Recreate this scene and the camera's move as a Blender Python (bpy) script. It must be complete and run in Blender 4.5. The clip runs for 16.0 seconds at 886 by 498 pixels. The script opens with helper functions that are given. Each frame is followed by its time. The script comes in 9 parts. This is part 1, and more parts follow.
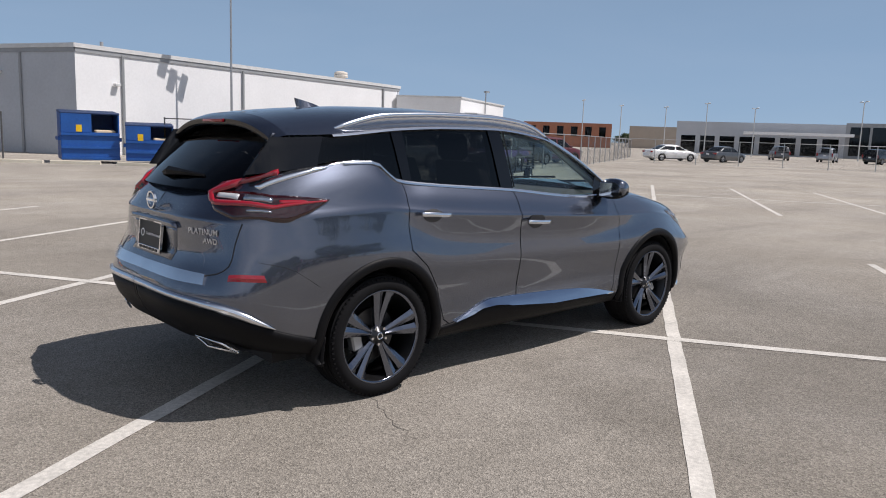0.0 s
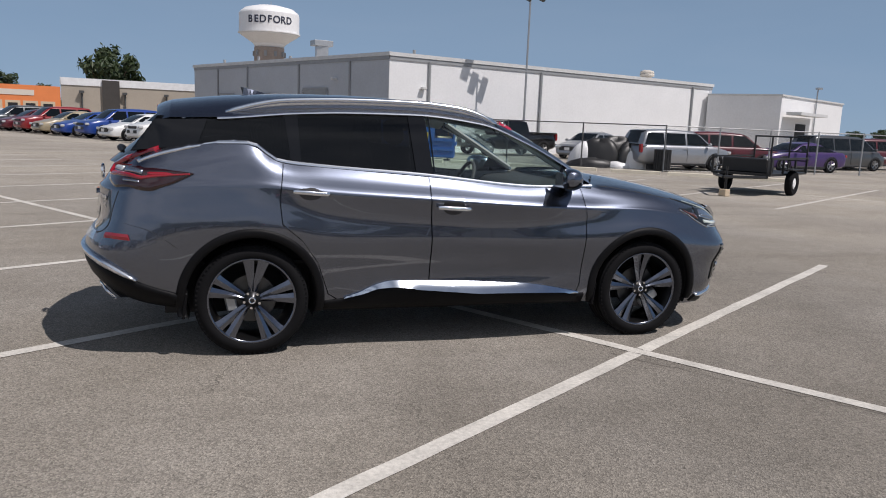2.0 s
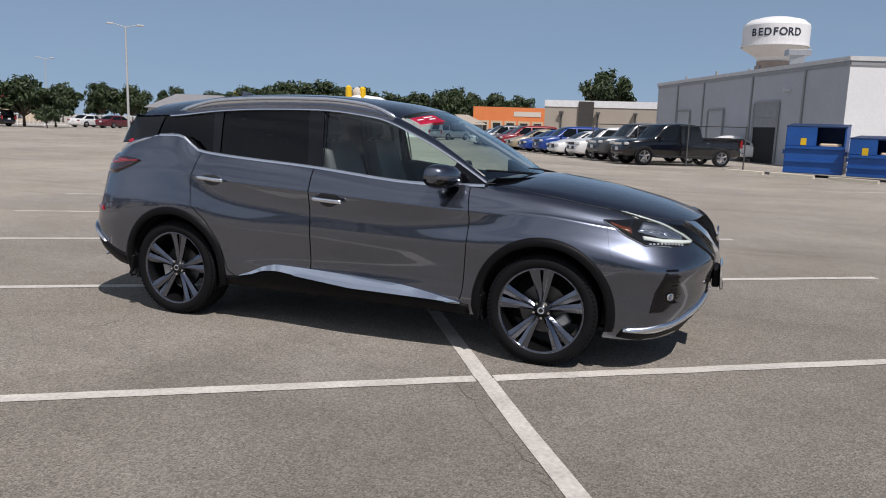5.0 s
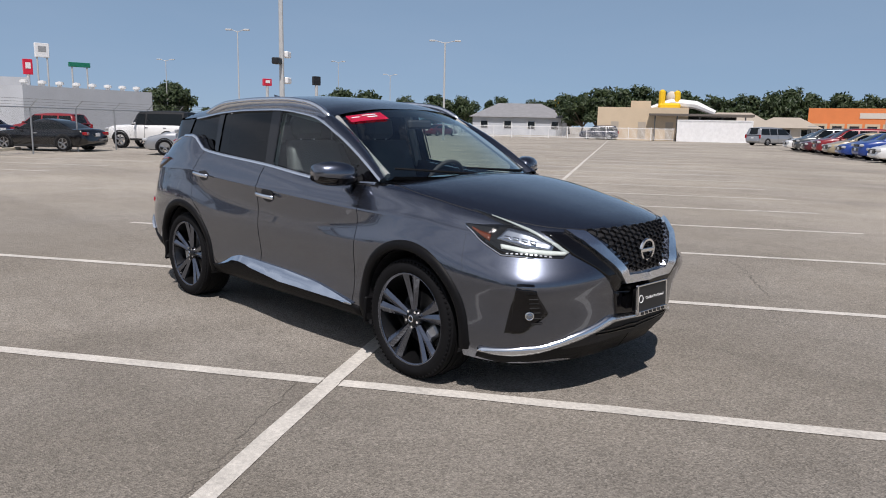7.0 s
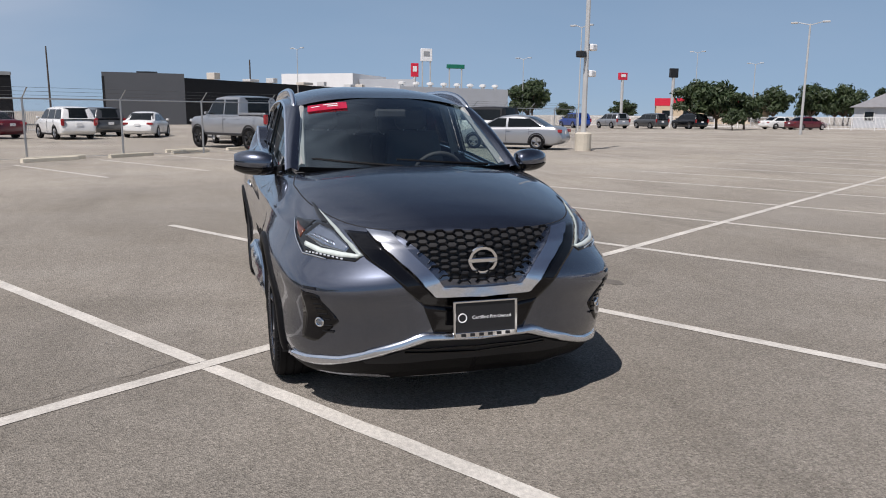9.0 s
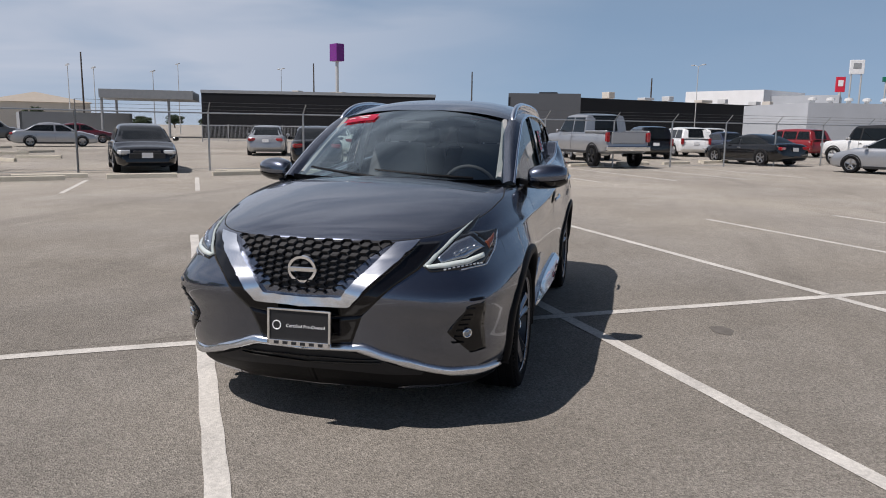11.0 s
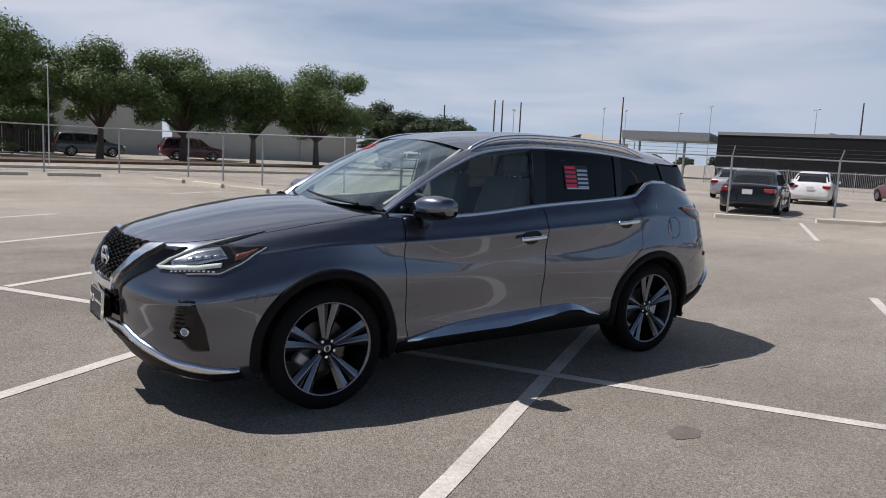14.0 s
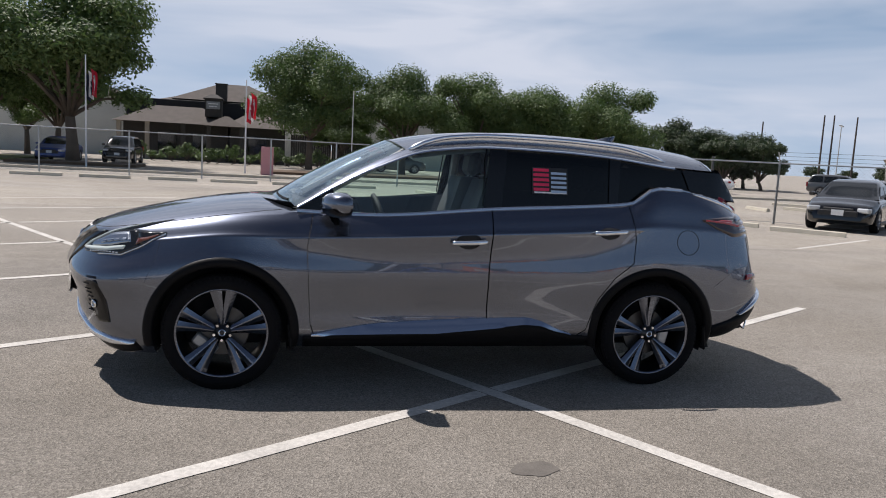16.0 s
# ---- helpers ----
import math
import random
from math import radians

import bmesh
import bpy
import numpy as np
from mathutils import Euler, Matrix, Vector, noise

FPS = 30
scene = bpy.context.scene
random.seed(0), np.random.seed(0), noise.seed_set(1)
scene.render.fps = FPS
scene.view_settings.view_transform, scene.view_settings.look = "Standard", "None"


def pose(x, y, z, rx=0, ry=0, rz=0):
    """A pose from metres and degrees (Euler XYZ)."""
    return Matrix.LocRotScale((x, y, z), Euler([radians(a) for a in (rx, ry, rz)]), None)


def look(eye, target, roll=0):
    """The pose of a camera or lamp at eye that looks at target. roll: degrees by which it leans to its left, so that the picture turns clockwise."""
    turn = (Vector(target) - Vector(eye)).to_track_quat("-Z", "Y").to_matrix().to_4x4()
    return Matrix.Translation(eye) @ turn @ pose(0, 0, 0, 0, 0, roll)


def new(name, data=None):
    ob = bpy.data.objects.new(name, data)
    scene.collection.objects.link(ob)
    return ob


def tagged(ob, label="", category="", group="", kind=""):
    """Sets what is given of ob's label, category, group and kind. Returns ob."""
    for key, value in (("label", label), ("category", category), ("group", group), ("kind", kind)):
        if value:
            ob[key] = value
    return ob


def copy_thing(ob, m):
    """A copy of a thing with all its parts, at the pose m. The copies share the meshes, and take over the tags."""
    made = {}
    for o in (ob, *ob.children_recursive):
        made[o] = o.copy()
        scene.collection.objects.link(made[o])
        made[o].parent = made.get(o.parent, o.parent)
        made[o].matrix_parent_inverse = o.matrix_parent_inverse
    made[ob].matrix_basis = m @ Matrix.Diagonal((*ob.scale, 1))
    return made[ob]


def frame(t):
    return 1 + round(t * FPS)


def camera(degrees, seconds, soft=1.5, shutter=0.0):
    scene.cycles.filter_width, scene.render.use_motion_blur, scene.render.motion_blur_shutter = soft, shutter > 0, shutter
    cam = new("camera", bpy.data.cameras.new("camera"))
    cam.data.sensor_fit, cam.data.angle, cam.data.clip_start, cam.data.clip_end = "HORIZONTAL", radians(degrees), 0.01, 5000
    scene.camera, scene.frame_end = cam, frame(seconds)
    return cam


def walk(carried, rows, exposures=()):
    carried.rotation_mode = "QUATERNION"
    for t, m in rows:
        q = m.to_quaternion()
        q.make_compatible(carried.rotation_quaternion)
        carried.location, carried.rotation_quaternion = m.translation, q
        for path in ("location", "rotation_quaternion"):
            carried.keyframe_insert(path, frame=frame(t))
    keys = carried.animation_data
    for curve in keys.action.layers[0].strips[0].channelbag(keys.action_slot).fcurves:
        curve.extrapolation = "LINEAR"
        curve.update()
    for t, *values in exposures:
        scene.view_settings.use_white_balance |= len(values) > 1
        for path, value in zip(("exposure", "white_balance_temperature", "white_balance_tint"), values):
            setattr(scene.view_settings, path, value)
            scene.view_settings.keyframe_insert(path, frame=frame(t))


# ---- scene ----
cam = camera(61.7, 16.0, 1.0)
PATH = [
    (0, (-4.0, -4.168, 1.51), (-2.651, -2.722, 1.209), 2.0),
    (0.5, (-3.508, -4.584, 1.496), (-2.317, -3.009, 1.18), 2.2),
    (1, (-2.909, -5.02, 1.496), (-1.917, -3.315, 1.167), 1.9),
    (1.5, (-2.346, -5.34, 1.502), (-1.533, -3.542, 1.173), 2.1),
    (2, (-1.654, -5.629, 1.503), (-1.059, -3.749, 1.174), 2.3),
    (2.5, (-1.021, -5.787, 1.488), (-0.624, -3.857, 1.146), 2.6),
    (3, (-0.276, -5.864, 1.487), (-0.106, -3.899, 1.158), 2.4),
    (3.5, (0.406, -5.866, 1.49), (0.355, -3.892, 1.177), 2.1),
    (4, (1.138, -5.751, 1.479), (0.861, -3.795, 1.17), 2.0),
    (4.2, (1.42, -5.689, 1.481), (1.049, -3.749, 1.166), 1.8),
    (6.3, (3.81, -4.457, 1.474), (2.665, -2.851, 1.146), 2.4),
    (6.5, (4.033, -4.266, 1.465), (2.809, -2.72, 1.135), 2.1),
    (7, (4.541, -3.719, 1.482), (3.137, -2.334, 1.15), 1.1),
    (7.5, (4.959, -3.156, 1.475), (3.419, -1.929, 1.125), 1.1),
    (8, (5.304, -2.517, 1.49), (3.633, -1.48, 1.128), 0.9),
    (8.2, (5.431, -2.245, 1.499), (3.709, -1.295, 1.13), 0.8),
    (10.3, (5.671, 0.534, 1.436), (3.701, 0.438, 1.105), 0.9),
    (10.5, (5.657, 0.796, 1.45), (3.696, 0.593, 1.112), 1.0),
    (11, (5.534, 1.432, 1.461), (3.617, 0.964, 1.139), 0.8),
    (11.5, (5.375, 2.034, 1.477), (3.528, 1.323, 1.187), 1.3),
    (12, (5.074, 2.64, 1.487), (3.333, 1.696, 1.209), 1.6),
    (12.5, (4.759, 3.207, 1.49), (3.139, 2.065, 1.221), 2.0),
    (13, (4.306, 3.74, 1.487), (2.82, 2.429, 1.214), 2.5),
    (13.5, (3.866, 4.206, 1.489), (2.523, 2.749, 1.216), 2.7),
    (14, (3.339, 4.603, 1.498), (2.17, 3.001, 1.241), 2.8),
    (14.5, (2.814, 4.942, 1.492), (1.826, 3.222, 1.231), 2.8),
    (15, (2.217, 5.192, 1.49), (1.424, 3.374, 1.232), 2.9),
    (15.5, (1.639, 5.387, 1.495), (1.031, 3.5, 1.239), 2.8),
    (16, (1.053, 5.469, 1.489), (0.636, 3.529, 1.242), 3.1),
]
walk(cam, [(t, look(eye, target, roll)) for t, eye, target, roll in PATH], [(0, -0.14, 6380, 15), (1.5, -0.33, 6380, 15), (2.5, -0.44, 6380, 15), (4, -0.38, 6380, 15), (7, -0.24, 6380, 15), (8, -0.18, 6380, 15), (10.5, -0.31, 6380, 15), (11.5, -0.27, 6380, 15), (13, -0.18, 6380, 15), (14.5, -0.16, 6380, 15), (16, -0.06, 6380, 15)])

# ---- light ----
SUN_WAY = Vector((0.51, -0.505, 1.13)).normalized()
scene.view_settings.exposure = 0.0
world = bpy.data.worlds.new("sky")
scene.world = world
world.use_nodes = True
wn, wl = world.node_tree.nodes, world.node_tree.links
wn.clear()
w_out = wn.new("ShaderNodeOutputWorld")
w_bg = wn.new("ShaderNodeBackground")
w_sky = wn.new("ShaderNodeTexSky")
w_sky.sky_type = "NISHITA"
w_sky.sun_disc = False
w_sky.sun_elevation = math.asin(SUN_WAY.z)
w_sky.sun_rotation = math.atan2(SUN_WAY.x, SUN_WAY.y)
w_sky.altitude, w_sky.air_density, w_sky.dust_density, w_sky.ozone_density = 2500, 0.62, 0.25, 1.2
w_bg.inputs["Strength"].default_value = 0.067
# thin high cloud, thicker towards the south-west
w_co = wn.new("ShaderNodeTexCoord")
w_map = wn.new("ShaderNodeMapping")
w_map.inputs["Scale"].default_value = (1.0, 1.0, 5.0)
w_map.inputs["Rotation"].default_value = (0.0, 0.06, 0.4)
w_noise = wn.new("ShaderNodeTexNoise")
w_noise.inputs["Scale"].default_value = 2.6
w_noise.inputs["Detail"].default_value = 4.0
w_noise.inputs["Roughness"].default_value = 0.5
w_noise.inputs["Distortion"].default_value = 0.5
w_ramp = wn.new("ShaderNodeMapRange")
w_ramp.inputs["From Min"].default_value, w_ramp.inputs["From Max"].default_value = 0.22, 0.62
w_side = wn.new("ShaderNodeVectorMath")
w_side.operation = "DOT_PRODUCT"
w_side.inputs[1].default_value = (-0.40, -0.75, 0.53)
w_band = wn.new("ShaderNodeMapRange")
w_band.inputs["From Min"].default_value, w_band.inputs["From Max"].default_value = 0.50, 0.85
w_band.inputs["To Min"].default_value, w_band.inputs["To Max"].default_value = 0.06, 0.96
w_mul = wn.new("ShaderNodeMath")
w_mul.operation = "MULTIPLY"
w_mix = wn.new("ShaderNodeMix")
w_mix.data_type = "RGBA"
w_mix.inputs["B"].default_value = (10.0, 10.8, 12.0, 1)
wl.new(w_co.outputs["Generated"], w_map.inputs["Vector"])
wl.new(w_map.outputs["Vector"], w_noise.inputs["Vector"])
wl.new(w_noise.outputs["Fac"], w_ramp.inputs["Value"])
wl.new(w_co.outputs["Generated"], w_side.inputs[0])
wl.new(w_side.outputs["Value"], w_band.inputs["Value"])
wl.new(w_ramp.outputs["Result"], w_mul.inputs[0])
wl.new(w_band.outputs["Result"], w_mul.inputs[1])
wl.new(w_mul.outputs["Value"], w_mix.inputs["Factor"])
# pale blue haze towards the horizon
w_sep, w_low, w_haze = wn.new("ShaderNodeSeparateXYZ"), wn.new("ShaderNodeMapRange"), wn.new("ShaderNodeMix")
w_haze.data_type = "RGBA"
w_haze.inputs["B"].default_value = (5.0, 7.5, 10.2, 1)
w_low.inputs["From Min"].default_value, w_low.inputs["From Max"].default_value = 0.0, 0.75
w_low.inputs["To Min"].default_value, w_low.inputs["To Max"].default_value = 0.75, 0.0
w_low.interpolation_type = "SMOOTHSTEP"
wl.new(w_co.outputs["Generated"], w_sep.inputs["Vector"])
wl.new(w_sep.outputs["Z"], w_low.inputs["Value"])
wl.new(w_low.outputs["Result"], w_haze.inputs["Factor"])
wl.new(w_sky.outputs["Color"], w_haze.inputs["A"])
wl.new(w_haze.outputs["Result"], w_mix.inputs["A"])
wl.new(w_mix.outputs["Result"], w_bg.inputs["Color"])
wl.new(w_bg.outputs["Background"], w_out.inputs["Surface"])

sun = new("sun", bpy.data.lights.new("sun", "SUN"))
sun.data.energy = 5.0
sun.data.angle = radians(0.53)
sun.data.color = (1.0, 0.955, 0.89)
sun.matrix_world = look(SUN_WAY * 60, (0, 0, 0))

# ---- materials ----
MATS = {}


def mat(name, base, rough=0.5, metal=0.0, vary=0.12, scale=3.0, bump=0.0, bump_scale=40.0, coat=0.0, spec=0.5, per_object=0.0):
    """A plain surface with colour variation at two scales, relief and gloss."""
    if name in MATS:
        return MATS[name]
    m = bpy.data.materials.new(name)
    m.use_nodes = True
    n, l = m.node_tree.nodes, m.node_tree.links
    b = n["Principled BSDF"]
    b.inputs["Roughness"].default_value = rough
    b.inputs["Metallic"].default_value = metal
    b.inputs["Specular IOR Level"].default_value = spec
    b.inputs["Coat Weight"].default_value = coat
    b.inputs["Coat Roughness"].default_value = 0.03
    co = n.new("ShaderNodeTexCoord")
    big, fine = n.new("ShaderNodeTexNoise"), n.new("ShaderNodeTexNoise")
    big.inputs["Scale"].default_value, fine.inputs["Scale"].default_value = scale, scale * 14
    big.inputs["Detail"].default_value = 5
    fine.inputs["Detail"].default_value = 3
    l.new(co.outputs["Object"], big.inputs["Vector"])
    l.new(co.outputs["Object"], fine.inputs["Vector"])
    add = n.new("ShaderNodeMath")
    add.operation = "ADD"
    l.new(big.outputs["Fac"], add.inputs[0])
    l.new(fine.outputs["Fac"], add.inputs[1])
    last = add.outputs["Value"]
    if per_object:
        info, mul, more = n.new("ShaderNodeObjectInfo"), n.new("ShaderNodeMath"), n.new("ShaderNodeMath")
        mul.operation, more.operation = "MULTIPLY", "ADD"
        mul.inputs[1].default_value = per_object
        l.new(info.outputs["Random"], mul.inputs[0])
        l.new(mul.outputs["Value"], more.inputs[0])
        l.new(last, more.inputs[1])
        last = more.outputs["Value"]
    rng = n.new("ShaderNodeMapRange")
    rng.inputs["From Min"].default_value, rng.inputs["From Max"].default_value = 0.6, 1.4 + per_object
    rng.inputs["To Min"].default_value, rng.inputs["To Max"].default_value = 1 - vary, 1 + vary
    l.new(last, rng.inputs["Value"])
    hue = n.new("ShaderNodeVectorMath")
    hue.operation = "SCALE"
    hue.inputs[0].default_value = base[:3]
    l.new(rng.outputs["Result"], hue.inputs["Scale"])
    l.new(hue.outputs["Vector"], b.inputs["Base Color"])
    if bump:
        grain, relief = n.new("ShaderNodeTexNoise"), n.new("ShaderNodeBump")
        grain.inputs["Scale"].default_value = bump_scale
        grain.inputs["Detail"].default_value = 4
        relief.inputs["Strength"].default_value = bump
        relief.inputs["Distance"].default_value = 0.02
        l.new(co.outputs["Object"], grain.inputs["Vector"])
        l.new(grain.outputs["Fac"], relief.inputs["Height"])
        l.new(relief.outputs["Normal"], b.inputs["Normal"])
    MATS[name] = m
    return m


def glass(name, tint, rough=0.0, through_light=0.5, ior=1.5, steep=5.0, sheen=(0.8, 0.8, 0.8)):
    """A tinted pane: part clear, part mirror."""
    if name in MATS:
        return MATS[name]
    m = bpy.data.materials.new(name)
    m.use_nodes = True
    n, l = m.node_tree.nodes, m.node_tree.links
    n.clear()
    out, mix = n.new("ShaderNodeOutputMaterial"), n.new("ShaderNodeMixShader")
    clear, gloss, lw = n.new("ShaderNodeBsdfTransparent"), n.new("ShaderNodeBsdfGlossy"), n.new("ShaderNodeLayerWeight")
    power, rng = n.new("ShaderNodeMath"), n.new("ShaderNodeMapRange")
    clear.inputs["Color"].default_value = (*[c * through_light for c in tint], 1)
    gloss.inputs["Roughness"].default_value = rough
    gloss.inputs["Color"].default_value = (*sheen, 1)
    lw.inputs["Blend"].default_value = 0.5
    power.operation = "POWER"
    power.inputs[1].default_value = steep
    rng.inputs["To Min"].default_value = ((ior - 1) / (ior + 1)) ** 2
    l.new(lw.outputs["Facing"], power.inputs[0])
    l.new(power.outputs["Value"], rng.inputs["Value"])
    l.new(rng.outputs["Result"], mix.inputs["Fac"])
    l.new(clear.outputs["BSDF"], mix.inputs[1])
    l.new(gloss.outputs["BSDF"], mix.inputs[2])
    l.new(mix.outputs["Shader"], out.inputs["Surface"])
    MATS[name] = m
    return m


def asphalt_mat():
    """Worn, pale asphalt: pebble grain, wide stains, dark patches and tyre scuffs."""
    m = bpy.data.materials.new("worn_asphalt")
    m.use_nodes = True
    n, l = m.node_tree.nodes, m.node_tree.links
    b = n["Principled BSDF"]
    b.inputs["Roughness"].default_value = 0.9
    b.inputs["Specular IOR Level"].default_value = 0.25
    co = n.new("ShaderNodeTexCoord")

    def noise_at(scale, detail=4, rough=0.55, stretch=None):
        t = n.new("ShaderNodeTexNoise")
        t.inputs["Scale"].default_value, t.inputs["Detail"].default_value, t.inputs["Roughness"].default_value = scale, detail, rough
        if stretch:
            mp = n.new("ShaderNodeMapping")
            mp.inputs["Scale"].default_value = stretch
            mp.inputs["Rotation"].default_value = (0, 0, -0.56)
            l.new(co.outputs["Object"], mp.inputs["Vector"])
            l.new(mp.outputs["Vector"], t.inputs["Vector"])
        else:
            l.new(co.outputs["Object"], t.inputs["Vector"])
        return t.outputs["Fac"]

    def ranged(value, a, z, lo, hi):
        r = n.new("ShaderNodeMapRange")
        for key, v in (("From Min", a), ("From Max", z), ("To Min", lo), ("To Max", hi)):
            r.inputs[key].default_value = v
        l.new(value, r.inputs["Value"])
        return r.outputs["Result"]

    def times(a, c):
        t = n.new("ShaderNodeMath")
        t.operation = "MULTIPLY"
        l.new(a, t.inputs[0])
        l.new(c, t.inputs[1])
        return t.outputs["Value"]

    wide = ranged(noise_at(0.16, 5), 0.3, 0.7, 0.82, 1.20)
    stain = ranged(noise_at(0.7, 6, 0.65), 0.35, 0.7, 0.85, 1.10)
    scuff = ranged(noise_at(0.5, 5, 0.6, (0.25, 2.2, 1)), 0.52, 0.75, 1.0, 0.80)
    vor = n.new("ShaderNodeTexVoronoi")
    vor.inputs["Scale"].default_value = 120.0
    l.new(co.outputs["Object"], vor.inputs["Vector"])
    pebble = ranged(vor.outputs["Color"], 0.0, 1.0, 0.56, 1.42)
    fine = times(ranged(noise_at(48, 4, 0.75), 0.3, 0.7, 0.72, 1.22), ranged(noise_at(7, 4, 0.65), 0.35, 0.7, 0.93, 1.06))
    # a wide darker patch, worn by parked cars
    shift, dist, wob = n.new("ShaderNodeVectorMath"), n.new("ShaderNodeVectorMath"), n.new("ShaderNodeMath")
    shift.operation, dist.operation, wob.operation = "SUBTRACT", "LENGTH", "ADD"
    shift.inputs[1].default_value = (1.9, -3.0, 0)
    l.new(co.outputs["Object"], shift.inputs[0])
    l.new(shift.outputs["Vector"], dist.inputs[0])
    l.new(dist.outputs["Value"], wob.inputs[0])
    l.new(ranged(noise_at(0.55, 6, 0.65), 0.3, 0.7, -1.1, 1.1), wob.inputs[1])
    patch = ranged(wob.outputs["Value"], 1.2, 3.3, 0.76, 1.0)
    # lighter with distance from the crossing: the low-angle brightness of asphalt put into colour
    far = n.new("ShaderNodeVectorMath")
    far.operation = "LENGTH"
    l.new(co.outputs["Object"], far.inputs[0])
    far_bright = ranged(far.outputs["Value"], 4.5, 12.0, 0.99, 1.34)
    tone = times(times(times(times(wide, stain), times(patch, far_bright)), times(scuff, pebble)), fine)
    hue = n.new("ShaderNodeMix")
    hue.data_type = "RGBA"
    hue.inputs["A"].default_value = (0.312, 0.280, 0.236, 1)
    hue.inputs["B"].default_value = (0.276, 0.252, 0.220, 1)
    l.new(ranged(noise_at(0.35, 4), 0.35, 0.65, 0, 1), hue.inputs["Factor"])
    sc = n.new("ShaderNodeVectorMath")
    sc.operation = "SCALE"
    l.new(hue.outputs["Result"], sc.inputs[0])
    l.new(tone, sc.inputs["Scale"])
    l.new(sc.outputs["Vector"], b.inputs["Base Color"])
    bp = n.new("ShaderNodeBump")
    bp.inputs["Strength"].default_value, bp.inputs["Distance"].default_value = 0.7, 0.008
    l.new(vor.outputs["Distance"], bp.inputs["Height"])
    l.new(bp.outputs["Normal"], b.inputs["Normal"])
    return m


M_ASPHALT = asphalt_mat()
M_LINE = mat("worn_white_road_paint", (0.585, 0.555, 0.505), 0.8, vary=0.30, scale=2.8, bump=0.3, bump_scale=120)
M_STOP = mat("weathered_concrete", (0.56, 0.51, 0.42), 0.9, vary=0.2, scale=2.5, bump=0.4)
M_GALV = mat("galvanised_steel", (0.42, 0.43, 0.44), 0.45, 0.7, vary=0.15)
M_WIRE = mat("fence_wire", (0.13, 0.13, 0.13), 0.6, 0.3)
M_DARKPOST = mat("dark_fence_post", (0.10, 0.10, 0.10), 0.6, 0.3)
M_WHITEWALL = mat("white_painted_block", (0.78, 0.78, 0.78), 0.8, vary=0.06, scale=0.6, bump=0.15, bump_scale=25)
M_GREYWALL = mat("grey_painted_wall", (0.47, 0.49, 0.52), 0.8, vary=0.08, scale=0.6)
M_TRIM = mat("white_metal_trim", (0.62, 0.62, 0.61), 0.5)
M_DARKGREY = mat("dark_grey_painted_wall", (0.085, 0.09, 0.10), 0.8, vary=0.08, scale=0.6)
M_GREYTRIM = mat("grey_metal_trim", (0.30, 0.31, 0.32), 0.5)
M_DARK = mat("dark_opening", (0.012, 0.012, 0.014), 0.7)
M_BEIGE = mat("beige_stucco", (0.40, 0.35, 0.29), 0.9, vary=0.08, scale=0.7)
M_TAN = mat("tan_stucco", (0.56, 0.45, 0.32), 0.9, vary=0.08, scale=0.7)
M_BRICK = mat("red_brown_brick", (0.36, 0.15, 0.09), 0.85, vary=0.15, scale=1.0)
M_ORANGE = mat("orange_stucco", (0.72, 0.22, 0.07), 0.8, vary=0.08, scale=0.7)
M_BLACKCLAD = mat("black_ribbed_cladding", (0.013, 0.013, 0.015), 0.6, vary=0.2, spec=0.25)
M_PALESTUCCO = mat("pale_grey_stucco", (0.62, 0.61, 0.55), 0.9, vary=0.1, scale=0.7)
M_ROOFING = mat("brown_grey_shingles", (0.125, 0.108, 0.095), 0.95, vary=0.2, scale=1.5, bump=0.4)
M_GREYROOF = mat("grey_shingles", (0.24, 0.24, 0.25), 0.95, vary=0.15, scale=1.5)
M_DARKWOOD = mat("dark_stained_siding", (0.055, 0.05, 0.046), 0.8, vary=0.2)
M_CREAM = mat("cream_stucco", (0.62, 0.57, 0.50), 0.9, vary=0.08, scale=0.7)
M_TOWER = mat("tower_white_paint", (0.82, 0.82, 0.82), 0.5, vary=0.05, scale=0.15)
M_TOWERLEG = mat("tower_tan_stone", (0.36, 0.30, 0.26), 0.9, vary=0.2, scale=0.4)
M_LETTER = mat("dark_blue_lettering", (0.02, 0.025, 0.05), 0.6)
M_BLUEBIN = mat("blue_painted_steel", (0.010, 0.085, 0.33), 0.45, vary=0.2, scale=1.5)
M_DARKBLUE = mat("dark_blue_steel", (0.008, 0.03, 0.10), 0.5, vary=0.2)
M_YELLOW = mat("yellow_plastic", (0.80, 0.50, 0.01), 0.4)
M_PURPLE = mat("purple_sign_face", (0.16, 0.01, 0.20), 0.35)
M_RED = mat("red_sign_face", (0.62, 0.02, 0.05), 0.4)
M_WHITE = mat("white_plastic", (0.80, 0.80, 0.80), 0.4)
M_GREEN = mat("green_sign_face", (0.01, 0.16, 0.10), 0.4)
M_BLACK = mat("black_plastic", (0.015, 0.015, 0.016), 0.45)
M_RUBBER = mat("tyre_rubber", (0.007, 0.007, 0.008), 0.8, vary=0.2, scale=8, spec=0.15)
M_ALLOY = mat("alloy_wheel", (0.42, 0.42, 0.43), 0.3, 0.9)
M_CHROME = mat("chrome", (0.86, 0.87, 0.88), 0.06, 1.0, vary=0.01)
M_LAMP = mat("headlamp_lens", (0.62, 0.64, 0.66), 0.12, 0.3)
M_TAIL = mat("red_lamp_lens", (0.30, 0.008, 0.012), 0.12, coat=1.0)
M_CARGLASS = mat("dark_car_glass", (0.006, 0.008, 0.009), 0.04, spec=0.4)
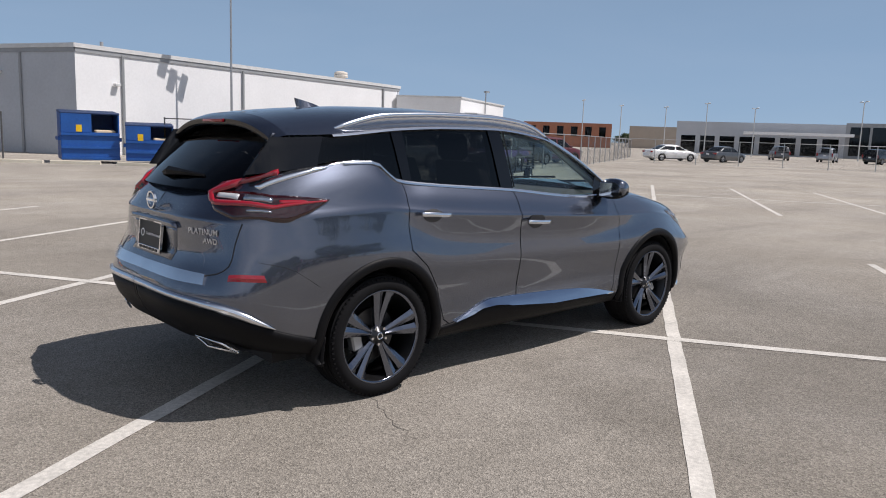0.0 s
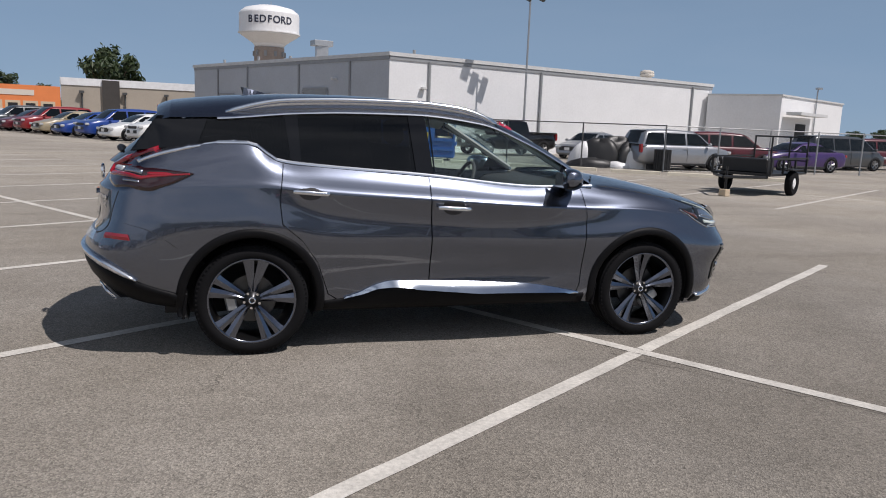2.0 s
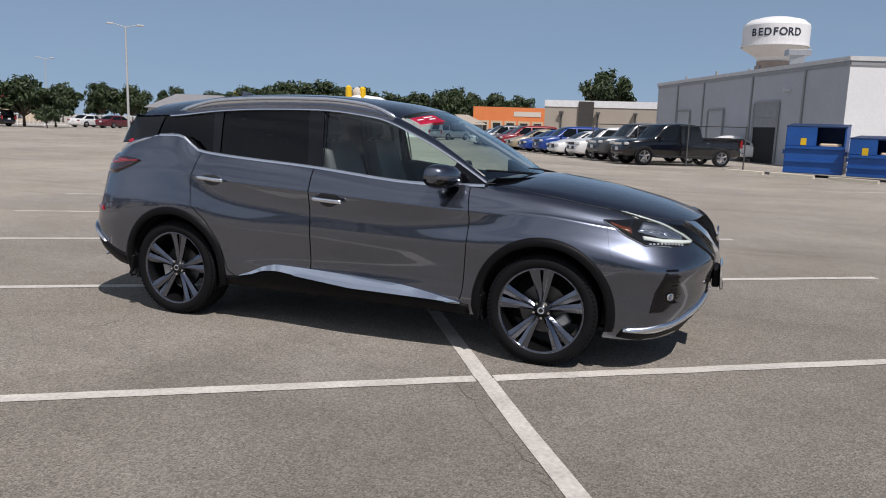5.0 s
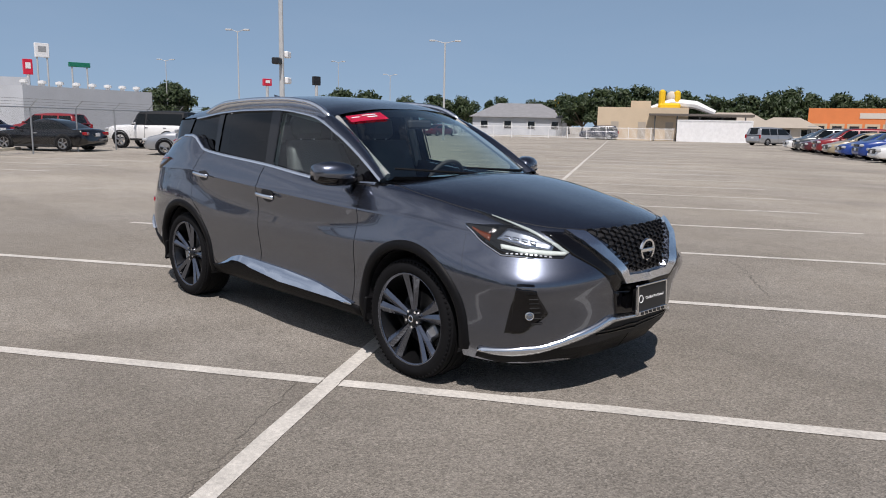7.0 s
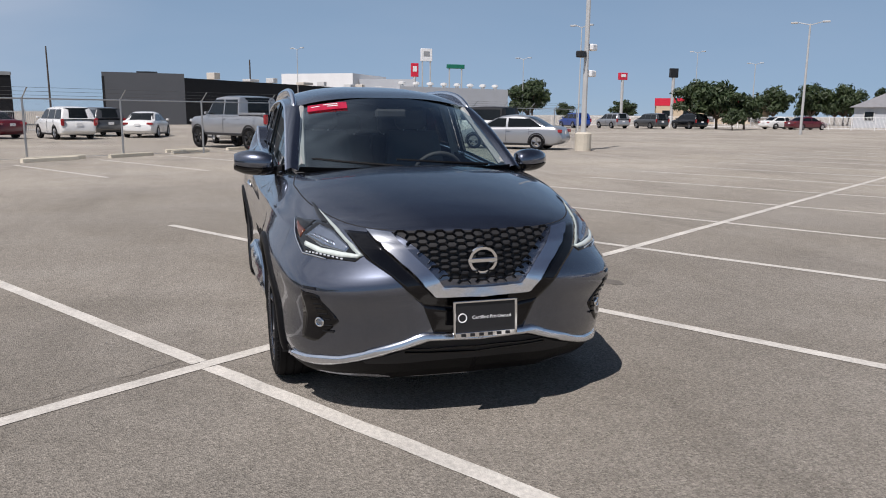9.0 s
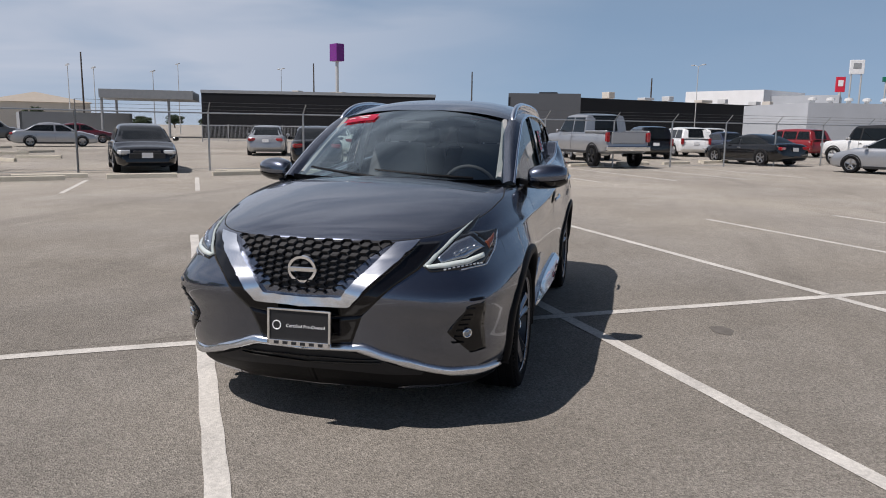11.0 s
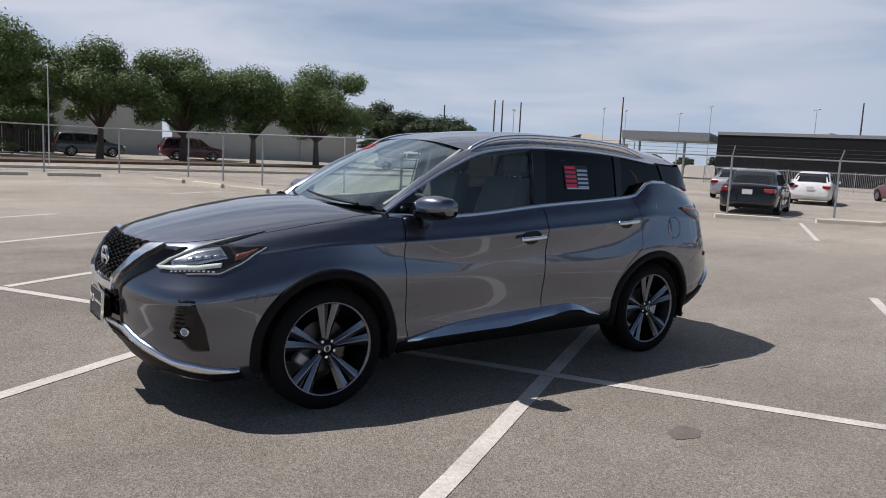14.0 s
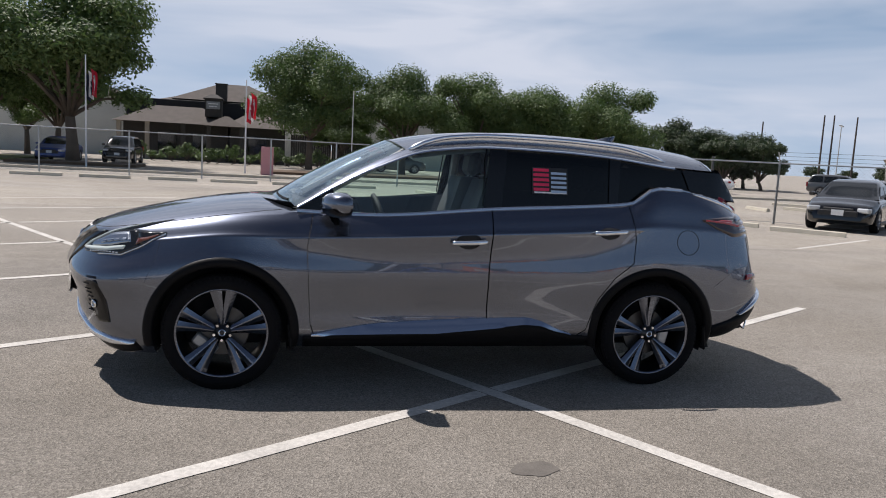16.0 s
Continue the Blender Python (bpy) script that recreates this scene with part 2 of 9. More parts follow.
M_BARK = mat("grey_brown_bark", (0.13, 0.10, 0.075), 0.95, vary=0.25, scale=3, bump=0.6)
M_POLE = mat("dark_timber_pole", (0.07, 0.055, 0.045), 0.9)
M_STEELPOLE = mat("pale_steel_pole", (0.55, 0.55, 0.54), 0.5, 0.3)
M_TREEDIRT = mat("oil_stain", (0.145, 0.130, 0.112), 0.8, vary=0.3, scale=9)


def leaf_mat(name, base, back):
    m = bpy.data.materials.new(name)
    m.use_nodes = True
    n, l = m.node_tree.nodes, m.node_tree.links
    b = n["Principled BSDF"]
    b.inputs["Roughness"].default_value = 0.55
    geo, rng, hue = n.new("ShaderNodeNewGeometry"), n.new("ShaderNodeMapRange"), n.new("ShaderNodeMix")
    hue.data_type = "RGBA"
    hue.inputs["A"].default_value, hue.inputs["B"].default_value = (*base, 1), (*back, 1)
    l.new(geo.outputs["Random Per Island"], rng.inputs["Value"])
    l.new(rng.outputs["Result"], hue.inputs["Factor"])
    l.new(hue.outputs["Result"], b.inputs["Base Color"])
    tr, mix = n.new("ShaderNodeBsdfTranslucent"), n.new("ShaderNodeMixShader")
    tr.inputs["Color"].default_value = (base[0] * 1.6, base[1] * 1.7, base[2], 1)
    mix.inputs["Fac"].default_value = 0.18
    out = n["Material Output"]
    l.new(b.outputs["BSDF"], mix.inputs[1])
    l.new(tr.outputs["BSDF"], mix.inputs[2])
    l.new(mix.outputs["Shader"], out.inputs["Surface"])
    return m


M_LEAF = leaf_mat("live_oak_leaves", (0.060, 0.106, 0.030), (0.150, 0.205, 0.064))
M_LEAFDARK = leaf_mat("dark_leaves", (0.025, 0.045, 0.018), (0.06, 0.085, 0.03))

# ---- builders ----


def thing(name, label, category, m=None, group="", kind=""):
    ob = new(name)
    if m is not None:
        ob.matrix_world = m
    return tagged(ob, label, category, group, kind)


def mesh_from(bm, name, material, smooth=False):
    me = bpy.data.meshes.new(name)
    bm.to_mesh(me)
    bm.free()
    for mm in material if isinstance(material, (list, tuple)) else [material]:
        me.materials.append(mm)
    if smooth:
        me.polygons.foreach_set("use_smooth", [True] * len(me.polygons))
    return me


def part(name, bm, material, parent, label="", smooth=False):
    """One mesh object under a thing or under a part, in the thing's own space."""
    ob = new(name, mesh_from(bm, name, material, smooth))
    ob.parent = parent
    return tagged(ob, label)


def whole(name, bm, material, label, category, m=None, kind="", group="", smooth=False):
    ob = new(name, mesh_from(bm, name, material, smooth))
    if m is not None:
        ob.matrix_world = m
    return tagged(ob, label, category, group, kind)


def box(bm, c, s, rz=0.0, bevel=0.0, tilt=None):
    """A box by centre and size."""
    m = Matrix.LocRotScale(c, Euler(tilt or (0, 0, rz)), None) @ Matrix.Diagonal((*s, 1))
    r = bmesh.ops.create_cube(bm, size=1, matrix=m)
    if bevel:
        es = list({e for v in r["verts"] for e in v.link_edges})
        bmesh.ops.bevel(bm, geom=es, offset=bevel, segments=1, affect="EDGES")
    return bm


def tube(bm, pts, r, sides=6, cap=True):
    """A round bar along points; r may be a list."""
    pts = [Vector(p) for p in pts]
    rs = r if isinstance(r, (list, tuple)) else [r] * len(pts)
    rings, up = [], None
    for i, p in enumerate(pts):
        d = (pts[min(i + 1, len(pts) - 1)] - pts[max(i - 1, 0)]).normalized()
        if up is None:
            up = d.orthogonal().normalized()
        up = (up - d * up.dot(d)).normalized()
        side = d.cross(up)
        rings.append([bm.verts.new(p + (up * math.cos(a) + side * math.sin(a)) * rs[i]) for a in (2 * math.pi * k / sides for k in range(sides))])
    for a, c in zip(rings, rings[1:]):
        for k in range(sides):
            bm.faces.new((a[k], a[(k + 1) % sides], c[(k + 1) % sides], c[k]))
    if cap:
        bm.faces.new(rings[0][::-1])
        bm.faces.new(rings[-1])
    return bm


def prism(bm, outline, z0, z1):
    """An upright prism over an outline in plan."""
    lo = [bm.verts.new((x, y, z0)) for x, y in outline]
    hi = [bm.verts.new((x, y, z1)) for x, y in outline]
    k = len(outline)
    fs = [bm.faces.new(lo[::-1]), bm.faces.new(hi)]
    fs += [bm.faces.new((lo[i], lo[(i + 1) % k], hi[(i + 1) % k], hi[i])) for i in range(k)]
    bmesh.ops.recalc_face_normals(bm, faces=fs)
    return bm


def grid(bm, rows, closed=False):
    """Faces between rows of points."""
    vs = [[bm.verts.new(p) for p in row] for row in rows]
    for a, c in zip(vs, vs[1:]):
        n = len(a)
        for k in range(n if closed else n - 1):
            bm.faces.new((a[k], a[(k + 1) % n], c[(k + 1) % n], c[k]))
    return vs


def lathe(bm, profile, sides=24, axis="y"):
    """Turns a profile of (radius, along) round an axis."""
    rows = []
    for r, h in profile:
        row = []
        for k in range(sides):
            a = 2 * math.pi * k / sides
            c, s = r * math.cos(a), r * math.sin(a)
            row.append({"x": (h, c, s), "y": (c, h, s), "z": (c, s, h)}[axis])
        rows.append(row)
    grid(bm, rows, closed=True)
    return bm


def bez(knots, x):
    """A smooth curve through knots (x, value), by monotone cubic steps."""
    xs = [k[0] for k in knots]
    ys = [k[1] for k in knots]
    if xs[0] > xs[-1]:
        xs, ys = xs[::-1], ys[::-1]
    if x <= xs[0]:
        return ys[0]
    if x >= xs[-1]:
        return ys[-1]
    d = [(ys[i + 1] - ys[i]) / (xs[i + 1] - xs[i]) for i in range(len(xs) - 1)]
    t = [d[0]] + [0 if d[i - 1] * d[i] <= 0 else 2 * d[i - 1] * d[i] / (d[i - 1] + d[i]) for i in range(1, len(d))] + [d[-1]]
    i = next(j for j in range(len(d)) if x <= xs[j + 1])
    h = xs[i + 1] - xs[i]
    s = (x - xs[i]) / h
    return (2 * s**3 - 3 * s**2 + 1) * ys[i] + (s**3 - 2 * s**2 + s) * h * t[i] + (3 * s**2 - 2 * s**3) * ys[i + 1] + (s**3 - s**2) * h * t[i + 1]


# ---- ground and its markings ----
bm = bmesh.new()
rings = [0, 6, 12, 25, 50, 100, 200, 400, 900, 2500]
grid(bm, [[(r * math.cos(2 * math.pi * k / 48), r * math.sin(2 * math.pi * k / 48), 0) for k in range(48)] for r in rings[1:]], closed=True)
bm.faces.new([v for v in bm.verts if abs(v.co.length - 6) < 0.01][::1])
bmesh.ops.recalc_face_normals(bm, faces=bm.faces)
if bm.faces[0].normal.z < 0:
    bmesh.ops.reverse_faces(bm, faces=bm.faces)
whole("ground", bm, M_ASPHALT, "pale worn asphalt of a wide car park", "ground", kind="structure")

ORIGIN = Vector((-0.259, 1.006))
ACROSS, ALONG = Vector((0.847, 0.5316)), Vector((-0.5316, 0.847))
TURN = math.atan2(ALONG.y, ALONG.x)


def uv(u, v):
    p = ORIGIN + ACROSS * u + ALONG * v
    return p.x, p.y


STALL = 2.715


def stripe(u0, v0, u1, v1, width=0.105):
    """One painted line, a film of paint with ragged ends."""
    a, c = Vector(uv(u0, v0)), Vector(uv(u1, v1))
    d = (c - a).normalized()
    s = Vector((-d.y, d.x)) * width / 2
    n = max(2, int((c - a).length / 0.25))
    lo, hi = [], []
    for i in range(n + 1):
        p = a.lerp(c, i / n)
        j = random.uniform(-0.004, 0.004)
        lo.append((p.x - s.x * (1 + j * 20), p.y - s.y * (1 + j * 20), 0.004))
        hi.append((p.x + s.x * (1 - j * 20), p.y + s.y * (1 - j * 20), 0.004))
    bm = bmesh.new()
    grid(bm, [lo, hi])
    bmesh.ops.recalc_face_normals(bm, faces=bm.faces)
    if bm.faces[0].normal.z < 0:
        bmesh.ops.reverse_faces(bm, faces=bm.faces)
    return whole("road_marking", bm, M_LINE, "worn white painted parking line on asphalt", "road marking", kind="structure")


stripe(0.15, -16.5, 0, -STALL)
stripe(0, -STALL, 0, 88)
for k in range(-6, 29):
    # the line under the nose of the car was painted slightly askew
    skew = 0.0125 if k == -1 else 0.0
    stripe(-5.25, k * STALL - 5.25 * skew, -0.06, k * STALL)
    stripe(0.06, k * STALL, 5.1, k * STALL + 5.1 * skew)
stripe(17.2, -19, 17.2, 4)
for k in range(-7, 2):
    stripe(12.1, k * STALL, 17.14, k * STALL)
    stripe(17.26, k * STALL, 22.4, k * STALL)
for k in (2.2, 3.2, 4.2):
    stripe(13.6, k * STALL, 18.2, k * STALL)
for k in range(-5, 7):
    stripe(-17.6 - 0.3 * k * STALL, k * STALL, -12.6 - 0.1 * k * STALL, k * STALL)

# hairline cracks in the asphalt


def crack(pts, width, seed):
    rnd = random.Random(seed)
    bm = bmesh.new()
    lo, hi = [], []
    for a, c in zip(pts, pts[1:]):
        a, c = Vector(a), Vector(c)
        n = max(3, int((c - a).length / 0.05))
        side = Vector((-(c - a).y, (c - a).x)).normalized()
        for i in range(n):
            p = a.lerp(c, i / n) + side * rnd.gauss(0, 0.012)
            ww = width * rnd.uniform(0.25, 1.0)
            lo.append((p.x - side.x * ww, p.y - side.y * ww, 0.0025))
            hi.append((p.x + side.x * ww, p.y + side.y * ww, 0.0025))
    grid(bm, [lo, hi])
    bmesh.ops.recalc_face_normals(bm, faces=bm.faces)
    if bm.faces[0].normal.z < 0:
        bmesh.ops.reverse_faces(bm, faces=bm.faces)
    return whole("crack", bm, M_TREEDIRT, "thin dark crack in the worn asphalt", "crack", kind="structure")


crack([(0.95, -1.30), (1.28, -1.75), (1.50, -2.05), (1.73, -2.29), (1.95, -2.65), (2.2, -3.1)], 0.0045, 1)
crack([(0.81, 4.58), (1.10, 4.25), (1.32, 3.99), (1.55, 3.6), (1.75, 3.29), (2.0, 2.94)], 0.005, 2)
crack([(-1.1, -0.2), (-1.54, -1.05), (-1.7, -1.6)], 0.003, 3)
crack([(4.6, -3.2), (5.6, -2.2), (6.3, -1.9), (7.6, -0.6)], 0.006, 4)
crack([(-3.5, 4.6), (-2.2, 5.9), (-1.7, 7.2), (-0.2, 8.6)], 0.006, 5)

# the oil stain beside the car
bm = bmesh.new()
edge = [(math.cos(a) * (0.125 + 0.012 * math.sin(3 * a + 1)), math.sin(a) * (0.08 + 0.008 * math.sin(5 * a)), 0.003) for a in (2 * math.pi * k / 28 for k in range(28))]
bm.faces.new([bm.verts.new(p) for p in edge])
whole("oil_stain", bm, M_TREEDIRT, "dark oil stain on the asphalt", "stain", pose(-0.171, 2.187, 0, 0, 0, 10), kind="structure")

# ---- fences and wheel stops ----


def fence(name, pts, label, height=1.83, gap=3.0, post_mat=None, arms=False, pickets=False, cell=0.09):
    """A fence along a line in plan: posts, rails and wire (or pickets)."""
    f = thing(name, label, "fence")
    pts = [Vector((*p, 0)) for p in pts]
    pm = post_mat or M_GALV
    spots = []
    for a, c in zip(pts, pts[1:]):
        n = max(1, round((c - a).length / gap))
        spots += [a.lerp(c, i / n) for i in range(n)]
    spots.append(pts[-1])
    for p in spots:
        bm = bmesh.new()
        tube(bm, [(p.x, p.y, -0.05), (p.x, p.y, height + 0.04)], 0.032, 8)
        if arms:
            d = (pts[1] - pts[0]).normalized()
            o = Vector((d.y, -d.x, 0)) * 0.3
            tube(bm, [(p.x, p.y, height), (p.x + o.x, p.y + o.y, height + 0.32)], 0.018, 6)
        part("post", bm, pm, f)
    for a, c in zip(pts, pts[1:]):
        d = c - a
        for z, r in ((height, 0.022), (0.06, 0.006)) if not pickets else ((height - 0.1, 0.025), (0.2, 0.025)):
            bm = bmesh.new()
            tube(bm, [a + Vector((0, 0, z)), c + Vector((0, 0, z))], r, 6)
            part("rail" if r > 0.01 else "tension_wire", bm, pm, f)
        if arms:
            o = Vector((d.y, -d.x, 0)).normalized()
            for k in (0.3, 0.65, 1.0):
                bm = bmesh.new()
                tube(bm, [a + o * 0.3 * k + Vector((0, 0, height + 0.32 * k)), c + o * 0.3 * k + Vector((0, 0, height + 0.32 * k))], 0.006, 4)
                part("barbed_wire", bm, M_WIRE, f)
        verts, faces = [], []
        length = d.length
        e = d.normalized()
        out = Vector((-e.y, e.x, 0)) * 0.004

        def bar(p, q, r):
            s = Vector((0, 0, 1)).cross(q - p)
            s = (s.normalized() if s.length > 1e-6 else out.normalized()) * r
            w = (q - p).normalized().cross(s)
            b = len(verts)
            for base in (p, q):
                verts.extend([base + s, base - s * 0.5 + w * 0.87, base - s * 0.5 - w * 0.87])
            faces.extend([(b, b + 1, b + 4, b + 3), (b + 1, b + 2, b + 5, b + 4), (b + 2, b, b + 3, b + 5)])

        if pickets:
            for i in range(int(length / 0.13)):
                p = a + e * (i * 0.13 + 0.06)
                bar(p + Vector((0, 0, 0.1)), p + Vector((0, 0, height)), 0.014)
        else:
            n = int(length / cell)
            for i in range(-int(height / cell), n):
                for sign in (1, -1):
                    s0 = i * cell if sign > 0 else (i + int(height / cell)) * cell
                    t0, t1 = s0, s0 + sign * (height - 0.1)
                    lo, hi = min(t0, t1), max(t0, t1)
                    if hi < 0 or lo > length:
                        continue
                    za, zb = 0.06, height
                    if t1 < 0:
                        zb, t1 = za + (zb - za) * (t0 / (t0 - t1)), 0
                    if t0 < 0:
                        za, t0 = za + (zb - za) * (-t0 / (t1 - t0)), 0
                    if t1 > length:
                        zb, t1 = za + (zb - za) * ((length - t0) / (t1 - t0)), length
                    if t0 > length:
                        za, t0 = za + (zb - za) * ((t0 - length) / (t0 - t1)), length
                    bar(a + e * t0 + Vector((0, 0, za)), a + e * t1 + Vector((0, 0, zb)) + out, 0.0012)
        me = bpy.data.meshes.new("wire_mesh")
        me.from_pydata(verts, [], faces)
        me.materials.append(M_WIRE if not pickets else pm)
        ob = new("picket_infill" if pickets else "wire_mesh", me)
        ob.parent = f
        tagged(ob, kind="stuff")
    return f


fence("chain_link_fence", [(-4, 33.5), (3.2, 28.9)], "low dark chain-link fence before the warehouse", post_mat=M_DARKPOST)
fence("chain_link_fence", [(8.3, 25.7), (10.6, 24.5), (13.1, 22.4), (15.6, 20.2)], "chain-link fence with dark posts beside the dumpsters", post_mat=M_DARKPOST)
fence("chain_link_fence", [(15.6, 20.2), (26.3, 20.9), (32.3, 23.0), (45.1, 29.8), (62, 39)], "galvanised chain-link fence before parked cars")
fence("chain_link_fence", [(46, 30), (55, 14), (68, -12)], "long galvanised chain-link fence at the far edge")
fence("chain_link_fence", [(-13.4, -14.4), (-16.0, -11.6), (-24.5, 0.9), (-33, 12.2), (-40, 22)], "galvanised chain-link fence with barbed wire arms", arms=True)
fence("chain_link_fence", [(14.5, -28.2), (7.4, -27.2), (-3.9, -28.4), (-6.1, -26.3), (-7.2, -21.2), (-8.4, -17.2), (-13.4, -14.4)], "galvanised chain-link fence along the street", gap=3.2)
fence("picket_fence", [(-66, 62), (-46, 73.2), (-39.5, 77.5)], "white metal picket fence before the tan building", height=1.5, gap=2.4, post_mat=M_WHITE, pickets=True)
fence("picket_fence", [(-100, 32), (-66, 62)], "white metal picket fence along the far street", height=1.4, gap=2.6, post_mat=M_WHITE, pickets=True)
fence("picket_fence", [(-52, -34), (-50, -8)], "white metal picket fence before the black building", height=1.5, gap=2.6, post_mat=M_GALV, pickets=True)

# tall gate frame posts in the south-west corner
for x, y, h in ((-13.15, -17.6, 2.0), (-9.6, -15.6, 1.6)):
    bm = bmesh.new()
    tube(bm, [(0, 0, -0.05), (0, 0, h)], 0.045, 8)
    whole("gate_post", bm, M_DARKPOST, "dark steel gate post in the asphalt", "post", pose(x, y, 0))
bm = bmesh.new()
for z in (0.35, 1.2):
    tube(bm, [(-13.4, -17.8, z), (-9.6, -15.6, z)], 0.03, 6)
tube(bm, [(-9.6, -15.6, 0.3), (-9.6, -15.6, 1.25)], 0.03, 6)
whole("barrier_gate", bm, M_DARKPOST, "dark steel pipe gate between fence posts", "gate")

bm = bmesh.new()
prof = [(-0.075, 0.0), (0.075, 0.0), (0.06, 0.11), (0.035, 0.13), (-0.035, 0.13), (-0.06, 0.11)]
ends = [[bm.verts.new((x, y, z)) for y, z in prof] for x in (-0.9, 0.9)]
for k in range(6):
    bm.faces.new((ends[0][k], ends[0][(k + 1) % 6], ends[1][(k + 1) % 6], ends[1][k]))
bm.faces.new(ends[0][::-1])
bm.faces.new(ends[1])
bmesh.ops.recalc_face_normals(bm, faces=bm.faces)
M_STOP2 = mat("pale_wheel_stop_concrete", (0.60, 0.55, 0.45), 0.9, vary=0.3, scale=2.5, bump=0.4, per_object=0.8)
stop = whole("wheel_stop", bm, M_STOP2, "weathered concrete wheel stop on the asphalt", "wheel stop", pose(*uv(-18.5, -1.3), 0, 0, 0, math.degrees(TURN) + 14), group="wheel stops along the fences")
spots = []
for k in range(-4, 8):
    v = (k + 0.5) * STALL
    spots.append((*uv(-18.0 - 0.30 * v, v), math.degrees(TURN) + 15))
    if k % 2:
        spots.append((*uv(-18.75 - 0.30 * v, v + 0.35), math.degrees(TURN) + 12))
for i in range(7):
    spots.append((12.5 - i * 2.35, -24.6 - i * 0.12, -2 + i))
for i in range(5):
    spots.append((-4.2 - i * 0.62, -22.6 + i * 2.3, 105))
for i in range(9):
    spots.append((3.2 + i * 1.72, 26.6 - i * 1.28 + 0.15 * (i % 2), -37))
for i in range(5):
    spots.append((-15.5 - i * 2.4, -21 - i * 1.6 + (i % 3), 60 + 25 * i))
for x, y, a in spots:
    copy_thing(stop, pose(x + random.uniform(-0.1, 0.1), y + random.uniform(-0.1, 0.1), 0, 0, 0, a + random.uniform(-4, 4)))

# ---- parked vehicles ----
PAINT = {
    "black": (0.004, 0.004, 0.005), "white": (0.78, 0.78, 0.77), "silver": (0.40, 0.41, 0.43), "red": (0.24, 0.012, 0.016),
    "blue": (0.012, 0.05, 0.26), "grey": (0.11, 0.115, 0.12), "maroon": (0.10, 0.010, 0.018), "purple": (0.055, 0.025, 0.13),
    "navy": (0.012, 0.018, 0.045), "champagne": (0.42, 0.37, 0.29), "beige": (0.36, 0.30, 0.2),
}


def paint(colour):
    return mat(colour + "_car_paint", PAINT[colour], 0.16 if colour == "black" else 0.3, 0.6 if colour in ("silver", "grey", "champagne") else 0.0, vary=0.04, coat=0.6)


SHAPES = {
    # length, width, belt, height, cabin: rear base, rear top, front top, front base, wheel radius, ground clearance, nose height
    "sedan": (4.8, 1.82, 0.93, 1.46, -1.72, -0.82, 0.28, 1.22, 0.33, 0.20, 0.78),
    "coupe": (4.75, 1.88, 0.92, 1.38, -1.8, -0.75, 0.15, 1.0, 0.35, 0.20, 0.80),
    "suv": (4.65, 1.86, 1.05, 1.70, -2.22, -1.95, 0.40, 1.25, 0.36, 0.24, 0.95),
    "van": (5.1, 1.98, 1.02, 1.77, -2.45, -2.25, 0.75, 1.75, 0.34, 0.20, 0.85),
    "pickup": (5.85, 2.0, 1.22, 1.93, -0.85, -0.72, 0.85, 1.5, 0.41, 0.38, 1.12),
    "lifted": (5.85, 2.02, 1.36, 2.12, -1.12, -1.02, 0.72, 1.36, 0.46, 0.56, 1.27),
    "jeep": (4.6, 1.88, 1.18, 1.86, -2.1, -2.05, 0.45, 0.75, 0.42, 0.42, 1.10),
}


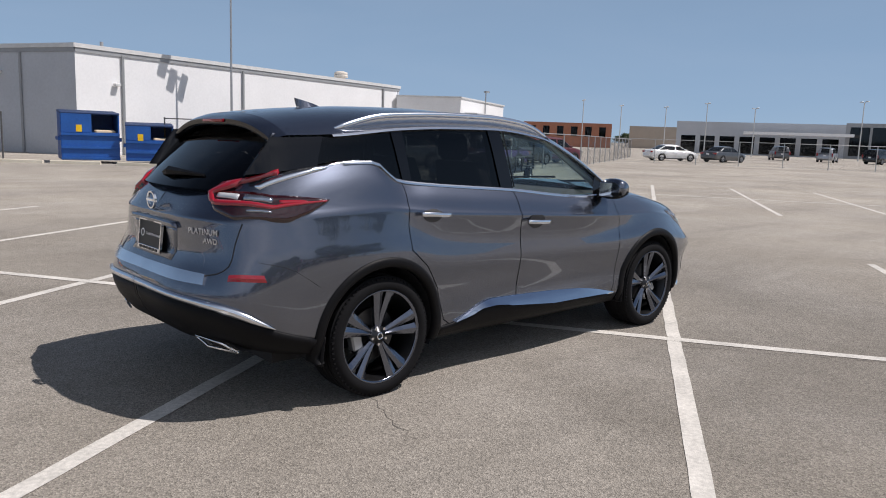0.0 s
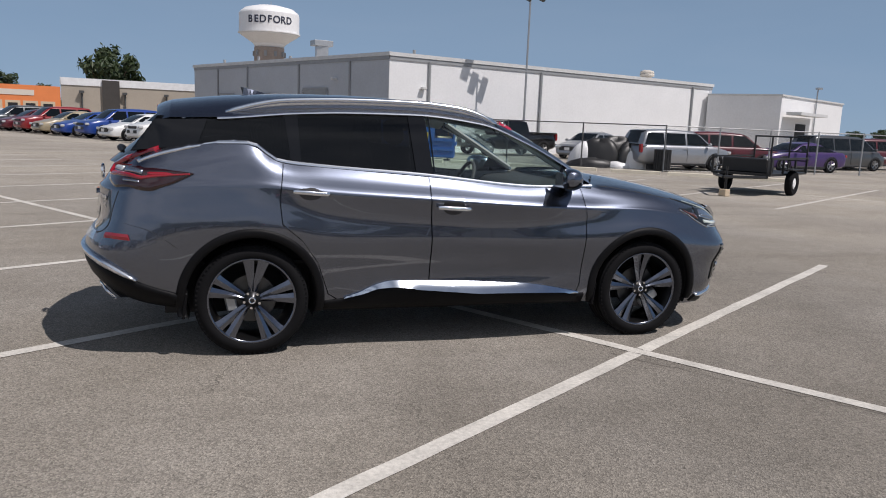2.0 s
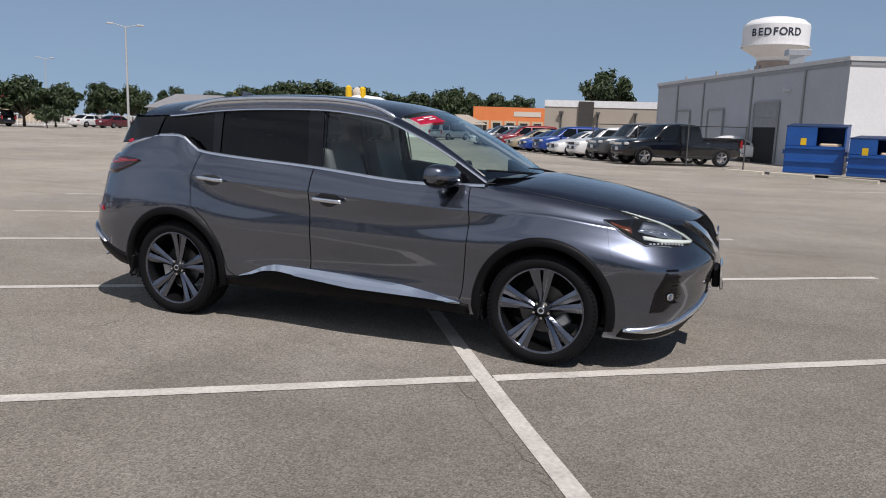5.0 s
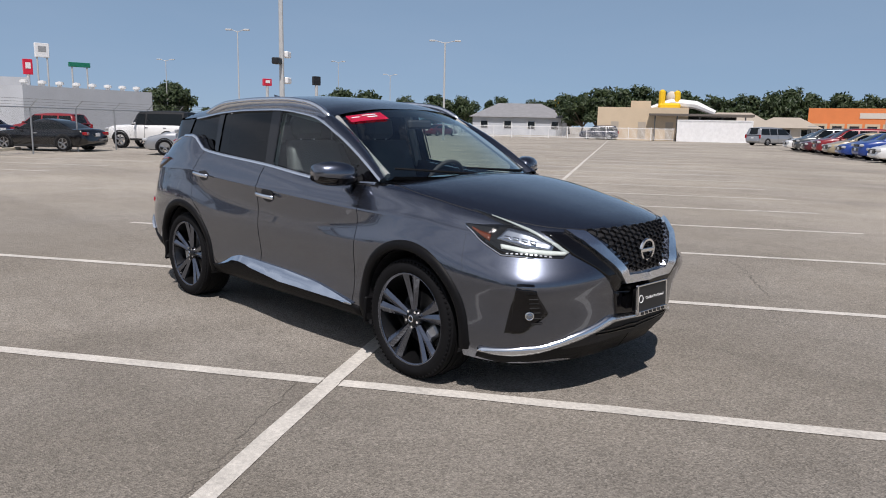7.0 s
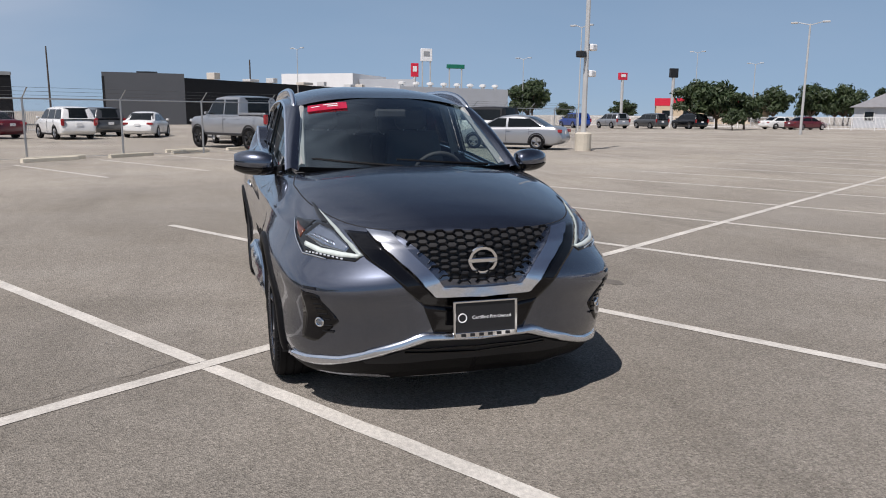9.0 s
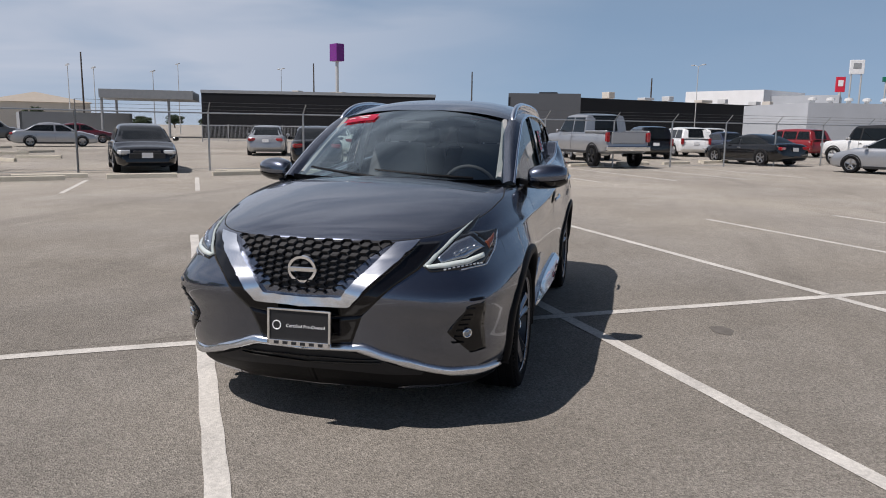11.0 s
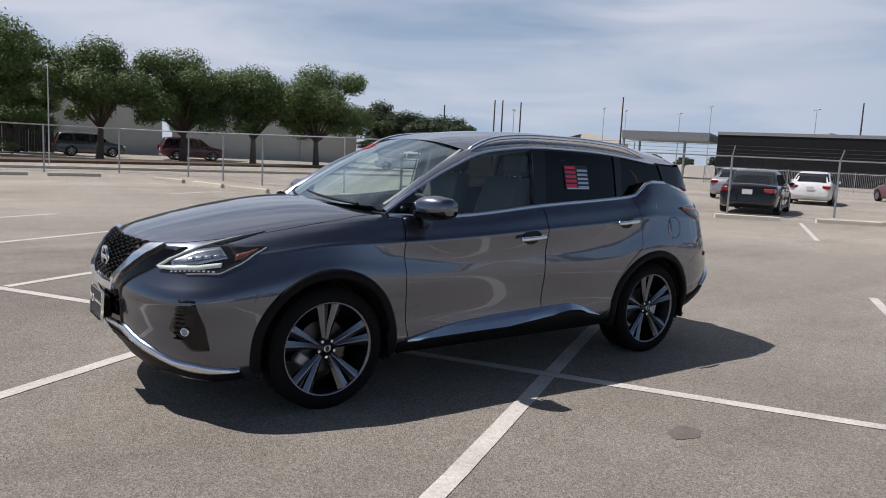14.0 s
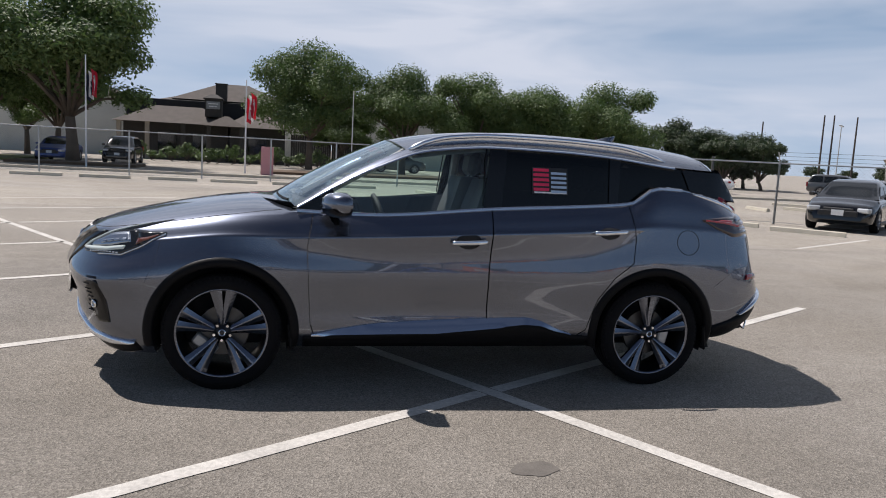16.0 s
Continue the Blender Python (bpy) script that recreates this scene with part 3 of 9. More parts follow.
def vehicle(name, shape, colour, x, y, heading, label, plate=True):
    """A parked vehicle; heading in degrees from +x, nose first."""
    L, W, belt, H, rb, rt, ft, fb, wr, clear, nose = SHAPES["lifted" if shape == "pickup" and colour == "silver" else shape]
    v = thing(name, label, "car" if shape != "pickup" else "pickup truck", pose(x, y, 0, 0, 0, heading), group="parked vehicles")
    pm = paint(colour)
    h, w = L / 2, W / 2
    fx, rx = h - 0.92, -h + 1.05
    # body: sections along the length, with a bonnet and deck that curve down to rounded ends
    hatch = shape in ("suv", "van", "jeep")
    deck = belt + (0.0 if hatch or shape == "pickup" else 0.05)
    top_line = [(-h, 0.62 * belt), (-h + 0.05, 0.80 * belt), (-h + 0.16, deck - 0.05), (-h + 0.42, deck), (rb, deck), (fb, belt), (fb + 0.3, belt - 0.02), (h - 0.55, nose + 0.03), (h - 0.22, nose - 0.04), (h - 0.06, nose - 0.16), (h, nose - 0.34)]
    low_line = [(-h, clear + 0.20), (-h + 0.15, clear + 0.06), (-h + 0.5, clear), (h - 0.5, clear), (h - 0.15, clear + 0.03), (h, clear + 0.12)]
    wide_line = [(-h, 0.80), (-h + 0.08, 0.90), (-h + 0.35, 0.975), (rx, 1.0), (0, 0.985), (fx, 1.0), (h - 0.4, 0.95), (h - 0.12, 0.84), (h, 0.68)]
    bm = bmesh.new()
    rows = []
    n = 30
    for i in range(n + 1):
        t = i / n
        px = -h + L * (t - 0.35 * math.sin(2 * math.pi * t) / (2 * math.pi))
        top, low, ww = bez(top_line, px), bez(low_line, px), w * bez(wide_line, px)
        tall = top - low
        half = [(0.0, low), (0.84, low), (0.955, low + 0.10 * tall), (0.985, low + 0.28 * tall), (1.0, low + 0.52 * tall), (0.985, low + 0.78 * tall), (0.955, top - 0.075), (0.90, top - 0.02), (0.72, top + 0.005), (0.4, top + 0.022), (0.0, top + 0.03)]
        row = [(px, ww * k, z) for k, z in half]
        rows.append(row + [(p[0], -p[1], p[2]) for p in row[-2:0:-1]])
    vs = grid(bm, rows, closed=True)
    bm.faces.new(vs[0])
    bm.faces.new(vs[-1][::-1])
    bmesh.ops.recalc_face_normals(bm, faces=bm.faces)
    body = part("body", bm, pm, v, smooth=True)
    body.data.set_sharp_from_angle(angle=radians(35))
    # painted cabin with a curved roof; the windows lie on it
    bw, tw = (w * 0.93, w * 0.80) if shape == "pickup" else (w * 0.90, w * 0.70)
    dome = [(rb - 0.03, belt), (rt, H - 0.06), ((rt + ft) / 2, H), (ft, H - 0.06), (fb + 0.03, belt)]

    def cab_y(z):
        return bw + (tw - bw) * (z - belt) / (H - belt)

    def cab_x(z, front):
        lo_x, hi_x = ((rt + ft) / 2, fb + 0.03) if front else ((rt + ft) / 2, rb - 0.03)
        for _ in range(22):
            mid = (lo_x + hi_x) / 2
            if bez(dome, mid) > z:
                lo_x = mid
            else:
                hi_x = mid
        return lo_x

    bm = bmesh.new()
    rows = []
    zs = [belt + (H - 0.06 - belt) * q for q in (0, 0.2, 0.4, 0.6, 0.8, 1.0)]
    spots_x = [cab_x(z, False) for z in zs] + [rt + (ft - rt) * q for q in (0.1, 0.25, 0.4, 0.55, 0.7, 0.85)] + [cab_x(z, True) for z in zs[::-1]]
    for px in spots_x:
        zt = max(bez(dome, px), belt + 0.002)
        e = min(0.10, (zt - belt) * 0.5)
        row = [(px, cab_y(belt), belt - 0.05), (px, cab_y(zt - e), zt - e), (px, cab_y(zt) - 0.35 * e, zt - 0.25 * e), (px, cab_y(zt) * 0.80, zt), (px, cab_y(zt) * 0.4, zt + 0.012), (px, 0, zt + 0.016)]
        rows.append(row + [(p[0], -p[1], p[2]) for p in row[-2::-1]])
    grid(bm, rows)
    bmesh.ops.recalc_face_normals(bm, faces=bm.faces)
    cab = part("cabin", bm, M_BLACK if shape == "jeep" else pm, v, smooth=True)
    cab.data.set_sharp_from_angle(angle=radians(40))
    z0, z1 = belt + 0.025, H - 0.15
    cuts = [0.05] if shape == "coupe" else ([-0.05, -1.12] if shape in ("suv", "van") else [0.0])
    for s in (-1, 1):
        edges = [None] + [(c + 0.05, c - 0.05) for c in cuts] + [None]
        for k in range(len(edges) - 1):
            bm = bmesh.new()
            rows = []
            for q in range(5):
                z = z0 + (z1 - z0) * q / 4
                x0 = edges[k][1] if edges[k] else cab_x(z, True) - 0.13
                x1 = edges[k + 1][0] if edges[k + 1] else cab_x(z, False) + 0.12
                if x1 > x0:
                    x1 = x0 - 0.01
                rows.append([(x0 + (x1 - x0) * j / 6, s * (cab_y(z) + 0.008), z) for j in range(7)])
            grid(bm, rows)
            bmesh.ops.recalc_face_normals(bm, faces=bm.faces)
            part("side_window", bm, M_CARGLASS, v)
        bm = bmesh.new()
        for c in cuts + ([-1.0] if shape in ("sedan", "coupe") else []):
            tube(bm, [(c, s * (w * 0.97), belt - 0.05), (c, s * (w * 0.992), clear + 0.45), (c + 0.02, s * (w * 0.975), clear + 0.12)], 0.006, 4)
        part("door_seam", bm, M_DARK, v)
        bm = bmesh.new()
        box(bm, (0, s * w * 0.955, clear + 0.035), (fx - rx - 2 * wr - 0.1, 0.06, 0.10), 0, 0.015)
        part("sill", bm, M_BLACK, v)
        bm = bmesh.new()
        for c in [cuts[0] + 0.02] + ([cuts[0] - 1.0] if shape != "coupe" else []):
            box(bm, (c - 0.12, s * (w * 0.985 + 0.012), belt - 0.14), (0.18, 0.02, 0.03), 0, 0.006)
        part("door_handle", bm, M_CHROME if colour in ("white", "black") else pm, v)
    for front in (True, False):
        bm = bmesh.new()
        rows = []
        for q in range(7):
            z = z0 + 0.02 + (H - 0.09 - z0 - 0.02) * q / 6
            px = cab_x(z, front) + (0.012 if front else -0.012)
            rows.append([(px - (0.05 if front else -0.05) * (abs(j - 4) / 4) ** 3, (cab_y(z) - 0.07) * (j - 4) / 4, z + 0.012) for j in range(9)])
        grid(bm, rows)
        bmesh.ops.recalc_face_normals(bm, faces=bm.faces)
        part("windscreen" if front else "rear_window", bm, M_CARGLASS, v, smooth=True)
    # wheels and arches
    for wx in (rx, fx):
        for s in (-1, 1):
            bm = bmesh.new()
            lathe(bm, [(wr * 0.62, s * 0.0), (wr * 0.66, s * 0.10), (wr * 0.95, s * 0.11), (wr, s * 0.07), (wr, -s * 0.09), (wr * 0.6, -s * 0.11)], 20)
            bmesh.ops.translate(bm, verts=bm.verts, vec=(wx, s * (w - 0.10), wr))
            tyre = part("tyre", bm, M_RUBBER, v, smooth=True)
            bm = bmesh.new()
            lathe(bm, [(0.001, s * 0.075), (wr * 0.16, s * 0.08), (wr * 0.2, s * 0.06)], 10)
            for k in range(5):
                a = 2 * math.pi * k / 5 + 0.3
                tube(bm, [(wr * 0.14 * math.cos(a), s * 0.07, wr * 0.14 * math.sin(a)), (wr * 0.6 * math.cos(a), s * 0.085, wr * 0.6 * math.sin(a))], [wr * 0.11, wr * 0.09], 5)
            lathe(bm, [(wr * 0.57, s * 0.06), (wr * 0.62, s * 0.10), (wr * 0.66, s * 0.102), (wr * 0.64, s * 0.05)], 20)
            bmesh.ops.translate(bm, verts=bm.verts, vec=(wx, s * (w - 0.10), wr))
            part("rim", bm, M_ALLOY if shape != "pickup" or colour != "silver" else M_BLACK, tyre)
            bm = bmesh.new()
            lathe(bm, [(0.001, s * (w - 0.03)), (wr * 1.16, s * (w - 0.03)), (wr * 1.16, s * (w + 0.004)), (wr * 1.02, s * (w + 0.004)), (wr * 1.0, s * (w - 0.02))], 20)
            bmesh.ops.translate(bm, verts=bm.verts, vec=(wx, 0, wr))
            bmesh.ops.bisect_plane(bm, geom=bm.verts[:] + bm.edges[:] + bm.faces[:], plane_co=(0, 0, clear + 0.03), plane_no=(0, 0, -1), clear_outer=True)
            part("wheel_arch", bm, M_BLACK, v)
    # lamps, bumpers, grille, plates, mirrors
    for s in (-1, 1):
        bm = bmesh.new()
        box(bm, (h - 0.13, s * w * 0.70, nose - 0.15), (0.22, w * 0.36, 0.13), s * -0.35, 0.03)
        part("headlight", bm, M_LAMP, v)
        bm = bmesh.new()
        if shape in ("pickup", "suv", "van", "jeep"):
            box(bm, (-h + 0.04, s * w * 0.86, belt - 0.16), (0.13, w * 0.17, 0.36), 0, 0.03)
        else:
            box(bm, (-h + 0.12, s * w * 0.72, belt - 0.14), (0.2, w * 0.38, 0.14), s * 0.3, 0.03)
        part("taillight", bm, M_TAIL, v)
        bm = bmesh.new()
        box(bm, (fb - 0.25, s * (w + 0.07), belt + 0.07), (0.13, 0.17, 0.12), s * 0.2, 0.03)
        part("mirror", bm, pm, v)
    bm = bmesh.new()
    box(bm, (h - 0.03, 0, clear + 0.32), (0.08, W * 0.55, 0.17), 0, 0.02)
    part("lower_grille", bm, M_BLACK, v)
    bm = bmesh.new()
    box(bm, (h - 0.045, 0, nose - 0.17), (0.08, W * 0.42, 0.13), 0, 0.02)
    part("grille", bm, M_BLACK if shape != "pickup" else M_CHROME, v)
    for sx in ((-1, 1) if plate else ()):
        bm = bmesh.new()
        box(bm, (sx * (h + 0.012), 0, clear + 0.34 + (0.2 if sx < 0 else 0)), (0.015, 0.31, 0.155))
        part("number_plate", bm, M_WHITE, v)
    if shape == "pickup":
        bm = bmesh.new()
        x0, x1 = -h + 0.08, rb - 0.08
        box(bm, ((x0 + x1) / 2, 0, belt + 0.031), (x1 - x0, W * 0.78, 0.012))
        part("bed_well", bm, M_DARK, v, "dark open load bed")
        for s in (-1, 1):
            bm = bmesh.new()
            box(bm, ((x0 + x1) / 2, s * w * 0.9, belt + 0.05), (x1 - x0 + 0.1, 0.09, 0.09), 0, 0.02)
            part("bed_rail", bm, pm, v)
        bm = bmesh.new()
        box(bm, (-h - 0.02, 0, clear + 0.22), (0.16, W * 0.94, 0.19), 0, 0.04)
        part("rear_bumper", bm, M_CHROME, v)
        bm = bmesh.new()
        box(bm, (x0 - 0.09, 0, belt - 0.18), (0.05, W * 0.72, 0.42), 0, 0.02)
        part("tailgate", bm, pm, v)
    if shape == "jeep":
        bm = bmesh.new()
        lathe(bm, [(0.001, -h - 0.16), (0.36, -h - 0.16), (0.39, -h - 0.08), (0.36, -h + 0.02)], 18, "x")
        bmesh.ops.translate(bm, verts=bm.verts, vec=(0, 0, 1.05))
        part("spare_wheel", bm, M_RUBBER, v)
    return v


FACE = math.degrees(math.atan2(ACROSS.y, ACROSS.x))
vehicle("pickup_truck", "pickup", "silver", -26.6, 0.0, 210, "lifted silver crew-cab pickup truck with black wheels behind the fence")
vehicle("coupe", "coupe", "black", -31.5, 7.1, FACE + 185, "black two-door coupe parked behind the fence")
vehicle("suv", "suv", "red", -45.5, 11.4, FACE + 185, "red suv parked behind the fence")
vehicle("suv", "suv", "white", -33.2, -0.6, FACE + 160, "white suv parked among other cars")
vehicle("suv", "suv", "black", -37.0, 2.4, FACE + 160, "black suv parked among other cars")
vehicle("suv", "suv", "white", -42.0, 4.6, FACE + 165, "white crossover parked nose away among other cars")
vehicle("suv", "suv", "white", -49.5, 6.6, FACE + 165, "white suv half hidden behind another car")
vehicle("sedan", "sedan", "navy", -44.5, 7.3, FACE + 165, "dark sedan beside a white crossover")
vehicle("off_roader", "jeep", "white", -32.5, 12.4, FACE + 180, "white boxy off-road car with a black soft top")
vehicle("sedan", "sedan", "silver", -25.0, 11.3, 230, "silver sedan parked across the stalls")
vehicle("sedan", "sedan", "black", -15.7, -13.9, FACE + 8, "black sedan facing out behind the wheel stops")
vehicle("sedan", "sedan", "black", -20.6, -9.9, FACE + 172, "black sedan parked nose away")
vehicle("sedan", "sedan", "silver", -29.5, -16.4, FACE + 172, "silver sedan parked nose away")
vehicle("sedan", "sedan", "white", -31.0, -13.4, FACE + 172, "white sedan beside a silver one")
vehicle("sedan", "sedan", "maroon", -40.0, -13.0, FACE + 195, "dark red sedan far across the lot")
vehicle("suv", "suv", "white", -39.0, -8.9, FACE + 175, "white estate truck far across the lot")
vehicle("sedan", "sedan", "white", -42.0, -5.0, FACE + 140, "white sedan far across the lot")
vehicle("suv", "suv", "grey", -44.0, -8.0, FACE + 175, "grey suv far across the lot")
vehicle("sedan", "sedan", "silver", -33.8, -33.0, FACE + 100, "silver sedan driving lane side of the lot")
vehicle("sedan", "sedan", "white", -27.2, -42.2, FACE + 285, "white sedan standing on the street")
vehicle("sedan", "sedan", "maroon", -42.0, -38.0, FACE + 100, "dark red sedan in the next lot")
vehicle("suv", "suv", "grey", -42.0, -46.0, FACE + 100, "grey suv in the next lot")
for i, (shape, colour) in enumerate((("pickup", "black"), ("pickup", "grey"), ("suv", "white"), ("sedan", "white"), ("suv", "blue"), ("sedan", "blue"), ("sedan", "beige"), ("suv", "red"), ("sedan", "maroon"), ("suv", "grey"), ("sedan", "white"))):
    px, py = uv(16.6 if shape == "pickup" else 16.0, 25.6 + i * 2.95)
    vehicle({"pickup": "pickup_truck"}.get(shape, shape), shape, colour, px, py, FACE + 180, f"{colour} {'pickup truck' if shape == 'pickup' else shape} in a row facing the empty stalls")
vehicle("minivan", "van", "silver", -26.0, 72.0, FACE + 40, "silver minivan at the edge of the lot")
vehicle("sedan", "sedan", "white", 2.9, 42.0, FACE - 35, "white sedan beside the grey warehouse wall")
vehicle("pickup_truck", "pickup", "black", 14.0, 33.0, FACE + 165, "black pickup truck by the white warehouse wall")
vehicle("sedan", "sedan", "silver", 18.2, 31.0, FACE + 178, "silver sedan by the white warehouse wall")
vehicle("sedan", "sedan", "black", 22.0, 29.5, FACE + 178, "black sedan by the white warehouse wall")
vehicle("sedan", "sedan", "grey", 25.5, 31.5, FACE + 178, "grey sedan by the white warehouse wall")
vehicle("suv", "suv", "silver", 17.6, 22.4, FACE - 30, "silver estate car behind the chain-link fence")
vehicle("suv", "suv", "maroon", 21.5, 24.0, FACE - 50, "dark red suv behind the chain-link fence")
vehicle("coupe", "coupe", "purple", 24.8, 23.3, FACE + 150, "purple coupe behind the chain-link fence")
vehicle("van", "van", "grey", 30.0, 26.0, FACE - 30, "dark grey minivan behind the chain-link fence")
vehicle("suv", "suv", "maroon", 34.5, 27.2, FACE - 40, "dark red suv behind the chain-link fence")
vehicle("sedan", "sedan", "white", 57.0, 31.5, FACE - 62, "white sedan far behind the fence")
vehicle("sedan", "sedan", "grey", 62.0, 29.0, FACE - 40, "grey sedan far behind the fence")
for i, c in enumerate(("grey", "silver", "black", "grey", "maroon")):
    vehicle("suv", "suv", c, 88 + i * 1.2, 35 - i * 5.2, FACE - 20 * i, f"{c} suv before the far grey building")
vehicle("suv", "suv", "navy", -47.6, 74.0, 216, "dark suv before the tan building")
vehicle("sedan", "sedan", "maroon", -63.5, 62.5, FACE + 60, "dark red sedan by the white fence")
vehicle("sedan", "sedan", "white", -66.5, 61.5, FACE + 60, "white sedan by the white fence")
for i, c in enumerate(("blue", "silver", "grey", "black")):
    vehicle("suv", "suv", c, -72 + i * 1.5, 38 + i * 4, FACE + 150, f"{c} suv far off by the street")
vehicle("sedan", "sedan", "blue", 14.8, -44.5, 92, "blue sedan under the oaks")
vehicle("suv", "suv", "black", 11.3, -45.5, 92, "black suv parked by the clubhouse")
vehicle("suv", "suv", "maroon", -14.5, -53.0, 175, "dark suv beneath the oak trees")
vehicle("suv", "suv", "grey", -7.5, -54.0, 178, "dark grey suv beneath the oak trees")

# ---- the warehouse ----


def wall_run(bm, a, c, h, thick=0.25, z0=0.0):
    """An upright wall from a to c in plan."""
    a, c = Vector(a), Vector(c)
    d = (c - a).normalized()
    n = Vector((-d.y, d.x)) * thick
    prism(bm, [(a.x, a.y), (c.x, c.y), (c.x + n.x, c.y + n.y), (a.x + n.x, a.y + n.y)], z0, h)


def along(a, c, s, out=0.0):
    a, c = Vector(a), Vector(c)
    d = (c - a).normalized()
    p = a + d * s + Vector((d.y, -d.x)) * out
    return p.x, p.y


CORNER, EAST, WEST, HIGH = (7.46, 33.86), (33.45, 41.6), (-2.75, 54.9), 5.15
wh = thing("warehouse", "white and grey painted block warehouse with a flat roof", "building")
bm = bmesh.new()
wall_run(bm, CORNER, EAST, HIGH)
part("front_wall", bm, M_WHITEWALL, wh)
bm = bmesh.new()
wall_run(bm, WEST, CORNER, HIGH)
part("side_wall", bm, M_GREYWALL, wh, "grey painted side wall")
bm = bmesh.new()
far_e, far_w = (EAST[0] - 9, EAST[1] + 20), (WEST[0] + 20, WEST[1] + 8)
prism(bm, [CORNER, EAST, far_e, far_w, WEST], HIGH - 0.05, HIGH + 0.02)
part("roof", bm, M_TRIM, wh)
for a, c in ((EAST, far_e), (far_e, far_w), (far_w, WEST)):
    bm = bmesh.new()
    wall_run(bm, a, c, HIGH - 0.06)
    part("back_wall", bm, M_GREYWALL, wh)
for a, c, mm in ((CORNER, EAST, M_TRIM), (WEST, CORNER, M_GREYTRIM)):
    bm = bmesh.new()
    wall_run(bm, along(a, c, -0.1, 0.09), along(a, c, (Vector(c) - Vector(a)).length + 0.1, 0.09), HIGH + 0.08, 0.1, HIGH - 0.12)
    part("fascia", bm, M_TRIM, wh)
    bm = bmesh.new()
    wall_run(bm, along(a, c, 0, 0.05), along(a, c, (Vector(c) - Vector(a)).length, 0.05), HIGH - 0.12, 0.06, HIGH - 0.32)
    part("gutter", bm, M_GREYTRIM, wh)
for s in (2.5, 10.6, 24.9):
    bm = bmesh.new()
    x, y = along(CORNER, EAST, s, 0.08)
    tube(bm, [(x, y, 0), (x, y, HIGH - 0.25)], 0.075, 6)
    part("downspout", bm, M_GREYTRIM, wh)
for s in (3.5, 8.8, 15.2, 19.5):
    bm = bmesh.new()
    x, y = along(CORNER, WEST, s, -0.06)
    tube(bm, [(x, y, 0), (x, y, HIGH - 0.3)], 0.06, 6)
    part("wall_rib", bm, M_GREYTRIM, wh)
for s, wdt, hgt, opened in ((7.0, 2.6, 3.3, True), (13.2, 2.2, 3.0, False), (18.2, 2.2, 3.0, False)):
    bm = bmesh.new()
    p, q = along(WEST, CORNER, 23.4 - s - wdt / 2, 0.03), along(WEST, CORNER, 23.4 - s + wdt / 2, 0.03)
    wall_run(bm, p, q, hgt if not opened else hgt * 0.62, 0.02)
    part("doorway", bm, M_DARK if opened else M_GREYWALL, wh, "dark open doorway" if opened else "")
    if opened:
        bm = bmesh.new()
        wall_run(bm, along(p, q, 0, 0.012), along(p, q, wdt, 0.012), hgt, 0.01, hgt * 0.6)
        shutter = part("roller_shutter", bm, M_GREYTRIM, wh, "half-raised grey roller shutter")
        for k in range(6):
            bm = bmesh.new()
            wall_run(bm, along(p, q, 0, 0.03), along(p, q, wdt, 0.03), hgt - k * 0.2, 0.02, hgt - k * 0.2 - 0.18)
            part("slat", bm, M_GREYTRIM, shutter)
    bm = bmesh.new()
    for sx in (0, wdt):
        x, y = along(p, q, sx, 0.05)
        box(bm, (x, y, hgt / 2), (0.1, 0.1, hgt))
    wall_run(bm, along(p, q, 0, 0.06), along(p, q, wdt, 0.06), hgt + 0.12, 0.05, hgt)
    part("door_frame", bm, M_GREYTRIM, wh)
for (a, c, s, z) in ((CORNER, EAST, 2.1, 3.45), (WEST, CORNER, 18.5, 3.9)):
    bm = bmesh.new()
    x, y = along(a, c, s, 0.16)
    box(bm, (x, y, z), (0.32, 0.22, 0.14), 0.3, 0.02)
    box(bm, (x + 0.02, y + 0.1, z + 0.02), (0.08, 0.2, 0.08))
    part("wall_lamp", bm, M_TRIM, wh)
bm = bmesh.new()
lathe(bm, [(0.34, 0), (0.34, 0.28), (0.5, 0.30), (0.52, 0.42), (0.46, 0.5), (0.5, 0.56), (0.44, 0.68), (0.2, 0.74), (0.001, 0.75)], 16, "z")
bmesh.ops.translate(bm, verts=bm.verts, vec=(27.8, 41.4, HIGH))
part("roof_fan", bm, M_CREAM, wh, "round cream roof ventilator")
bm = bmesh.new()
box(bm, (6.6, 53.4, 6.1), (0.9, 0.9, 2.0))
stack = part("roof_stack", bm, M_GALV, wh, "galvanised roof exhaust stack")
bm = bmesh.new()
box(bm, (6.6, 53.4, 7.31), (1.5, 1.1, 0.42), 0.2, 0.03)
part("cowl", bm, M_GALV, stack)
for x, y in ((9.2, 35.4), (1.5, 47.0), (-0.6, 52.0), (3.4, 45.0)):
    bm = bmesh.new()
    tube(bm, [(x, y, HIGH), (x, y, HIGH + 0.4)], 0.09, 8)
    part("vent_pipe", bm, M_GREYTRIM, wh)

annex = thing("annex", "low white block annex with a door canopy", "building")
bm = bmesh.new()
prism(bm, [(32.8, 41.1), (35.9, 37.2), (47.5, 43.5), (43.0, 50.0)], 0, 4.4)
part("wall", bm, M_WHITEWALL, annex)
bm = bmesh.new()
prism(bm, [(32.75, 41.1), (35.88, 37.1), (47.6, 43.45), (43.0, 50.1)], 4.4, 4.52)
part("parapet", bm, M_TRIM, annex)
bm = bmesh.new()
wall_run(bm, (36.6, 37.2), (41.5, 39.9), 3.35, 1.0, 3.15)
bmesh.ops.translate(bm, verts=bm.verts, vec=(0.35, -0.8, 0))
part("door_canopy", bm, M_TRIM, annex)
bm = bmesh.new()
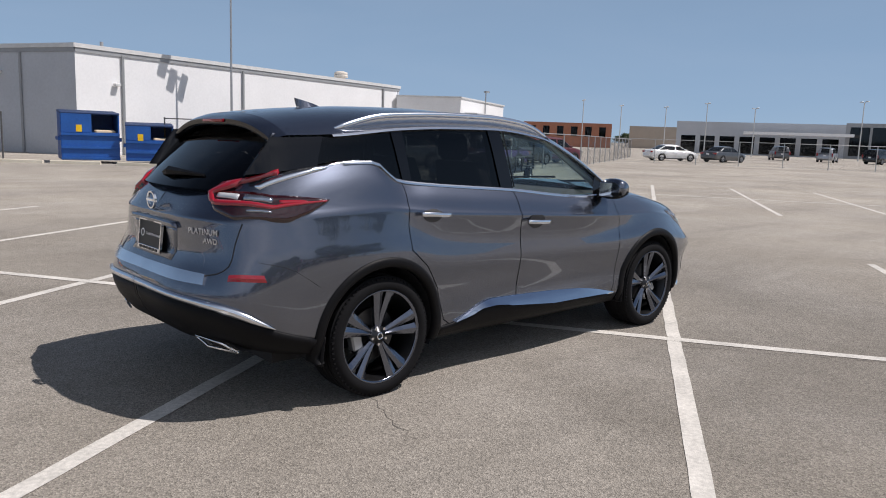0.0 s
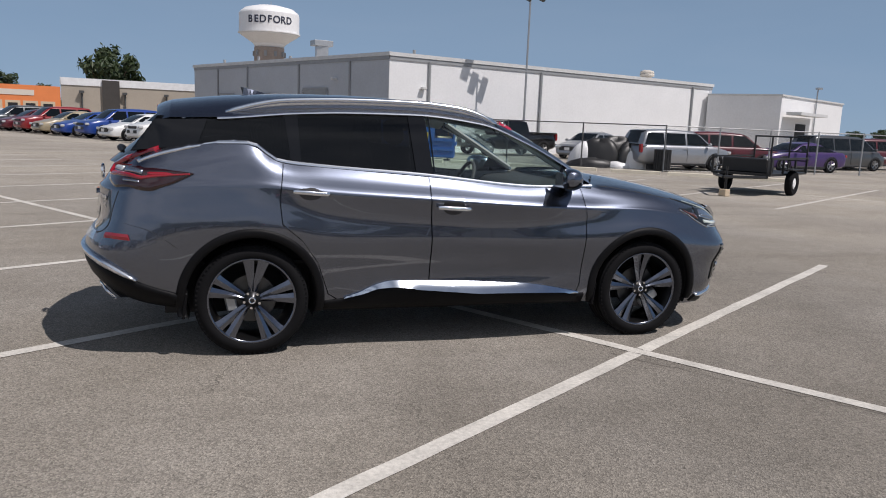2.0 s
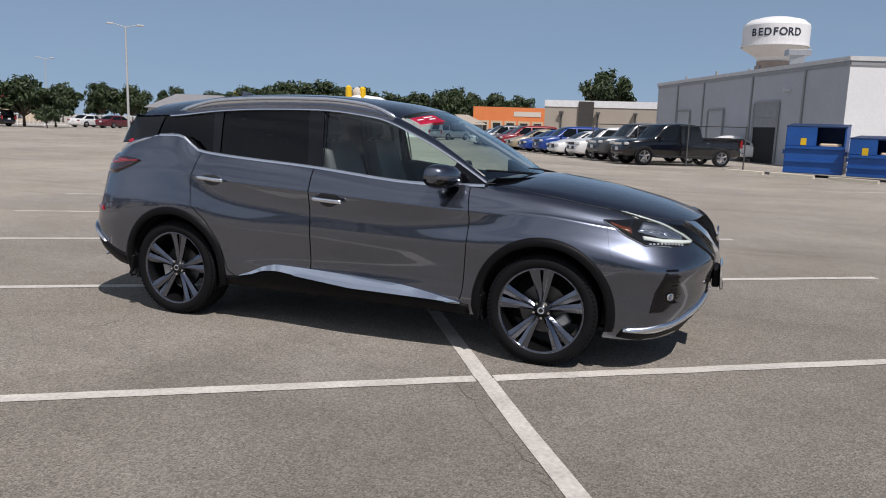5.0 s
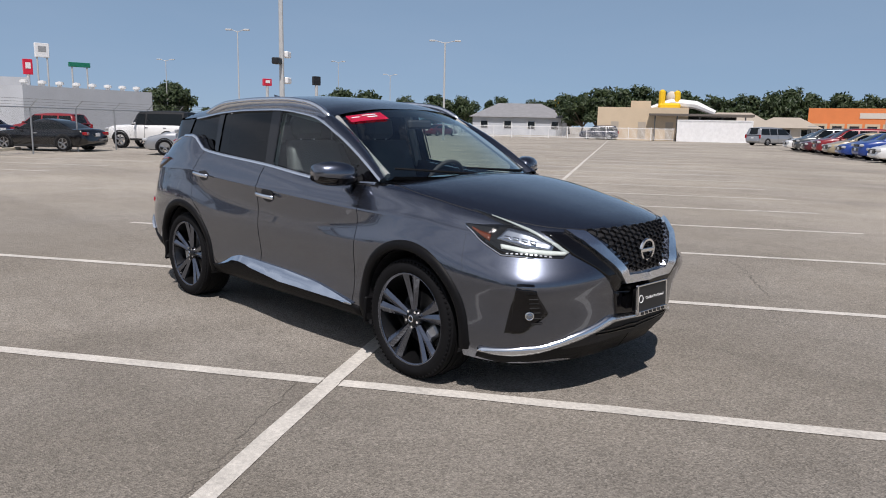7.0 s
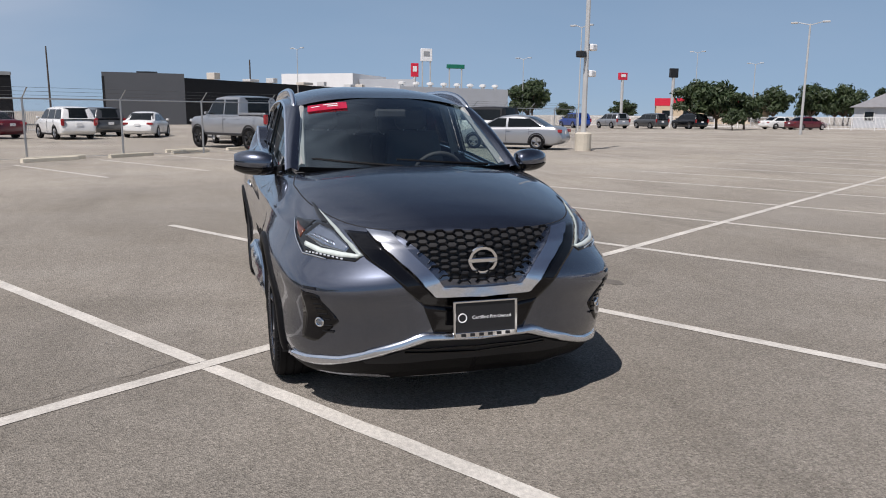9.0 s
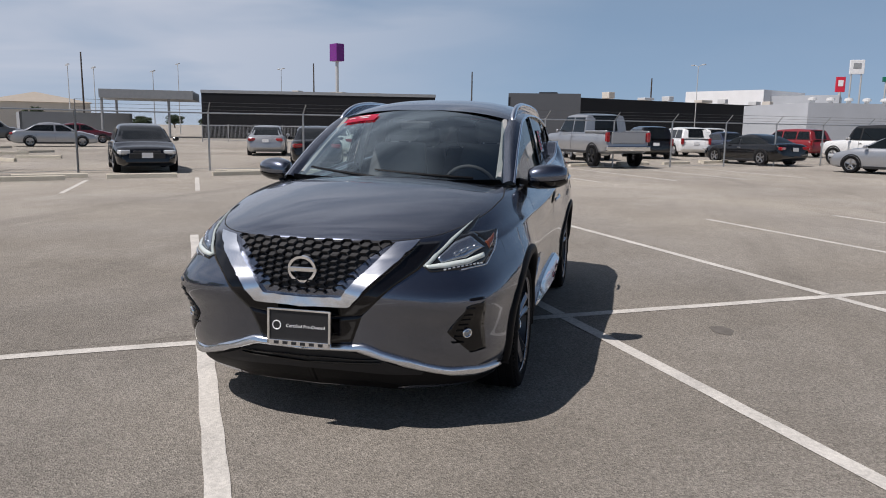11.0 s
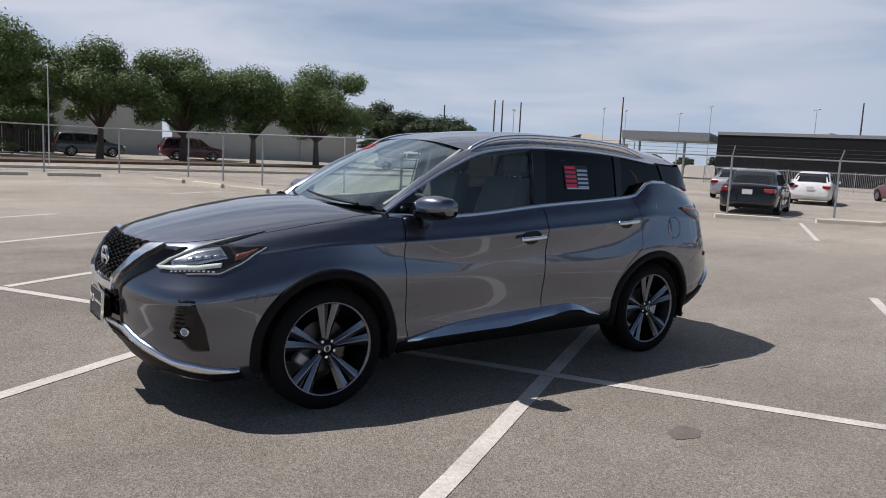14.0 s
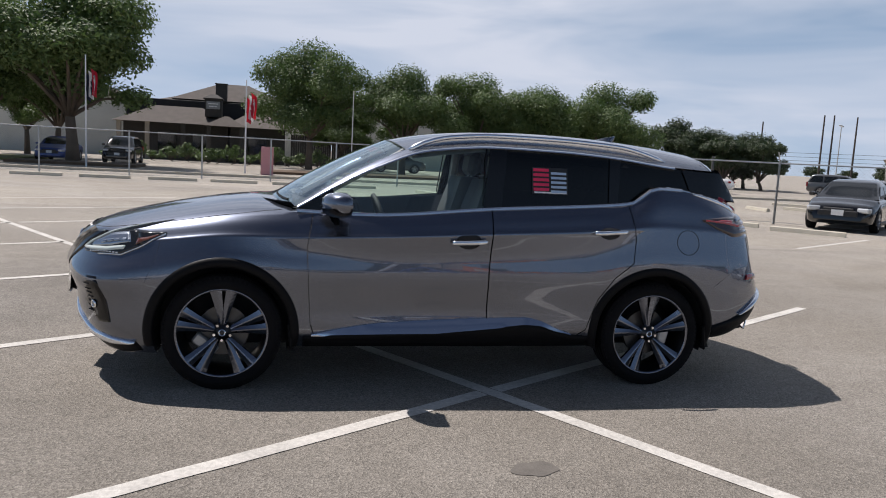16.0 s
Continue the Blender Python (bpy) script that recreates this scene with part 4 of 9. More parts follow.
wall_run(bm, (38.6, 38.63), (40.4, 39.61), 2.6, 0.02)
part("doorway", bm, M_DARK, annex)
bm = bmesh.new()
tube(bm, [(41.8, 40.3, 0), (41.8, 40.3, 5.3)], 0.06, 6)
box(bm, (41.8, 40.2, 5.3), (0.4, 0.3, 0.14))
part("lamp_arm", bm, M_GALV, annex)

# flood-light mast before the warehouse
mast = thing("flood_light_mast", "tall slim steel mast with three flood lamps", "light pole", pose(15.15, 33.42, 0))
bm = bmesh.new()
tube(bm, [(0, 0, -0.05), (0, 0, 8.9)], [0.075, 0.05], 8)
part("pole", bm, M_GALV, mast)
bm = bmesh.new()
tube(bm, [(-0.8, -0.05, 8.85), (0.65, 0.05, 8.85)], 0.045, 6)
part("crossbar", bm, M_GALV, mast)
for dx, dz, wd, hg in ((-0.85, 0.35, 0.55, 0.95), (-0.25, -0.25, 0.5, 0.7), (0.6, -0.15, 0.45, 0.85)):
    bm = bmesh.new()
    box(bm, (dx, -0.12, 8.95 + dz), (wd, 0.22, hg), 0, 0.05, (-0.35, 0.25, 0.2))
    part("flood_lamp", bm, M_DARKPOST, mast)

# water tower
tw = thing("water_tower", "white water tower on a tan stone shaft", "water tower", pose(9.0, 140.0, 0))
bm = bmesh.new()
lathe(bm, [(2.3, 14.0), (3.0, 15.1), (5.3, 16.6), (5.45, 17.0), (5.45, 20.3), (5.3, 20.6), (4.4, 21.3), (2.4, 21.8), (0.5, 21.95), (0.001, 22.0)], 48, "z")
part("tank", bm, M_TOWER, tw, smooth=False)
bm = bmesh.new()
lathe(bm, [(3.1, 0), (2.75, 13.0), (2.75, 14.4)], 24, "z")
part("shaft", bm, M_TOWERLEG, tw)
bm = bmesh.new()
lathe(bm, [(5.5, 16.75), (5.62, 16.8), (5.62, 17.0), (5.47, 17.02)], 48, "z")
part("balcony_ring", bm, M_TOWER, tw)
for k in range(10):
    a = 2 * math.pi * k / 10
    bm = bmesh.new()
    box(bm, (2.86 * math.cos(a), 2.86 * math.sin(a), 13.2), (0.3, 0.5, 0.9), a)
    part("antenna_panel", bm, M_GREYTRIM, tw)
bm = bmesh.new()
tube(bm, [(0.3, 0, 21.9), (0.3, 0, 22.7)], 0.05, 5)
part("top_mast", bm, M_GALV, tw)
face = math.atan2(-146.0, -8.6)
for i, ch in enumerate("BEDFORD"):
    cu = bpy.data.curves.new("letter", "FONT")
    cu.body, cu.size, cu.align_x, cu.extrude, cu.offset = ch, 1.75, "CENTER", 0.03, 0.035
    a = face + (i - 3) * 0.222
    ob = new("letter", cu)
    ob.matrix_world = pose(5.475 * math.cos(a), 5.475 * math.sin(a), 18.35, 0, 0, 0) @ Matrix.Rotation(a + math.pi / 2, 4, "Z") @ Matrix.Rotation(math.pi / 2, 4, "X") @ Matrix.Diagonal((0.95, 1, 1, 1))
    cu.materials.append(M_LETTER)
    dg = bpy.context.evaluated_depsgraph_get()
    me = bpy.data.meshes.new_from_object(ob.evaluated_get(dg))
    keep = ob.matrix_world.copy()
    bpy.data.objects.remove(ob)
    ob = new("letter", me)
    ob.parent = tw
    ob.matrix_local = keep

# ---- dumpsters, trailer and scrap by the fence ----


def dumpster(x, y, rz, w, d, h, label):
    t = thing("dumpster", label, "dumpster", pose(x, y, 0, 0, 0, rz), group="dumpsters")
    bm = bmesh.new()
    for sx in (-1, 1):
        box(bm, (sx * w / 2, 0, h / 2 + 0.12), (0.05, d, h - 0.05))
    box(bm, (0, d / 2, h / 2 + 0.12), (w, 0.05, h - 0.05))
    box(bm, (0, -d / 2, h * 0.3 + 0.12), (w, 0.05, h * 0.55))
    box(bm, (-w * 0.24, -d / 2, h * 0.75 + 0.1), (w * 0.52, 0.05, h * 0.42))
    box(bm, (0, 0, 0.16), (w, d, 0.06))
    part("body", bm, M_BLUEBIN, t)
    for z in (0.2, h * 0.33, h * 0.6):
        bm = bmesh.new()
        box(bm, (0, -d / 2 - 0.05, z), (w * 1.02, 0.08, 0.09))
        part("rib", bm, M_BLUEBIN, t)
    for sx in (-1, 1):
        bm = bmesh.new()
        box(bm, (sx * (w / 2 + 0.06), 0, h * 0.5), (0.1, d * 0.9, 0.14))
        part("fork_pocket", bm, M_BLUEBIN, t)
    bm = bmesh.new()
    box(bm, (0, 0, h + 0.1), (w * 1.04, d * 1.04, 0.07), 0, 0.02, (0.06, 0, 0))
    part("lid", bm, M_DARKBLUE, t)
    bm = bmesh.new()
    box(bm, (-w * 0.2, -d / 2 - 0.03, h * 0.72), (0.2, 0.01, 0.26))
    part("notice", bm, M_YELLOW, t, "small yellow notice")
    bm = bmesh.new()
    box(bm, (w * 0.26, -d / 2 + 0.2, h * 0.62), (w * 0.38, 0.25, 0.28), 0.2, 0.05)
    part("waste", bm, M_TAN, t, "cardboard waste")
    return t


dumpster(5.75, 26.9, -12, 2.0, 1.7, 1.85, "blue steel dumpster with a dark lid")
dumpster(7.75, 25.9, -20, 1.7, 1.6, 1.45, "smaller blue steel dumpster with waste showing")

tr = thing("utility_trailer", "black steel utility trailer with a raised ramp gate", "trailer", pose(12.9, 11.5, 0, 0, 0, 210))
bm = bmesh.new()
box(bm, (0, 0, 0.56), (2.9, 1.55, 0.06))
part("deck", bm, M_BLACK, tr)
for s in (-1, 1):
    for px in (-1.4, -0.45, 0.5, 1.4):
        bm = bmesh.new()
        box(bm, (px, s * 0.77, 0.78), (0.05, 0.05, 0.42))
        part("stake", bm, M_BLACK, tr)
    bm = bmesh.new()
    box(bm, (0, s * 0.77, 0.98), (2.9, 0.05, 0.05))
    part("side_rail", bm, M_BLACK, tr)
    bm = bmesh.new()
    lathe(bm, [(0.16, s * 0.08), (0.3, s * 0.09), (0.33, s * 0.04), (0.33, -s * 0.08), (0.16, -s * 0.09)], 20)
    bmesh.ops.translate(bm, verts=bm.verts, vec=(0.1, s * 0.9, 0.33))
    ty = part("wheel", bm, M_RUBBER, tr)
    bm = bmesh.new()
    lathe(bm, [(0.001, s * 0.07), (0.1, s * 0.08), (0.17, s * 0.05)], 12)
    bmesh.ops.translate(bm, verts=bm.verts, vec=(0.1, s * 0.9, 0.33))
    part("rim", bm, M_WHITE, ty)
    bm = bmesh.new()
    box(bm, (0.1, s * 0.92, 0.7), (0.85, 0.24, 0.03), 0, 0.01)
    part("mudguard", bm, M_BLACK, tr)
bm = bmesh.new()
box(bm, (-1.46, 0, 1.56), (0.04, 1.52, 0.045))
gate = part("ramp_gate", bm, M_BLACK, tr)
for px in (-0.74, -0.25, 0.25, 0.74):
    bm = bmesh.new()
    box(bm, (-1.46, px, 1.08), (0.04, 0.04, 1.0))
    part("gate_upright", bm, M_BLACK, gate)
for z in (0.65, 0.9, 1.15):
    bm = bmesh.new()
    box(bm, (-1.46, 0, z), (0.034, 1.5, 0.034))
    part("gate_bar", bm, M_BLACK, gate)
bm = bmesh.new()
for s in (-1, 1):
    tube(bm, [(1.4, s * 0.7, 0.5), (2.5, 0, 0.5)], 0.04, 6)
tube(bm, [(2.3, 0, 0.1), (2.3, 0, 0.75)], 0.03, 6)
part("drawbar", bm, M_BLACK, tr)
bm = bmesh.new()
box(bm, (0.95, 0, 0.78), (0.5, 1.2, 0.38), 0, 0.03)
part("tool_box", bm, M_BLACK, tr)
bm = bmesh.new()
box(bm, (0, 0, 0.09), (0.2, 0.2, 0.18), 0.3, 0.01)
whole("timber_block", bm, M_TAN, "timber block under the trailer drawbar", "block", pose(10.85, 10.3, 0))

# scrapped bumpers and plastic car parts heaped by the fence
heap = thing("scrap_heap", "heap of scrapped black and white car bumpers", "scrap", pose(15.0, 22.9, 0, 0, 0, -20))
for k, (mm, dx, dy, wide, tall, turn) in enumerate(((M_WHITE, -1.25, 0.1, 0.75, 1.0, 0.3), (M_BLACK, -0.75, -0.1, 0.9, 1.15, -0.4), (M_BLACK, 0.05, 0.1, 1.0, 1.25, 0.2), (M_BLACK, 0.75, -0.1, 0.95, 1.1, 0.5), (M_WHITE, 0.75, -0.42, 0.55, 0.85, 0.1), (M_BLACK, 1.25, -0.35, 0.7, 0.85, -0.3), (M_BLACK, -1.0, -0.5, 1.1, 0.38, 0.1), (M_WHITE, 0.1, -0.5, 0.6, 0.28, 0.2))):
    rnd = random.Random(k + 3)
    bm = bmesh.new()
    rows = []
    for i in range(9):
        a = math.pi * 0.5 * i / 8
        row = []
        for q in range(20):
            b = 2 * math.pi * q / 20
            fold = 1 + 0.10 * math.sin(3 * b + k) * math.cos(a) + 0.06 * math.sin(7 * b + 2 * k + 3 * a)
            ux, uy = wide * math.cos(b) * math.cos(a) ** 0.6 * fold, 0.42 * math.sin(b) * math.cos(a) ** 0.6 * fold
            row.append((dx + ux * math.cos(turn) - uy * math.sin(turn), dy + ux * math.sin(turn) + uy * math.cos(turn), max(0.0, tall * math.sin(a) * (1 + 0.08 * math.sin(2 * b + k)))))
        rows.append(row)
    grid(bm, rows, closed=True)
    bmesh.ops.recalc_face_normals(bm, faces=bm.faces)
    part("bumper_skin", bm, mm, heap, "white bumper skin" if mm is M_WHITE else "", smooth=True)
bin_ = thing("waste_bin", "dark slatted outdoor waste bin", "bin", pose(16.0, 20.9, 0))
bm = bmesh.new()
for k in range(18):
    a = 2 * math.pi * k / 18
    box(bm, (0.33 * math.cos(a), 0.33 * math.sin(a), 0.45), (0.02, 0.08, 0.86), a)
part("slats", bm, M_BLACK, bin_)
bm = bmesh.new()
lathe(bm, [(0.28, 0.0), (0.29, 0.86), (0.001, 0.87)], 18, "z")
part("liner", bm, M_DARK, bin_)

# ---- buildings round the lot ----


def block(name, outline, h, wall, label, roof=None, windows=(), parapet=0.0):
    """A plain building: walls, flat roof, upright openings (a, c in plan, z0, z1, material)."""
    b = thing(name, label, "building")
    cx, cy = sum(p[0] for p in outline) / len(outline), sum(p[1] for p in outline) / len(outline)
    n = len(outline)
    area = sum(outline[i][0] * outline[(i + 1) % n][1] - outline[(i + 1) % n][0] * outline[i][1] for i in range(n))
    o = outline if area > 0 else outline[::-1]
    for i in range(n):
        bm = bmesh.new()
        wall_run(bm, o[i], o[(i + 1) % n], h)
        part("wall", bm, wall, b)
    bm = bmesh.new()
    prism(bm, [(cx + (x - cx) * 0.995, cy + (y - cy) * 0.995) for x, y in o], h - 0.2, h - 0.1)
    part("roof", bm, roof or M_TRIM, b)
    if parapet:
        for i in range(n):
            bm = bmesh.new()
            wall_run(bm, along(o[i], o[(i + 1) % n], 0, 0.06), along(o[i], o[(i + 1) % n], (Vector(o[(i + 1) % n]) - Vector(o[i])).length, 0.06), h + 0.08, 0.4, h - parapet)
            part("parapet", bm, roof or M_TRIM, b)
    for a, c, z0, z1, mm in windows:
        bm = bmesh.new()
        wall_run(bm, a, c, z1, 0.06, z0)
        part("window" if mm is M_CARGLASS else "panel", bm, mm, b)
    return b


def opens(a, c, count, width, z0, z1, mm, lead=0.5, out=0.03):
    """Evenly spaced openings on the wall from a to c."""
    L = (Vector(c) - Vector(a)).length
    step = (L - 2 * lead) / count
    return [(along(a, c, lead + step * (i + 0.5) - width / 2, out), along(a, c, lead + step * (i + 0.5) + width / 2, out), z0, z1, mm) for i in range(count)]


beige = block("beige_store", [(-13.0, 61.2), (-2.6, 62.4), (-3.5, 75), (-14.3, 73.7)], 4.0, M_BEIGE, "long beige stucco store with a pale roof", M_WHITE, parapet=0.5)
for k in range(4):
    bm = bmesh.new()
    x, y = along((-13.0, 61.2), (-2.6, 62.4), 1.5 + k * 3.2, 0.12)
    tube(bm, [(x, y, 0), (x, y, 3.0)], 0.07, 6)
    box(bm, (x, y - 0.12, 3.0), (0.35, 0.3, 0.2))
    part("wall_lamp", bm, M_DARKPOST, beige)
bm = bmesh.new()
wall_run(bm, along((-13.0, 61.2), (-2.6, 62.4), 3.0, 0.2), along((-13.0, 61.2), (-2.6, 62.4), 4.3, 0.2), 4.0, 0.3)
part("dark_panel", bm, M_DARKWOOD, beige)

a, c = (-33.0, 101.0), (-20.5, 104.8)
block("orange_market", [a, c, (-23, 114), (-36, 110)], 4.5, M_ORANGE, "orange stucco shop with arched openings", M_RED, opens(a, c, 6, 1.7, 0.3, 2.5, M_TAN) + opens(a, c, 6, 1.1, 0.0, 2.2, M_DARK, out=0.06))
bm = bmesh.new()
wall_run(bm, along(a, c, 6, 0.06), along(a, c, 10, 0.06), 3.9, 0.06, 3.2)
whole("shop_sign", bm, M_CREAM, "cream lettering band on the orange shop", "sign")

tan = block("tan_restaurant", [(-47.6, 73.6), (-38.6, 79.0), (-45.0, 90.0), (-54.0, 84.5)], 3.9, M_TAN, "tan stucco diner with a flat roof", M_TAN, opens((-47.6, 73.6), (-38.6, 79.0), 3, 0.9, 0.2, 2.2, M_BEIGE))
bm = bmesh.new()
prism(bm, [(-44.8, 76.4), (-42.8, 77.6), (-44.0, 79.6), (-46.0, 78.4)], 3.7, 4.7)
part("roof_box", bm, M_TAN, tan)
bm = bmesh.new()
prism(bm, [(-42.0, 75.9), (-31.8, 81.5), (-34.0, 86.0), (-44.2, 80.4)], 2.95, 3.2)
part("patio_roof", bm, M_ROOFING, tan)
for k in range(5):
    bm = bmesh.new()
    x, y = along((-41.8, 76.4), (-32.2, 81.7), 0.3 + k * 2.5)
    tube(bm, [(x, y, 0), (x, y, 3.0)], 0.08, 6)
    part("patio_post", bm, M_DARKPOST, tan)
# dark siding colour painted as the shade under the patio roof
bm = bmesh.new()
wall_run(bm, (-41.2, 79.0), (-34.5, 82.8), 2.9, 0.3)
part("shaded_wall", bm, M_DARKWOOD, tan)
slide = thing("roof_sculpture", "yellow and white rounded shapes on the diner roof", "roof sculpture")
for px, py, hh in ((-42.4, 79.4, 2.2), (-40.9, 80.3, 2.1)):
    bm = bmesh.new()
    box(bm, (px, py, 3.9 + hh / 2), (0.75, 0.6, hh), 0.5, 0.22)
    part("yellow_block", bm, M_YELLOW, slide)
bm = bmesh.new()
lathe(bm, [(0.001, -0.25), (0.55, -0.2), (0.75, 0.0), (0.55, 0.2), (0.001, 0.25)], 18, "y")
bmesh.ops.translate(bm, verts=bm.verts, vec=(-41.6, 80.2, 5.2))
part("pale_disc", bm, M_CREAM, slide, smooth=True)
bm = bmesh.new()
box(bm, (-41.6, 79.8, 4.1), (2.6, 0.8, 0.8), 0.5, 0.2)
part("yellow_base", bm, M_YELLOW, slide)
bm = bmesh.new()
tube(bm, [(-44, 79.0, 3.7), (-41.5, 80.2, 4.6), (-39, 81.4, 4.3), (-37, 82.4, 3.4)], [0.3, 0.5, 0.5, 0.3], 8)
part("white_slide", bm, M_WHITE, slide)

cont = thing("shipping_container", "white ribbed steel shipping container", "container", pose(-35.6, 79.6, 0, 0, 0, 27))
bm = bmesh.new()
box(bm, (0, 0, 1.25), (8.0, 2.3, 2.35))
part("body", bm, M_WHITE, cont)
for k in range(38):
    bm = bmesh.new()
    box(bm, (-3.9 + k * 0.21, -1.17, 1.25), (0.1, 0.05, 2.2))
    part("rib", bm, M_WHITE, cont)
bm = bmesh.new()
for px in (-4.02, 4.02):
    box(bm, (px, -1.15, 1.25), (0.14, 0.14, 2.5))
for z in (0.07, 2.45):
    box(bm, (0, -1.17, z), (8.0, 0.12, 0.12))
part("frame", bm, M_WHITE, cont)


def pitched(name, x, y, rz, w, d, h, rise, wall, roof, label, wins=3):
    """A small house with a hipped roof, windows and a door."""
    b = thing(name, label, "house", pose(x, y, 0, 0, 0, rz))
    bm = bmesh.new()
    box(bm, (0, 0, h / 2), (w, d, h))
    part("wall", bm, wall, b)
    bm = bmesh.new()
    e = 0.6
    q = [bm.verts.new(p) for p in ((-w / 2 - e, -d / 2 - e, h - 0.1), (w / 2 + e, -d / 2 - e, h - 0.1), (w / 2 + e, d / 2 + e, h - 0.1), (-w / 2 - e, d / 2 + e, h - 0.1))]
    r = [bm.verts.new(p) for p in ((-w / 2 + d * 0.4, 0, h + rise), (w / 2 - d * 0.4, 0, h + rise))]
    for f in ((q[0], q[1], r[1], r[0]), (q[1], q[2], r[1]), (q[2], q[3], r[0], r[1]), (q[3], q[0], r[0]), tuple(q[::-1])):
        bm.faces.new(f)
    part("roof", bm, roof, b)
    for k in range(wins):
        px = -w / 2 + w * (k + 0.5) / wins
        bm = bmesh.new()
        box(bm, (px, -d / 2 - 0.03, h * 0.55), (1.1, 0.08, 1.1))
        wn_ = part("window", bm, M_CARGLASS, b)
        bm = bmesh.new()
        for sx in (-0.6, 0.6):
            box(bm, (px + sx, -d / 2 - 0.05, h * 0.55), (0.1, 0.1, 1.3))
        part("frame", bm, M_TRIM, wn_)
    bm = bmesh.new()
    box(bm, (w * 0.42, -d / 2 - 0.03, 1.05), (1.0, 0.08, 2.1))
    part("door", bm, M_GREYTRIM, b)
    return b


pitched("bungalow", -76, 93, 40, 15, 10, 2.9, 2.2, M_GREYWALL, M_GREYROOF, "pale grey bungalow with a grey hipped roof", 4)
pitched("gable_house", -39.5, 93, 20, 9, 6, 2.2, 1.5, M_CREAM, M_BEIGE, "low cream building with a beige roof")
pitched("gable_house", -32.5, 92.5, 20, 7, 5, 1.9, 1.2, M_CREAM, M_BEIGE, "low cream building behind the row of cars")
a, c = (-120, 79), (-108, 95)
block("low_shop", [a, c, (-116, 101), (-128, 85)], 4.6, M_TAN, "far shop with a red fascia", M_RED, opens(a, c, 5, 2, 0.4, 2.4, M_CARGLASS), parapet=1.3)

# the two black clad buildings and the white hall to the west
a, c = (-67.5, -43.5), (-77.5, -20.0)
bb = block("black_building", [a, c, (-95, -27), (-86, -52)], 5.1, M_BLACKCLAD, "low building in black ribbed cladding", M_GREYTRIM, parapet=0.25)
for k in range(12):
    bm = bmesh.new()
    wall_run(bm, along(c, a, 0, 0.06), along(c, a, 25.5, 0.06), 0.6 + k * 0.36, 0.05, 0.5 + k * 0.36)
    part("cladding_rib", bm, M_BLACKCLAD, bb)
bm = bmesh.new()
prism(bm, [(-67.0, -44.2), (-62.0, -52.0), (-70, -57), (-76, -49)], 4.1, 5.0)
part("canopy", bm, M_GREYTRIM, bb, "grey flat entrance canopy")
for x, y in ((-62.4, -52), (-66, -46.5), (-70, -56)):
    bm = bmesh.new()
    tube(bm, [(x, y, 0), (x, y, 4.2)], 0.14, 8)
    part("canopy_post", bm, M_GREYTRIM, bb)
for x, y, s in ((-84, -34, 1.6), (-86, -30, 1.2), (-80, -38, 0.8)):
    bm = bmesh.new()
    box(bm, (x, y, 5.3), (s * 1.8, s, 0.8))
    part("roof_unit", bm, M_CREAM, bb)
a, c, e = (-85.6, -12.9), (-86.7, -4.4), (-125.0, 31.6)
b2 = block("black_building", [a, c, e, (-129.0, 27.6), (-94.0, -6.0), (-94.0, -13.2)], 5.3, M_BLACKCLAD, "long dark building with a grey gable end", M_GREYTRIM)
bm = bmesh.new()
wall_run(bm, (-86.8, -4.3), (-85.7, -12.9), 5.75, 0.1)
part("end_wall", bm, M_DARKGREY, b2)
for k in range(12):
    bm = bmesh.new()
    wall_run(bm, along(e, c, 0, 0.06), along(e, c, 52.5, 0.06), 0.6 + k * 0.36, 0.05, 0.5 + k * 0.36)
    part("cladding_rib", bm, M_BLACKCLAD, b2)
for k, (far_, wide_, tall_) in enumerate(((2.5, 0.9, 0.75), (9.0, 1.6, 0.3), (13.0, 0.8, 0.6), (20.0, 2.0, 0.35), (24.0, 0.6, 0.6), (31.0, 1.0, 0.5), (34.0, 0.7, 0.6), (40.0, 1.0, 0.5), (44.0, 1.6, 0.4))):
    x, y = along(c, e, far_, 2.2)
    bm = bmesh.new()
    box(bm, (x, y, 5.2 + tall_ / 2), (1.3, wide_, tall_), 0.75, 0.03)
    part("roof_unit", bm, M_TRIM if k % 3 else M_CREAM, b2)
bm = bmesh.new()
box(bm, (-90, -8.5, 5.6), (1.6, 2.2, 0.9))
part("roof_unit", bm, M_BLACK, b2)
wb = block("white_hall", [(-148, 11.9), (-139.3, 24.6), (-152, 34), (-162, 21)], 9.0, M_WHITEWALL, "large white metal hall behind the dark buildings", M_TRIM)
bm = bmesh.new()
for k in range(6):
    x, y = along((-139.3, 24.6), (-148, 11.9), 7.0 + k * 0.85, 0.14)
    box(bm, (x, y, 7.6), (0.1, 0.55, 1.15), -0.6)
part("red_sign_bars", bm, M_RED, wb, "row of red sign letters as bars")
block("grey_hall", [(-141.5, 26.0), (-137.0, 36.4), (-150, 40), (-156, 32)], 8.0, M_GREYWALL, "grey flat-roofed hall beside the white one", M_TRIM)
wh2 = block("metal_shed", [(-80.3, 19.6), (-83.0, 27.0), (-86.0, 35.4), (-98, 31), (-92.5, 15)], 4.6, M_GREYWALL, "long pale metal shed with ribs", M_TRIM)
for k in range(9):
    bm = bmesh.new()
    x, y = along((-86.0, 35.4), (-80.3, 19.6), 0.6 + k * 1.95, 0.14)
    tube(bm, [(x, y, 0), (x, y, 4.5)], 0.12, 6)
    part("wall_rib", bm, M_TRIM, wh2)
